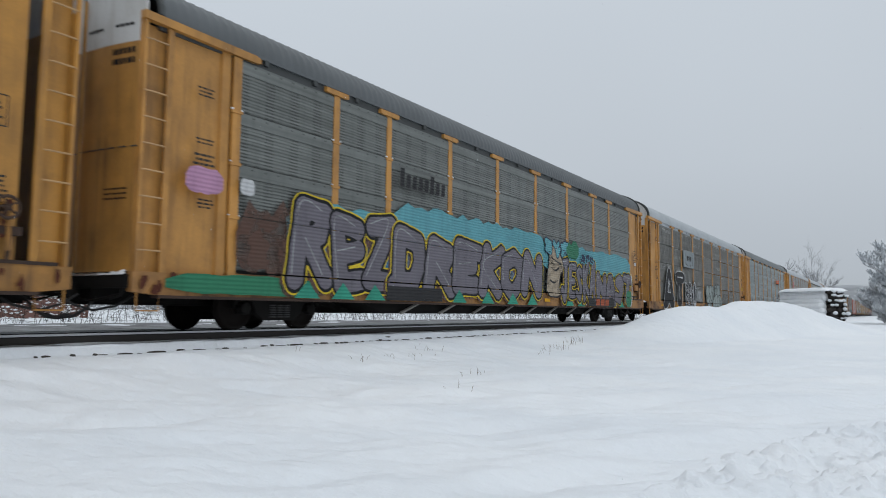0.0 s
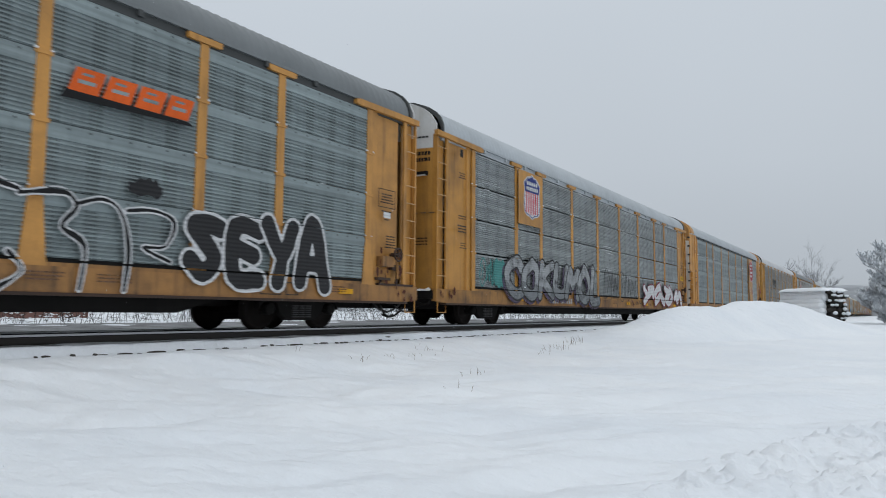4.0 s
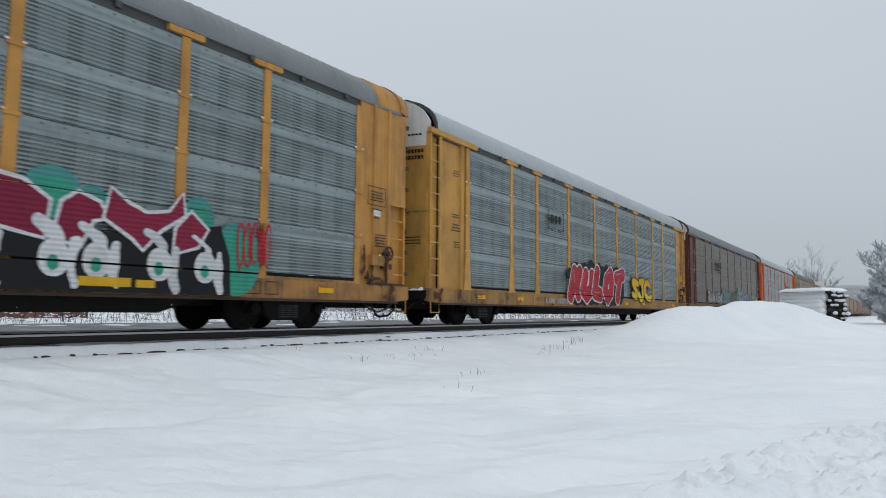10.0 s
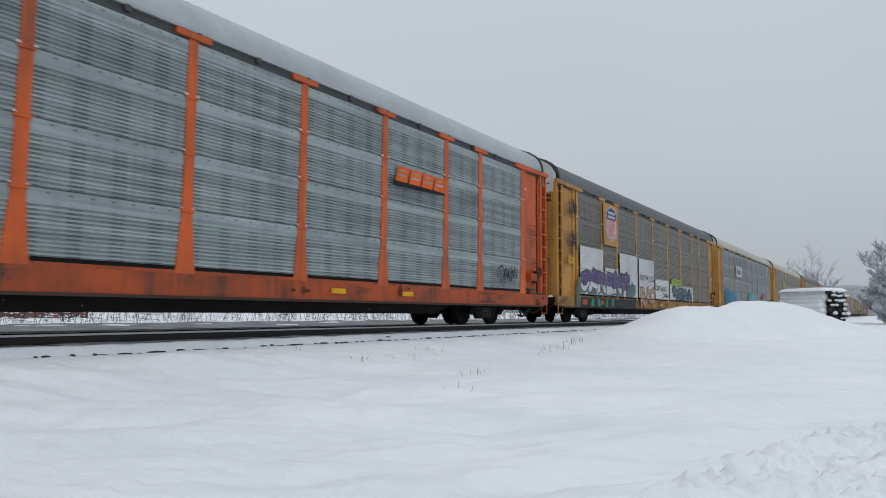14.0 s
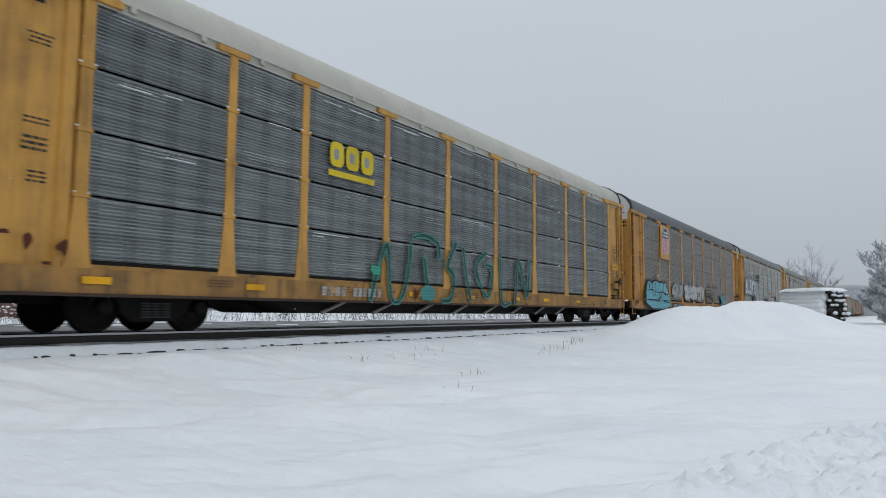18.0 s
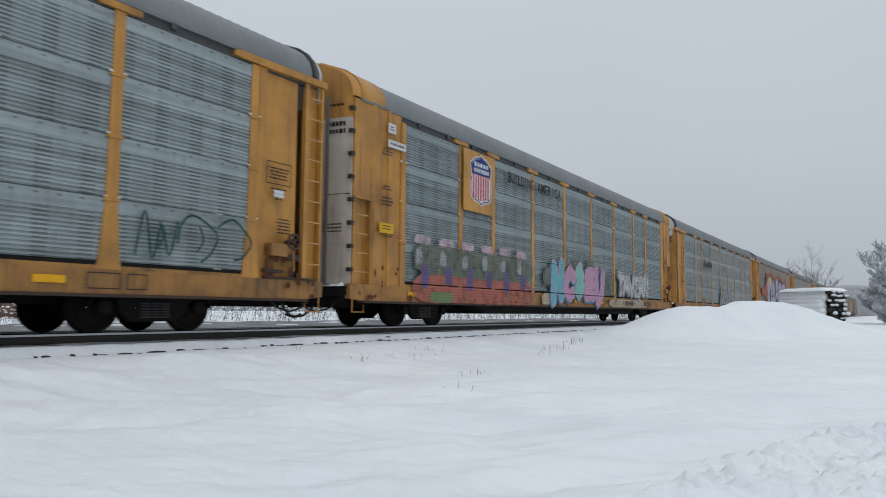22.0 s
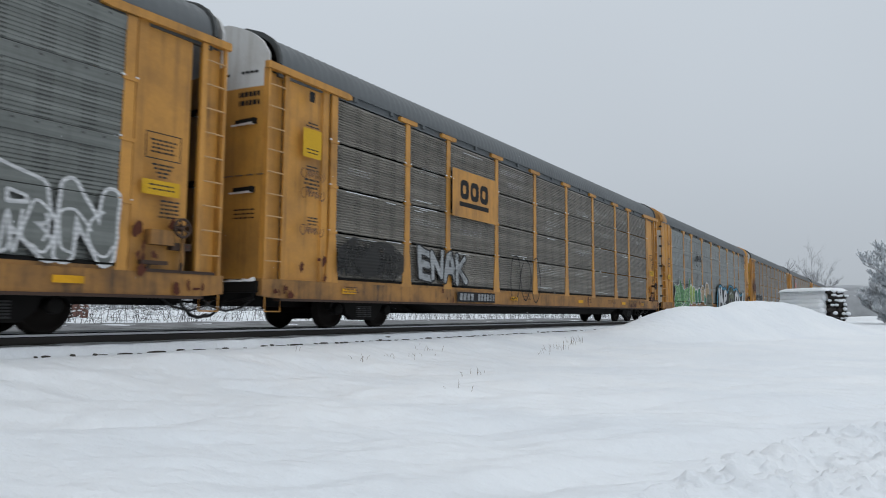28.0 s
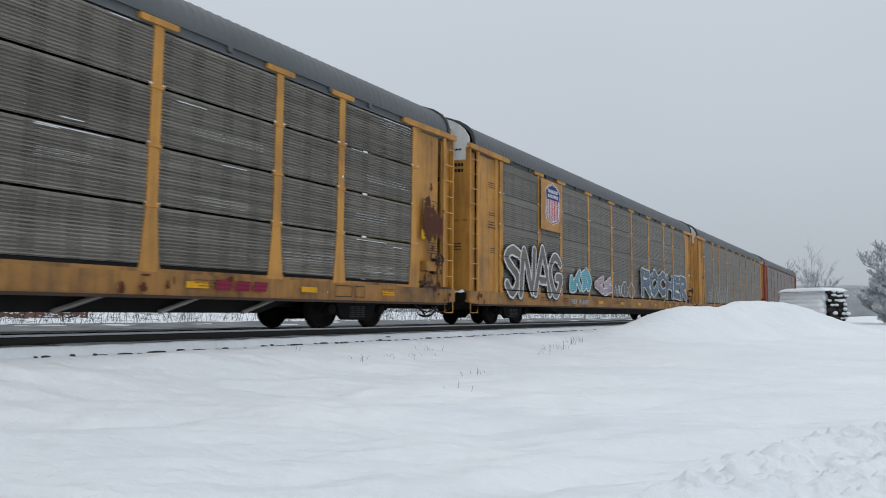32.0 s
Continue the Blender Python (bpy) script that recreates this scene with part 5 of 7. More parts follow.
def stencils(car, seed):
    """Small unreadable lettering, stickers and rust on the end sheets and the sill."""
    rng = random.Random(seed)
    ink = "palegrey" if car["coat"] in ("oxide", "red") else "soot"
    # handbrake end
    cs = 23.52
    coat(car, boxed(cs - 0.33, cs + 0.33, 2.80, 3.24) + text_rows(rng, cs, 3.10, 4, 0.27), ink, "stencil")
    coat(car, text_rows(rng, cs, 2.70, 4, 0.20, taper=0.2), ink, "stencil")
    if seed in (8, 19, 20, 22, 13, 4, 2):
        coat(car, [rect(cs - 0.36, cs + 0.34, 2.22, 2.46)], "mustard", "warning_sticker", "yellow warning sticker")
        coat(car, text_rows(rng, cs, 2.37, 2, 0.26, 0.025, 0.07), "soot", "stencil")
    elif seed % 2:
        coat(car, [rect(cs - 0.12, cs + 0.14, 2.56, 2.70)], "white", "sticker", "small white sticker")
    coat(car, text_rows(rng, cs + 0.16, 2.12, 5, 0.22), ink, "stencil")
    if car["coat"] != "orange":
        rust_spots(car, rng, 23.0, 24.1, 1.0, 1.8, 12)
    # leading end
    cs = -0.72
    coat(car, text_rows(rng, cs, 4.20, 3, 0.20), ink, "stencil")
    z = rng.choice((3.0, 3.3))
    coat(car, text_rows(rng, cs, z, 2, 0.22) + text_rows(rng, cs, z - 0.28, 3, 0.24, 0.04, 0.08), ink, "stencil")
    coat(car, text_rows(rng, cs + 0.05, 2.25, 3, 0.18), ink, "stencil")
    if seed in (7, 16, 20, 21, 11):
        z = 3.5 if seed == 20 else 2.2
        coat(car, [rect(cs - 0.28, cs + 0.26, z, z + (0.6 if seed == 20 else 0.24))], "mustard", "warning_sticker", "yellow warning sticker")
        coat(car, text_rows(rng, cs, z + 0.16, 2, 0.2, 0.025, 0.07), "soot", "stencil")
    if seed in (7, 16):
        coat(car, [rect(-0.70, -0.40, 4.62, 4.86), rect(-0.70, 0.02, 4.28, 4.46)], "white", "sticker", "white panel sticker")
        coat(car, text_rows(rng, -0.55, 4.76, 2, 0.10) + text_rows(rng, -0.34, 4.35, 1, 0.32, 0.05), "brown", "stencil")
        coat(car, text_rows(rng, -0.30, 2.25, 3, 0.2), "salmon", "stencil")
    if rng.random() < 0.6:
        rust_spots(car, rng, -1.2, -0.2, 1.0, 1.5, 5)
    for s0, s1 in ((-1.9, -1.0), (23.7, 24.8)):
        rust_spots(car, rng, s0 + 0.1, s1 - 0.1, 0.66, 0.95, 5)
    # sill: lettering, test boxes and rubbed patches
    for i in range(rng.randint(5, 8)):
        s = rng.uniform(0.3, 22)
        coat(car, text_rows(rng, s, 0.88, 3, 0.3, 0.022, 0.05), "brown", "stencil")
    s = 19.6 + rng.uniform(-0.5, 0.5)
    coat(car, boxed(s, s + 0.55, 0.68, 0.93) + boxed(s + 0.65, s + 1.0, 0.68, 0.93), "soot", "stencil")
    for i in range(4):
        rust_spots(car, rng, *(lambda a: (a, a + rng.uniform(0.6, 1.6)))(rng.uniform(-1.2, 22)), 0.63, 0.97, 3)


def rust_spots(car, rng, s0, s1, z0, z1, n):
    """Rust blooms with ragged edges and runs below them."""
    shapes = []
    for i in range(n):
        cx, cz = rng.uniform(s0, s1), rng.uniform(z0, z1)
        a, b = rng.uniform(0.02, 0.09), rng.uniform(0.03, 0.15)
        k = 11
        shapes.append([(cx + a * rng.uniform(0.5, 1.2) * math.cos(q * 2 * math.pi / k), max(cz + b * rng.uniform(0.5, 1.2) * math.sin(q * 2 * math.pi / k), 0.62)) for q in range(k)])
    for sh in shapes:
        coat(car, [sh], "rust", "rust_spot")


def autorack(index, paint, sheet, roof, ribbed, flare, flush=False, has_shield=False, struts=False, sill=None, board=5.6, words=""):
    pm, sm, rm = MATS["paint_" + paint], MATS["sheet_" + sheet], MATS[roof]
    car = tagged(new("autorack_car"), words, "railway car", "autorack cars of the train")
    car["coat"], car["sheet"] = paint, sheet
    LAYER[0] = 0
    soft = sheet in ("green", "dark", "brown", "tansheet", "stone")
    rng = random.Random(index)
    put("roof", shared("roof", roof_mesh, rm, True), car, label="ribbed sheet-metal roof")
    put("drip_edge", shared("drip", drip_mesh, rm), car)
    # on unribbed cars the rail's dark colour paints the eave gap's shade
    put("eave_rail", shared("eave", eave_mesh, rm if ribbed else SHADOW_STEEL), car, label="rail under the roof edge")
    put("side_sill", shared("sill", sill_mesh, MATS["sill_" + (sill or paint)]), car)
    put("sill_flange", shared("flange", flange_mesh, MATS["sill_rust"]), car, label="dark rusty lower flange")
    put("panel_rail", shared("strip", rail_strip, MATS["sill_" + (sill or paint)]), car)
    put("slot_strip", shared("slot_strip", slot_strip, UNDER), car, label="dark strip for the shade of the slot under the panels")
    put("far_side", shared("far", far_wall, sm), car)
    put("underframe", shared("frame", frame_mesh, UNDER), car, label="black underframe")
    if struts:
        put("brace_row", shared("strut", strut_mesh, MATS["door_bar"]), car, label="grey slanting braces")
    for a, b in zip(BAYS, BAYS[1:]):
        w = round(b - a, 2)
        for z in ROW_Z[:-1]:
            put("side_panel", shared(("panel", w, ribbed, soft), panel_mesh(w, ribbed, soft), sm), car, (a - MID, SIDE_Y, z + 0.006))
    for i, s in enumerate(BAYS):
        inner = 0 < i < 9
        cap = 0 if not inner or index == 5 else (2 if index == 21 else 1)
        put("post", shared(("post", flare, cap), post_mesh(flare, cap), pm), car, (s - MID, 0, 0))
        tagged(put("snow_speck", shared("post_snow", post_snow, SNOW, True), car, (s - MID, 0, 0), "snow caught on the post"), kind="stuff")
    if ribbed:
        # pale strips painted for skylight showing through slits between the slats
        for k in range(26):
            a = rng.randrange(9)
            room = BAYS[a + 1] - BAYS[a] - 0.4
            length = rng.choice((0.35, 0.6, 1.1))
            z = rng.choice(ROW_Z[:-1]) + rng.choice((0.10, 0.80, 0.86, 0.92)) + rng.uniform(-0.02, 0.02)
            put("bare_edge", shared(("edge", length), slit_light_mesh(length), MATS["bare_metal_and_daylight"]), car, (BAYS[a] + 0.2 + rng.uniform(0, max(room - length, 0)) - MID, SIDE_Y, z))
        # solid pale dashes painted for daylight in rows of punched holes
        for k in range(20):
            a = rng.randrange(9)
            room = BAYS[a + 1] - BAYS[a] - 0.4
            length = rng.choice((0.8, 1.2, 1.6))
            z = rng.choice(ROW_Z[:-1]) + rng.uniform(0.08, 0.86)
            tagged(put("glint_strip", shared(("holes", length), hole_light_row(length), MATS["bare_metal_and_daylight"]), car, (BAYS[a] + 0.2 + rng.uniform(0, max(room - length, 0)) - MID, SIDE_Y, z), "pale dashes painted for daylight through punched holes"), kind="stuff")
    for sg in (1, -1):
        end = put("car_end", shared(("sheet", flush, sg), corner_sheet(flush, -1.33 if sg > 0 else -1.20), pm), car, (-MID if sg > 0 else MID, 0, 0))
        if sg < 0:
            end.scale = (-1, 1, 1)
        put("end_door", shared("door", door_mesh(0.98, 4.74), MATS["door_stained"] if flush else (MATS["paint_lemon"] if index == 22 else MATS["door_" + paint])), end, label="curved painted end door")
        put("door_cap", shared("doorcap", door_mesh(4.74, None), pm if flush else MATS["door_white"]), end, label="pale upper end sheet")
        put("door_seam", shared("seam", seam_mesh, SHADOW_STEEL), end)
        put("lock_rod", shared("rod", rod_mesh, MATS["door_stained"] if flush else MATS["door_" + paint]), end, label="painted lock rod")
        tagged(put("door_stencil", shared("dtext", door_text, spray("palegrey" if paint in ("oxide", "red") else "black")), end, label="small dark lettering bars"), kind="stuff")
        tagged(put("cap_stencil", shared("ctext", cap_text, spray("black")), end, label="small dark lettering bars"), kind="stuff")
        for z in (2.70, 4.05) if index in (9, 19, 20) else ((4.05,) if index in (4, 22) else ()):
            put("grab_slot", shared("slot", slot_mesh, UNDER), end, (0, 0, z))
            put("slot_rim", shared("slot_rim", slot_rim, MATS["bare_metal_and_daylight"]), end, (0, 0, z), "bright worn rim of the slot")
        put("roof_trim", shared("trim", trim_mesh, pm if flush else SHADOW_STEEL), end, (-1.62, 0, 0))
        put("coupler", shared("coupler", coupler_mesh, UNDER), end)
        put("brake_hose", shared("hose", hose_mesh, RUBBER, True), end)
        put("snow_rim", shared("rim", platform_snow, SNOW, True), end)
        put("step", shared("step", step_mesh, pm), end)
        if sg < 0:
            put("brake_box", shared("brake_box", brake_box, MATS["sill_" + paint]), end, label="small handbrake box")
            put("brake_wheel", shared("bwheel", brake_wheel, MATS["sill_rust"]), end, label="rusty handbrake wheel")
            put("bracket", shared("bracket", bracket_mesh, MATS["sill_rust"]), end, label="rusty corner casting")
        if not flush:
            put("ladder_back", shared("lback", ladder_back, pm), end)
            put("corner_post", shared("cpost", corner_post, pm), end)
            put("outer_post", shared("opost", outer_post, pm), end)
            put("roof_beam", shared("beam", beam_mesh, pm), end)
            for k in range(9):
                put("rung", shared("rung", rung_mesh, MATS["rung_" + paint]), end, (0, 0, 1.32 + k * 0.43))
        else:
            put("roof_cap", shared("rcap", roof_cap, pm, True), end, label="painted roof end shell")
            for k in range(8):
                put("hinge", shared("hinge", hinge_mesh, MATS["spring_steel"]), end, (0, 0, 1.25 + k * 0.52), "dark door hinge")
            for y in (-0.85, 0.85):
                put("door_bar", shared("bar", bar_mesh, MATS["door_bar"]), end, (door_bulge(y), y, 0), "grey upright door bar")
            for k in range(4):
                put("rung", shared("rung", rung_mesh, MATS["rung_" + paint]), end, (0.14, 0.03, 1.25 + k * 0.43))
    truck(car, 1.63)
    truck(car, 21.27)
    for k in range(9):
        if rng.random() < 0.6:
            s = 0.2 + k * 2.7 + rng.uniform(-0.3, 0.3)
            coat(car, [rect(s, s + 0.46, 0.75, 0.86)], "reflector", "reflector", "yellow reflector strip")
    stencils(car, index)
    if ribbed:
        # black coat stands for the shade inside a square vent
        coat(car, [rect(-0.86, -0.70, 4.66, 4.88)], "black", "vent_hole", "black square painted for the shade in an opening")
    if has_shield:
        shield(car)
    if board is not None:
        number_board(car, board, index in (2, 7, 9, 11, 14, 17, 20))
    return car


def art_1(car):
    cloud(car, 0.02, 1.45, 1.0, 2.5, "brown", 0.25)
    cloud(car, -1.39, 2.35, 0.65, 1.01, "green", 0.1)
    cloud(car, 1.27, 4.99, 1.36, 2.68, "cyan", 0.12)
    cloud(car, 4.76, 13.47, 1.84, 3.04, "cyan", 0.1)
    cloud(car, 13.01, 22.70, 1.88, 2.87, "cyan", 0.1)
    cloud(car, 1.7, 4.6, 1.2, 2.3, "brown", 0.12)
    for s, z in ((2.0, 1.4), (2.9, 1.25), (3.8, 1.3), (3.3, 2.0)):
        cloud(car, s, s + 0.8, z, z + 0.45, "blue", 0.1)
    piece(car, 1.45, 4.85, 0.66, 2.72, "REZ", "greyviolet", "black", "yellow", "", "brown", 1, 1.75, 0.02, "palegrey")
    cloud(car, 5.0, 12.6, 1.15, 2.1, "bluegrey", 0.08)
    piece(car, 4.75, 13.1, 0.66, 2.50, "DREKON", "greyviolet", "black", "yellow", "", "brown", 1, 1.6, 0.04, "palegrey")
    coat(car, [rect(4.5, 6.9, 0.64, 0.97)], "soot", "sill_patch", "dark repainted sill section")
    for s in (1.5, 2.6, 3.7, 7.4, 9.0, 10.6, 12.0, 15.2, 16.3, 19.4, 21.0):
        coat(car, [[(s, 0.63), (s + 0.75, 0.63), (s + 0.36, 0.98)]], "jade", "paint_patch")
    piece(car, 14.75, 18.25, 0.66, 2.42, "JESKA", "greyviolet", "black", "yellow", "", "brown", 1, 1.5, 0.03, "palegrey")
    piece(car, 18.35, 22.75, 0.66, 2.18, "NAST", "greyviolet", "black", "yellow", "", "brown", 1, 1.55, 0.03, "palegrey")
    outlined(car, [[(13.45, 0.95), (13.55, 1.7), (13.75, 2.2), (13.6, 2.75), (13.85, 2.55), (14.1, 2.8), (14.25, 2.5), (14.65, 2.8), (14.6, 2.45), (14.85, 2.2), (14.95, 1.9), (14.6, 1.75), (14.5, 1.3), (14.75, 0.95)]], "cream", "soot", 0.04, 1)
    sprayed(car, [[(13.85, 2.3), (14.2, 2.2), (14.7, 2.1)], [(13.8, 1.95), (14.2, 1.85), (14.5, 1.95)], [(13.75, 1.5), (14.1, 1.42), (14.4, 1.5)]], 0.02, "soot")
    cloud(car, 22.0, 22.75, 0.64, 1.4, "green", 0.1)
    sprayed(car, [[(22.72, 2.1), (22.85, 1.6), (22.8, 1.0), (22.65, 0.7)]], 0.05, "white")
    throw(car, 13.3, 15.4, 2.25, 3.0, 3, "cyan", "navy")
    cloud(car, 15.2, 16.4, 2.35, 3.0, "green", 0.25)
    throw(car, 16.6, 18.0, 2.2, 2.7, 3, "navy", "cyan")
    coat(car, [rect(17.4, 20.4, 0.64, 0.96)], "soot", "sill_patch", "dark repainted sill section")
    coat(car, [rect(18.2 + k * 0.52, 18.62 + k * 0.52, 0.68, 0.93, 0.05) for k in range(3)], "orange", "railway_mark")
    cloud(car, 0.05, 0.38, 2.47, 2.78, "white", 0.05)
    cloud(car, -1.12, -0.34, 2.36, 2.85, "pink", 0.1)
    brand(car, 4.89, 6.98, 3.33, 3.91, "text")

def art_2(car):
    tall = [(0.35, 0.66), (0.75, 1.4), (1.1, 2.3), (1.5, 2.85), (1.9, 2.7), (2.25, 1.9), (2.75, 0.66), (1.9, 0.66), (1.55, 1.0), (1.2, 0.66)]
    wide = [(2.9, 2.7), (4.9, 2.72), (5.05, 2.2), (4.2, 2.05), (4.35, 0.72), (3.2, 0.72), (3.5, 1.95), (2.95, 2.15)]
    for loop in (tall, wide):
        outlined(car, [swell(soften(loop, 1), 0.09)], "black", "white", 0.04)
        outlined(car, [soften(loop, 1)], "black", "white", 0.035)
    sprayed(car, [[(1.35, 1.55), (1.55, 2.2), (1.75, 1.55)], [(1.3, 1.5), (1.85, 1.5)], [(3.4, 2.4), (4.5, 2.4)], [(3.8, 2.0), (3.8, 1.2)]], 0.035, "white")
    piece(car, 5.15, 7.25, 0.80, 2.20, "RAW", "black", "white", "soot", "", "", 1, 1.15, 0.0)
    outlined(car, [rounded(7.0, 7.72, 0.80, 2.30, 0.9)], "white", "black", 0.05)
    outlined(car, [rounded(7.14, 7.58, 1.05, 2.16, 0.9)], "black", "palegrey", 0.03)
    cloud(car, 7.9, 9.2, 1.15, 1.9, "palegrey", 0.35)
    sprayed(car, [[(9.95, 0.82), (10.3, 0.92)]], 0.09, "slate")
    lumps = ((10.9, 12.0, 0.66, 1.35), (10.42, 11.45, 1.05, 2.2), (11.35, 12.25, 1.05, 2.22), (12.15, 12.85, 1.05, 2.2), (12.45, 13.15, 0.70, 1.55), (13.0, 13.65, 1.50, 2.28), (13.6, 14.65, 1.55, 2.33), (13.1, 13.95, 0.74, 1.65), (13.95, 15.25, 0.72, 1.62))
    outlined(car, [rounded(a, b, c, d, 0.8) for a, b, c, d in lumps], "palemint", "soot", 0.045)
    sprayed(car, [[(11.2, 1.6), (11.5, 1.7), (11.55, 1.45)], [(11.7, 1.25), (12.0, 1.25)], [(12.5, 1.9), (12.55, 1.3)]], 0.03, "soot")
    tag(car, 15.62, 20.91, 0.91, 2.03, 4, "black")
    plate(car, 4.74, 7.26, 3.06, 4.02, "greypanel")
    brand(car, 5.26, 6.89, 3.11, 3.98, "bracket")

def art_3(car):
    tag(car, 2.93, 4.47, 1.10, 1.94, 3, "black")
    tag(car, 4.79, 7.02, 1.19, 2.00, 4, "black")
    cloud(car, 0.18, 1.18, 1.20, 1.90, "palegrey", 0.3)
    for r, key in ((0.055, "white"), (0.028, "black")):
        sprayed(car, [[(13.9, 1.6), (14.0, 2.05), (14.6, 2.4), (14.95, 2.1), (15.3, 2.0)], [(14.2, 1.0), (14.3, 1.4), (14.75, 1.4), (14.7, 1.0)], [(15.3, 1.95), (15.9, 2.05), (16.1, 1.85), (15.9, 1.55), (16.25, 1.3), (16.2, 0.66)], [(16.1, 1.9), (16.5, 2.02), (16.8, 1.85), (16.95, 1.3), (16.9, 0.66)], [(16.9, 1.9), (17.4, 1.95), (17.75, 1.8), (17.6, 1.4), (17.2, 1.35), (17.7, 1.15)], [(15.1, 0.66), (15.4, 0.9), (15.2, 1.15)]], r, key, "graffiti_line", 0.03)
    cloud(car, 14.0, 14.9, 1.15, 2.2, "palegrey", 0.2)
    cloud(car, 16.9, 17.5, 2.15, 2.45, "soot", 0.3)
    piece(car, 17.95, 21.45, 0.66, 2.25, "SEYA", "soot", "white", "", "", "", 4, 1.6, 0.0)
    brand(car, 15.82, 17.94, 3.55, 3.94, "swoosh")

def art_4(car):
    tag(car, 0.24, 1.90, 1.10, 1.99, 4, "teal")
    cloud(car, 1.1, 2.0, 1.12, 2.0, "teal", 0.2)
    piece(car, 1.90, 10.2, 0.66, 2.30, "COKUMOL", "palegrey", "soot", "", "greypaint", "purpledark", 4, 1.25, 0.03)
    tag(car, 10.44, 16.05, 0.81, 2.20, 6, "soot")
    throw(car, 16.05, 23.25, 0.60, 1.96, 4, "white", "maroon")

def art_5(car):
    plate(car, 18.36, 20.05, 0.99, 5.0, "carpaint")
    tag(car, 11.96, 13.53, 0.70, 1.02, 5, "black")
    tag(car, 16.5, 18.9, 0.66, 0.93, 9, "black")
    sprayed(car, [[(19.02, 2.55), (18.98, 2.28), (19.10, 2.05)], [(19.78, 2.58), (19.92, 2.32), (19.82, 2.08)]], 0.085, "white", "graffiti_outline")
    sprayed(car, [[(19.04, 2.5), (19.02, 2.28), (19.10, 2.1)], [(19.80, 2.52), (19.90, 2.32), (19.82, 2.14)]], 0.05, "red")
    outlined(car, [[(18.58, 1.45), (18.9, 1.25), (19.3, 1.2), (19.75, 1.3), (20.05, 1.55), (19.9, 1.1), (19.5, 0.92), (19.0, 0.92), (18.7, 1.1)]], "palepink", "white", 0.05, 1)
    sprayed(car, [[(18.62, 1.42), (18.95, 1.22), (19.35, 1.18), (19.75, 1.28), (20.0, 1.48)], [(18.8, 1.05), (19.3, 0.98), (19.8, 1.1)]], 0.025, "red")
    cloud(car, 19.45, 20.05, 0.9, 1.12, "lime", 0.2)
    letters(car, 20.08, 20.55, 1.96, 2.18, "EAT", "white", 0.02, "graffiti_line", 0.08)
    letters(car, 20.15, 20.62, 1.68, 1.90, "the", "white", 0.02, "graffiti_line", 0.08)
    letters(car, 20.12, 21.05, 1.32, 1.60, "Rich", "white", 0.02, "graffiti_line", 0.08)
    tag(car, 22.0, 22.6, 1.2, 1.6, 3, "red")
    tag(car, 22.1, 23.2, 0.72, 0.92, 5, "red")
    tag(car, 23.7, 24.3, 2.2, 2.7, 3, "red")
    brand(car, 18.75, 20.11, 3.23, 4.88, "octagon")

def art_6(car):
    brand(car, 4.86, 7.16, 3.19, 4.11, "bars")
    tag(car, 17.12, 20.36, 1.13, 1.90, 4, "soot")
    cloud(car, 2.55, 3.20, 1.06, 1.92, "rust", 0.5)

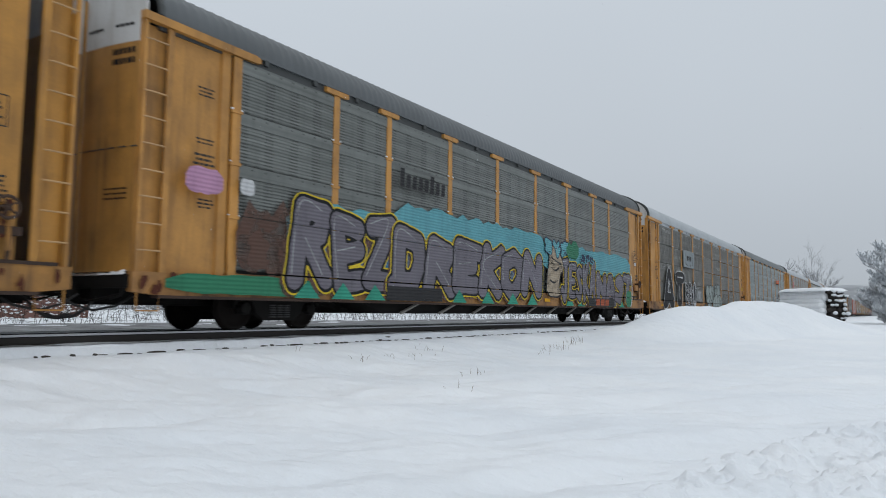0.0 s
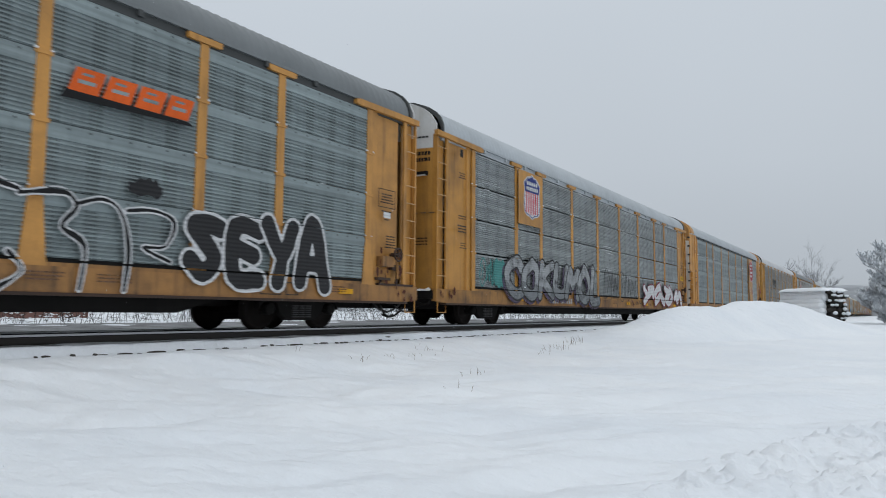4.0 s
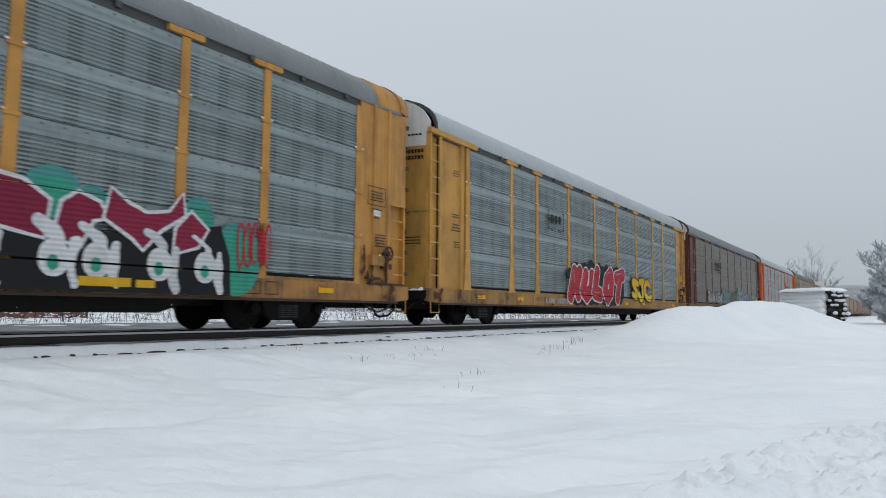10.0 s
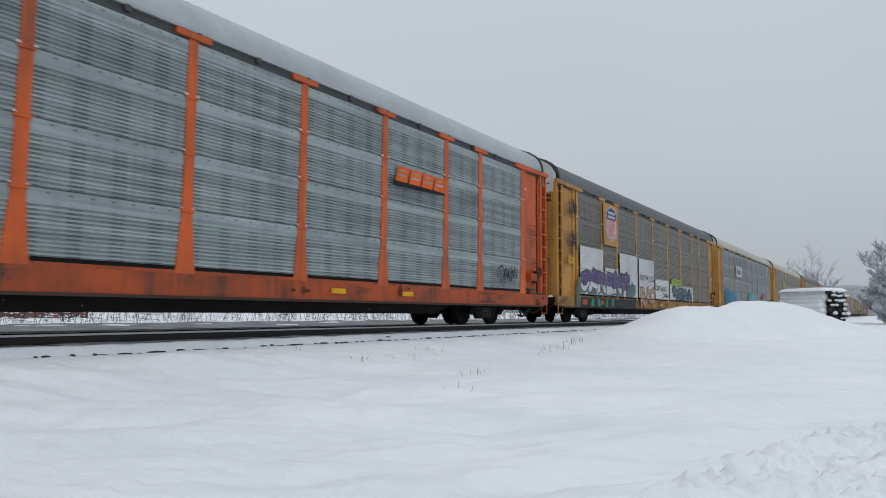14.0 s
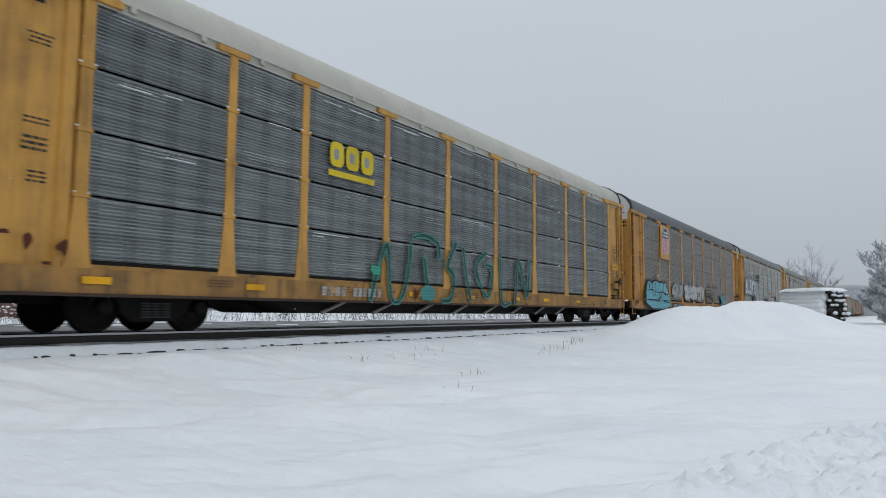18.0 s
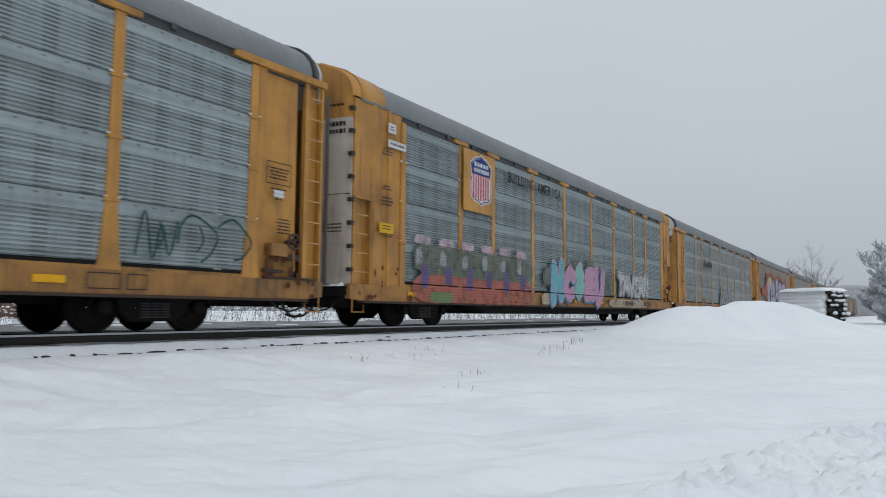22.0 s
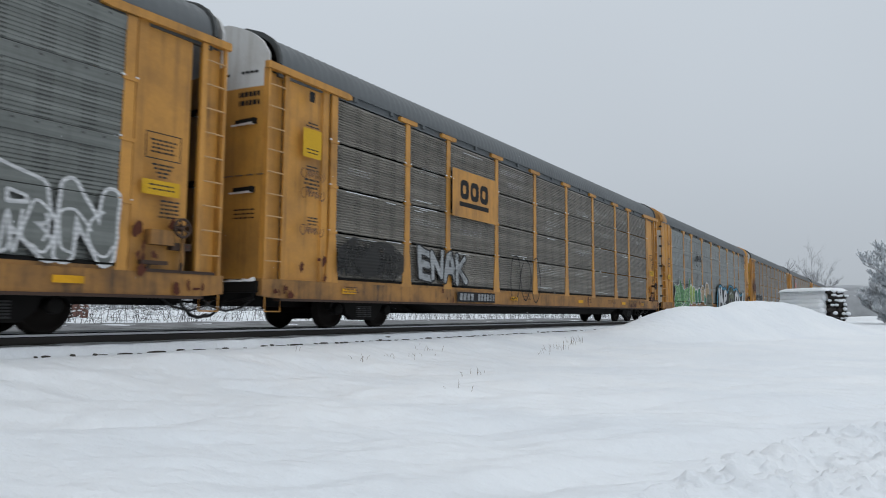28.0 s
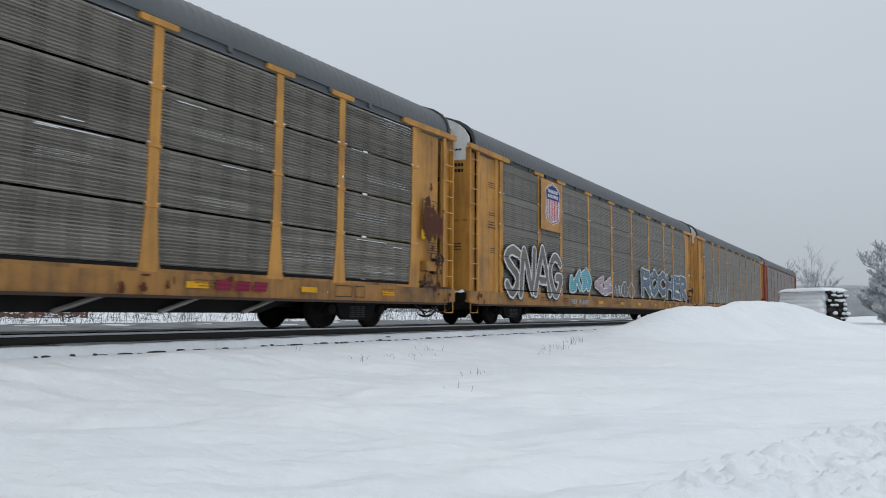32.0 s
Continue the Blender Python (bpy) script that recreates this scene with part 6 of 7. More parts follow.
def art_7(car):
    outlined(car, [[(0.65, 0.62), (0.6, 1.8), (1.3, 2.15), (2.0, 2.0), (2.9, 2.05), (3.7, 2.15), (4.7, 2.2), (5.6, 2.1), (6.6, 2.1), (7.3, 1.7), (7.6, 1.15), (8.35, 1.1), (8.3, 0.62)]], "brown", "brown", 0.02, 1)
    outlined(car, [[(0.5, 0.62), (0.4, 1.5), (1.2, 1.85), (2.1, 1.6), (3.0, 1.75), (4.2, 1.65), (5.3, 1.75), (6.2, 1.6), (6.6, 1.0), (6.4, 0.62)]], "navy", "black", 0.04)
    piece(car, 0.45, 6.75, 0.64, 2.28, "HKYSAK", "green", "white", "", "navy", "black", 1, 1.5, 0.16, "", 0.12)
    outlined(car, [rounded(4.45, 4.78, 0.86, 1.25, 0.9), [(7.1, 1.05), (7.35, 1.3), (7.3, 1.5), (7.1, 1.4), (6.92, 1.52), (6.85, 1.3)]], "navy", "white", 0.06)
    sprayed(car, [[(-0.35, 1.95), (-0.1, 2.05), (-0.3, 1.7), (-0.05, 1.75)], [(0.05, 2.0), (0.2, 1.75), (0.0, 1.65)]], 0.045, "white")
    cloud(car, -0.33, 0.66, 0.63, 0.98, "white", 0.15)
    tag(car, 6.75, 7.5, 1.70, 1.95, 3, "white")
    lumps = ((12.35, 13.28, 0.8, 2.0), (13.19, 13.93, 1.5, 2.25), (14.30, 15.05, 1.6, 2.3), (15.70, 16.54, 1.65, 2.4), (16.44, 16.95, 1.7, 2.2), (18.26, 18.91, 1.5, 2.3), (18.91, 19.98, 0.63, 1.95))
    for a, b, c, d in lumps:
        coat(car, [rounded(a, b, c, d, 0.95)], "teal", "paint_patch")
        coat(car, [rounded(a + 0.06, b - 0.06, c, d - 0.16, 0.95)], "jade", "paint_patch")
    coat(car, [[(12.72, 0.63), (19.32, 0.63), (19.28, 1.3), (19.05, 1.85), (17.46, 1.5), (15.61, 1.65), (13.74, 1.6), (12.81, 1.75)]], "black", "graffiti_fill")
    band = ([(12.91, 1.35), (12.86, 1.9), (13.37, 2.15), (13.84, 1.85), (14.12, 1.4), (13.56, 1.55)], [(14.30, 1.4), (14.40, 2.0), (15.05, 2.2), (15.70, 2.12), (16.07, 1.9), (16.02, 1.38), (15.42, 1.5), (14.86, 1.35)], [(16.16, 1.4), (16.27, 1.9), (16.49, 2.06), (16.81, 1.95), (16.95, 1.75), (16.72, 1.7), (16.54, 1.3)], [(16.91, 1.75), (17.00, 2.2), (17.28, 2.0), (17.60, 1.88), (18.02, 1.95), (18.26, 2.28), (18.30, 1.95), (17.84, 1.65), (17.56, 1.33), (17.37, 1.5)], [(18.12, 1.3), (18.16, 1.7), (18.44, 2.0), (18.77, 1.75), (18.58, 1.45)])
    outlined(car, band, "maroon", "white", 0.05)
    for k, s in enumerate((13.28, 14.21, 15.14, 16.18, 16.81, 17.86, 18.75)):
        sprayed(car, [[(s - 0.25, 1.6), (s + 0.05, 1.4), (s, 1.1)], [(s + 0.3, 1.35), (s + 0.25, 0.95), (s + 0.32, 0.72)]], 0.09 if k % 2 else 0.07, "white", "graffiti_line", 0.08)
        outlined(car, [rounded(s - 0.17, s + 0.17, 0.88, 1.32, 0.9)], "white", "white", 0.04)
        coat(car, [rounded(s - 0.10, s + 0.08, 0.92, 1.14, 1.0)], "jade", "graffiti_fill")
    tag(car, 19.42, 20.25, 1.1, 2.0, 5, "red")
    coat(car, [rect(16.54, 17.37, 0.72, 0.86), rect(17.46, 17.79, 0.72, 0.84)], "mustard", "sill_patch")
    slogan(car, 5.49, 9.48)

def art_8(car):
    cloud(car, 7.25, 13.46, 0.66, 2.34, "black", 0.1)
    for s, z, k in ((9.2, 2.05, 0.5), (10.1, 2.0, 0.5), (11.0, 1.95, 0.45), (11.7, 1.9, 0.5), (12.6, 1.7, 0.45), (7.0, 1.6, 0.55), (7.1, 0.9, 0.5)):
        coat(car, [rounded(s, s + k, z, z + 0.42, 0.95)], "black", "paint_patch")
    piece(car, 7.25, 13.35, 0.64, 2.32, "MULOT", "red", "white", "", "", "", 1, 2.05, 0.20, "palepink")
    sprayed(car, [[(7.8, 1.3), (8.2, 1.25), (8.7, 1.2)], [(9.1, 1.4), (9.7, 1.3)], [(10.5, 0.9), (11.2, 0.85)]], 0.03, "maroon")
    piece(car, 14.55, 17.6, 0.80, 2.10, "SJC", "mustard", "black", "", "yellow", "", 4, 1.25, 0.0)
    brand(car, 5.32, 6.73, 3.20, 4.03, "bracket")

def art_9(car):
    piece(car, 2.9, 7.3, 1.0, 1.95, "ROWKEN", "palegrey", "brown", "", "", "", 1, 1.2, 0.03)
    cloud(car, 7.28, 10.29, 1.09, 2.23, "tealgrey", 0.2)
    cloud(car, 10.29, 15.64, 1.06, 2.01, "olive", 0.08)
    for s0, s1, z1, key in ((13.2, 15.3, 2.5, "sky"), (13.1, 15.6, 2.05, "palegrey"), (15.8, 18.1, 1.95, "palegrey"), (13.4, 17.6, 1.5, "bluegrey")):
        cloud(car, s0, s1, 1.10, z1, key if key != "sky" else "faded_sky", 0.22)
    throw(car, 13.0, 17.9, 1.10, 2.05, 4, "bluegrey", "palegrey")
    cloud(car, 18.0, 18.9, 1.02, 1.95, "bluegrey", 0.12)
    coat(car, boxed(19.6, 20.75, 1.18, 1.85, 0.05), "white", "graffiti_outline")
    tag(car, 19.45, 20.7, 1.15, 1.8, 4, "palegrey")
    throw(car, 20.95, 22.75, 1.10, 1.95, 4, "cream", "tan")
    coat(car, [rect(9.0, 17.0, 0.615, 0.975)], "black", "sill_patch", "black sill section")
    coat(car, [rect(15.0 + k * 0.55, 15.45 + k * 0.55, 0.70, 0.92, 0.06) for k in range(3)], "tan", "railway_mark")
    brand(car, 4.99, 7.24, 3.23, 4.08, "bars")

def art_10(car):
    brand(car, 15.84, 18.05, 3.50, 3.94, "swoosh")
    tag(car, 21.07, 22.41, 1.31, 1.83, 3, "black")

def art_11(car):
    for s0, s1, z1 in ((0.11, 2.62, 2.95), (2.84, 4.51, 2.25), (4.73, 7.27, 3.0), (7.49, 9.99, 2.96), (10.21, 12.72, 2.1), (12.94, 15.44, 1.95), (15.66, 18.1, 1.9)):
        cloud(car, s0, s1, 1.10, z1, "white", 0.04)
    coat(car, [rect(0.15, 7.0, 0.615, 0.975)], "soot", "sill_patch", "dark overpainted sill")
    coat(car, [[(-0.3, 0.62), (-0.3, 1.3), (-0.05, 1.75), (0.12, 1.6), (0.15, 0.62)]], "tealgrey", "paint_patch")
    coat(car, [rect(0.3, 0.8, 0.7, 0.9), rect(2.3, 2.7, 0.72, 0.88)], "orange", "paint_patch")
    coat(car, [rect(1.2, 1.5, 0.64, 0.95, 0.1), rect(2.0, 2.3, 0.64, 0.95, -0.1), rect(2.9, 3.1, 0.64, 0.95, 0.08), rect(3.6, 3.85, 0.64, 0.95, 0.05)], "jade", "paint_patch")
    cloud(car, 0.1, 6.6, 1.10, 1.75, "tealgrey", 0.3)
    cloud(car, 0.3, 5.9, 1.3, 2.0, "purpledark", 0.12)
    piece(car, 0.1, 5.9, 1.08, 2.15, "SARENT", "purple", "greenblack", "palepink", "white", "tealgrey", 1, 1.35, 0.12, "lavender", 0.12)
    cloud(car, 5.7, 6.9, 1.1, 1.75, "tealgrey", 0.3)
    piece(car, 7.6, 10.0, 0.66, 1.75, "RAC", "cream", "salmon", "", "", "", 1, 1.1, 0.04)
    tag(car, 7.6, 10.1, 1.92, 2.22, 8, "black")
    tag(car, 10.2, 12.2, 1.50, 1.80, 6, "black")
    tag(car, 11.4, 12.5, 1.15, 1.45, 4, "black")
    cloud(car, 13.14, 15.48, 1.82, 2.29, "lime", 0.15)
    throw(car, 13.42, 17.72, 1.02, 1.89, 4, "bluegrey", "black")
    tag(car, -1.01, -0.30, 3.85, 4.71, 4, "soot")
    tag(car, -1.03, -0.29, 2.72, 3.48, 4, "soot")

HEART = ((17.23, 17.97, 0.93, 2.22), (17.91, 18.90, 1.73, 2.38))


def art_12(car):
    for s0, s1, z0, z1 in HEART:
        cloud(car, s0 - 0.07, s1 + 0.07, z0 - 0.07, z1 + 0.07, "white", 0.02)
    cloud(car, 17.23, 17.97, 0.93, 2.22, "red", 0.03)
    cloud(car, 17.91, 18.90, 1.73, 2.38, "red", 0.03)
    cloud(car, 18.14, 18.88, 1.36, 1.70, "lavender", 0.1)
    tag(car, 20.46, 22.69, 1.26, 1.78, 7, "soot")
    cloud(car, 0.10, 4.58, 1.15, 2.17, "blue", 0.2)
    cloud(car, 10.04, 13.18, 1.10, 2.11, "cyan", 0.2)
    plate(car, 4.88, 7.27, 3.27, 4.09, "white")
    brand(car, 5.25, 6.85, 3.45, 3.91, "text")

def art_13(car):
    for r, key in ((0.075, "teal"), (0.04, "greenblack")):
        sprayed(car, [[(6.75, 0.66), (6.95, 1.2), (7.35, 1.95), (7.5, 0.75), (7.9, 0.66), (8.2, 1.3), (8.3, 2.0)], [(8.4, 2.2), (8.9, 2.3), (9.5, 2.15), (9.6, 1.8)], [(8.9, 1.7), (9.0, 1.2), (9.2, 0.7)], [(10.4, 2.2), (10.0, 1.6), (10.3, 1.35), (10.2, 0.75), (9.8, 0.66)], [(10.8, 2.1), (11.0, 1.3), (11.2, 0.75)], [(12.1, 2.1), (11.5, 1.6), (12.2, 0.8), (12.5, 1.6), (12.1, 1.75)], [(13.0, 2.1), (13.1, 0.7), (13.6, 0.66)], [(14.0, 0.7), (14.2, 2.0), (14.8, 0.9), (15.0, 2.0)]], r, key, "graffiti_line", 0.05)
    cloud(car, 8.75, 9.4, 0.66, 1.05, "teal", 0.2)
    cloud(car, 6.75, 7.1, 1.2, 1.45, "jade", 0.3)
    brand(car, 5.26, 6.81, 3.08, 4.07, "csxyellow")

def art_14(car):
    hull = [(-0.25, 0.63), (-0.08, 1.65), (0.5, 2.0), (1.1, 1.82), (1.4, 1.97), (1.9, 2.0), (2.4, 1.9), (2.9, 1.96), (3.2, 1.86), (3.5, 2.02), (3.8, 1.65), (4.2, 1.4), (4.45, 1.1), (4.45, 0.63)]
    outlined(car, [hull], "black", "black", 0.07, 1)
    outlined(car, [[(max(s, 0.12), z) for s, z in hull]], "sky", "sky", 0.0, 1)
    sprayed(car, [[(0.4, 1.5), (1.1, 1.55), (1.6, 1.46), (2.6, 1.45), (3.6, 1.42)], [(1.1, 1.85), (1.2, 1.4), (1.55, 1.25), (1.7, 1.6), (1.65, 1.95)], [(2.35, 1.9), (2.3, 1.5), (2.6, 1.2), (2.9, 1.55)], [(3.2, 1.9), (3.15, 1.5), (3.5, 1.35), (4.1, 1.4)], [(0.5, 1.05), (2.4, 1.0)], [(2.0, 1.3), (2.2, 1.1), (2.5, 1.15)], [(3.2, 1.0), (4.3, 0.95)], [(0.55, 1.85), (0.75, 1.75), (0.55, 1.7), (0.75, 1.6)]], 0.028, "black", "graffiti_line", 0.03)
    cloud(car, 1.9, 2.4, 2.2, 2.4, "palegrey", 0.3)
    cloud(car, 4.81, 7.34, 1.23, 2.13, "palegrey", 0.3)
    cloud(car, 7.6, 9.95, 1.12, 1.9, "palegrey", 0.25)
    cloud(car, 10.2, 12.4, 1.12, 1.85, "palegrey", 0.25)
    piece(car, 7.6, 12.4, 1.15, 2.08, "SKETH", "chalk", "palegrey", "", "", "smudge", 1, 1.5, 0.10, "", 0.13)
    for s, z in ((8.9, 2.2), (9.7, 2.15), (10.9, 1.95), (12.0, 2.0)):
        coat(car, [rounded(s, s + 0.3, z, z + 0.26, 1.0)], "palegrey", "paint_patch")
    for s0, s1, ch in ((13.1, 13.8, "Z"), (13.9, 14.4, "I"), (14.5, 15.3, "A"), (15.45, 16.0, "I")):
        piece(car, s0, s1, 1.12, 1.95, ch, "none", "black", "", "", "", 1, 0.8, 0.0)
    rail_mark(car, 16.5, "palegrey")
    tag(car, 13.6, 16.8, 2.02, 2.30, 7, "black")
    piece(car, 17.55, 19.35, 0.66, 1.75, "SAB", "sky", "navy", "", "", "", 4, 1.3, 0.0)

def art_15(car):
    cloud(car, 0.3, 4.4, 2.15, 3.3, "navy", 0.1)
    piece(car, 0.02, 4.66, 1.90, 3.48, "BLERT", "white", "navy", "cyan", "", "navy", 1, 1.6, 0.08)
    tag(car, 3.0, 3.9, 3.5, 3.8, 3, "navy")
    rng = random.Random(15)
    for x0, x1, z0, z1 in ((3.35, 4.35, 0.64, 1.95), (4.15, 5.3, 0.95, 1.95), (9.7, 10.7, 0.64, 1.95), (10.5, 11.85, 0.66, 1.9)):
        outlined(car, [block_shape(rng, x0, x1, z0, z1)], "soot", "black", 0.03, 1)
        sprayed(car, [[(x0 + 0.15, z1 - 0.2), (x0 + 0.5, z1 - 0.32), (x1 - 0.1, z1 - 0.18)], [(x0 + 0.2, z0 + 0.5), (x0 + 0.55, z0 + 0.62)], [(x0 + 0.3, z0 + 0.12), (x1 - 0.2, z0 + 0.25)]], 0.016, "palegrey")
    piece(car, 12.95, 16.05, 1.05, 2.15, "LEGAC", "white", "maroon", "", "", "", 1, 1.1, 0.04)
    sprayed(car, [[(13.0, 2.28), (14.0, 2.42), (15.0, 2.3)], [(13.1, 0.95), (15.9, 0.93)]], 0.03, "maroon")
    throw(car, 16.38, 18.02, 1.18, 2.39, 1, "soot", "palegrey")
    tag(car, 0.03, 0.59, 3.58, 4.07, 3, "navy")
    tag(car, 20.5, 22.8, 1.12, 2.0, 3, "greenblack")
    brand(car, 4.93, 7.15, 3.21, 4.11, "bars")

def art_16(car):
    cloud(car, 0.35, 7.33, 0.60, 1.39, "salmon", 0.08)
    cloud(car, 0.4, 7.2, 1.3, 2.15, "mossgrey", 0.08)
    for k in range(6):
        cloud(car, 0.4 + k * 1.12, 1.1 + k * 1.12, 2.05, 2.32, "palepink", 0.2)
        cloud(car, 0.7 + k * 1.12, 1.05 + k * 1.12, 0.95 + 0.1 * (k % 2), 1.6, "purple", 0.15)
        cloud(car, 0.45 + k * 1.12, 0.75 + k * 1.12, 1.55, 2.0, "palegrey", 0.3)
    cloud(car, 1.10, 2.20, 0.60, 0.90, "moss", 0.1)
    for s, z, k in ((10.7, 2.0, 0.5), (12.1, 2.05, 0.5), (12.9, 1.9, 0.4), (13.9, 1.2, 0.9), (8.0, 1.3, 0.8)):
        cloud(car, s, s + k * 1.4, z, z + k * 0.9, "mossgrey", 0.25)
    cloud(car, 7.9, 8.9, 0.64, 1.05, "cream", 0.15)
    cloud(car, 14.6, 20.0, 0.63, 0.98, "cream", 0.06)
    piece(car, 8.75, 13.95, 0.64, 2.30, "NC8EU", ("sky", "pink", "mint", "pink", "pink"), "palepink", "", "", "blue", 1, 1.6, 0.08)
    piece(car, 15.75, 20.2, 1.00, 2.25, "TAVERN", "chalk", "palegrey", "", "", "greypaint", 1, 1.45, 0.04, "", 0.11)
    slogan(car, 5.41, 9.53)
    rail_mark(car, 16.6, "brown")
    rail_mark(car, 19.4, "brown")

def art_17(car):
    piece(car, 9.6, 13.8, 0.64, 2.20, "ANNE", "palegrey", "black", "white", "", "", 4, 1.3, 0.06)
    brand(car, 4.81, 7.19, 3.23, 3.99, "text")
    cloud(car, 4.46, 4.81, 1.10, 1.34, "orange", 0.1)

def art_18(car):
    coat(car, [[(0.6, 2.3), (1.45, 2.15), (2.9, 2.1), (2.9, 3.0), (1.5, 2.9), (0.7, 2.8)]], "orange", "paint_patch")
    coat(car, [[(2.8, 2.05), (3.3, 1.3), (3.4, 0.63), (18.6, 0.63), (18.9, 1.2), (19.3, 3.2), (18.6, 4.2), (16.5, 4.0), (14.0, 4.45), (11.5, 4.3), (9.6, 4.05), (9.1, 4.25), (7.5, 4.45), (4.8, 4.40), (3.55, 4.2), (3.4, 3.4), (2.8, 3.05)]], "orange", "paint_patch")
    coat(car, [[(3.8, 0.63), (18.5, 0.63), (18.6, 3.6), (14.5, 4.1), (12.2, 4.15), (9.9, 3.95), (9.1, 3.6), (8.6, 4.0), (7.2, 4.2), (4.6, 4.12), (3.85, 3.8)]], "slate", "paint_patch")
    big = (
        [(4.4, 0.63), (4.35, 3.4), (4.85, 3.9), (7.45, 3.95), (7.5, 2.3), (6.6, 2.3), (6.6, 2.9), (6.2, 2.85), (5.65, 2.6), (5.6, 1.6), (6.0, 1.35), (6.5, 1.35), (6.55, 2.05), (7.5, 2.05), (7.5, 0.63)],
        [(7.8, 0.63), (7.72, 3.75), (8.3, 3.65), (8.6, 3.85), (9.2, 3.3), (9.7, 2.2), (10.05, 0.63)],
        [(10.2, 0.63), (10.25, 1.5), (11.2, 1.55), (11.3, 1.9), (10.3, 2.2), (10.15, 3.6), (10.6, 4.0), (11.5, 4.05), (11.95, 3.8), (11.9, 2.75), (12.25, 2.2), (12.25, 0.63)],
        [(12.5, 0.63), (12.45, 3.2), (12.9, 3.7), (14.2, 3.75), (14.8, 3.3), (14.9, 0.63)],
        [(15.15, 0.63), (15.2, 3.5), (15.7, 3.7), (17.9, 3.6), (17.9, 3.0), (16.6, 2.9), (16.6, 2.4), (17.7, 2.3), (17.7, 1.8), (16.7, 1.75), (16.8, 1.3), (18.2, 1.25), (18.2, 0.63)],
    )
    outlined(car, big, "lilac", "slate", 0.05)
    outlined(car, ([(8.45, 2.9), (9.3, 2.05), (8.4, 2.1)], rounded(8.6, 8.95, 1.25, 1.65, 0.8), [(10.75, 3.1), (11.85, 2.65), (10.8, 2.6)], rounded(13.2, 14.0, 1.3, 2.7, 0.7)), "slate", "mint", 0.05)
    lines = [[(7.5, 2.08), (6.55, 2.08), (6.5, 1.35), (5.9, 1.4), (5.6, 1.8), (5.65, 2.6), (6.2, 2.88), (6.6, 2.9), (6.6, 2.27), (7.5, 2.27)], [(4.12, 3.5), (4.12, 1.1), (4.5, 0.68)], [(7.6, 3.2), (7.75, 2.4), (8.1, 2.1), (8.5, 2.1)], [(9.2, 3.3), (9.5, 2.6)], [(10.2, 2.1), (11.3, 1.7), (11.0, 1.3), (10.2, 1.45)], [(12.3, 3.4), (12.35, 0.8)], [(15.0, 3.5), (15.05, 0.8)], [(16.6, 2.9), (17.9, 3.0)], [(16.7, 1.75), (17.7, 1.8)]]
    sprayed(car, lines, 0.035, "mint", "graffiti_line", 0.02, 1)
    coat(car, [rect(4.3, 18.4, 0.63, 0.985)], "violet", "paint_patch")
    brand(car, 5.31, 6.94, 3.20, 4.06, "csxyellow")

def art_19(car):
    piece(car, 7.6, 16.3, 0.64, 2.60, "SKYNEDRA", "greyviolet", "white", "", "purpledark", "", 1, 0.95, 0.05, "white")
    cloud(car, 8.0, 16.2, 0.64, 0.98, "greyviolet", 0.15)
    piece(car, 17.0, 22.8, 0.95, 2.40, "LEBARN", "none", "white", "", "", "", 1, 1.1, 0.0)
    tag(car, 19.8, 20.6, 0.64, 0.95, 4, "white")
    tag(car, 20.9, 22.8, 1.1, 1.9, 4, "white")

def art_20(car):
    tag(car, 0.1, 2.3, 1.12, 1.9, 6, "soot")
    tag(car, 0.3, 2.1, 1.2, 1.8, 5, "soot")
    for z in (3.05, 2.65, 1.9):
        tag(car, -1.05, -0.35, z, z + 0.22, 4, "brown")
    piece(car, 3.1, 5.5, 1.05, 2.05, "ENAK", "palegrey", "soot", "", "", "", 1, 1.1, -0.06)
    cloud(car, 0.12, 2.5, 1.12, 1.98, "smudge", 0.10)
    tag(car, 8.09, 10.34, 0.64, 2.28, 3, "black")
    plate(car, 4.70, 7.19, 2.98, 4.30, "carpaint")
    brand(car, 5.07, 6.73, 3.13, 4.11, "csxblack")

def leaf(car, base, tip, width, key):
    """A pointed leaf with a dark rim, a pale edge and ribs."""
    b, t = Vector(base), Vector(tip)
    d = t - b
    q = Vector((-d.y, d.x)).normalized()
    prof = ((0.0, 0.15), (0.15, 0.75), (0.35, 1.0), (0.6, 0.8), (0.8, 0.42), (1.0, 0.0), (0.8, -0.35), (0.6, -0.7), (0.35, -1.0), (0.15, -0.8), (0.0, -0.15))
    for grow, tone in ((1.14, "white"), (1.08, "greenblack"), (1.0, key)):
        mid = b + d * 0.45
        loop = [b + d * u + q * (v * width) for u, v in prof]
        coat(car, [[(mid.x + (p.x - mid.x) * grow, max(mid.y + (p.y - mid.y) * grow, 0.62)) for p in loop]], tone, "graffiti_outline" if tone != key else "graffiti_fill")
    m = [b + d * u + q * (0.1 * width * math.sin(u * 5)) for u in (0.1, 0.35, 0.6, 0.85)]
    coat(car, ribbon([(p.x, p.y) for p in m], 0.05), "greenblack", "graffiti_line")
    for u in (0.3, 0.5):
        for sg in (-1, 1):
            p, e = b + d * u, b + d * (u + 0.22) + q * (sg * width * 0.6)
            coat(car, ribbon([(p.x, p.y), ((p.x + e.x) / 2, (p.y + e.y) / 2), (e.x, e.y)], 0.03), "greenblack", "graffiti_line")


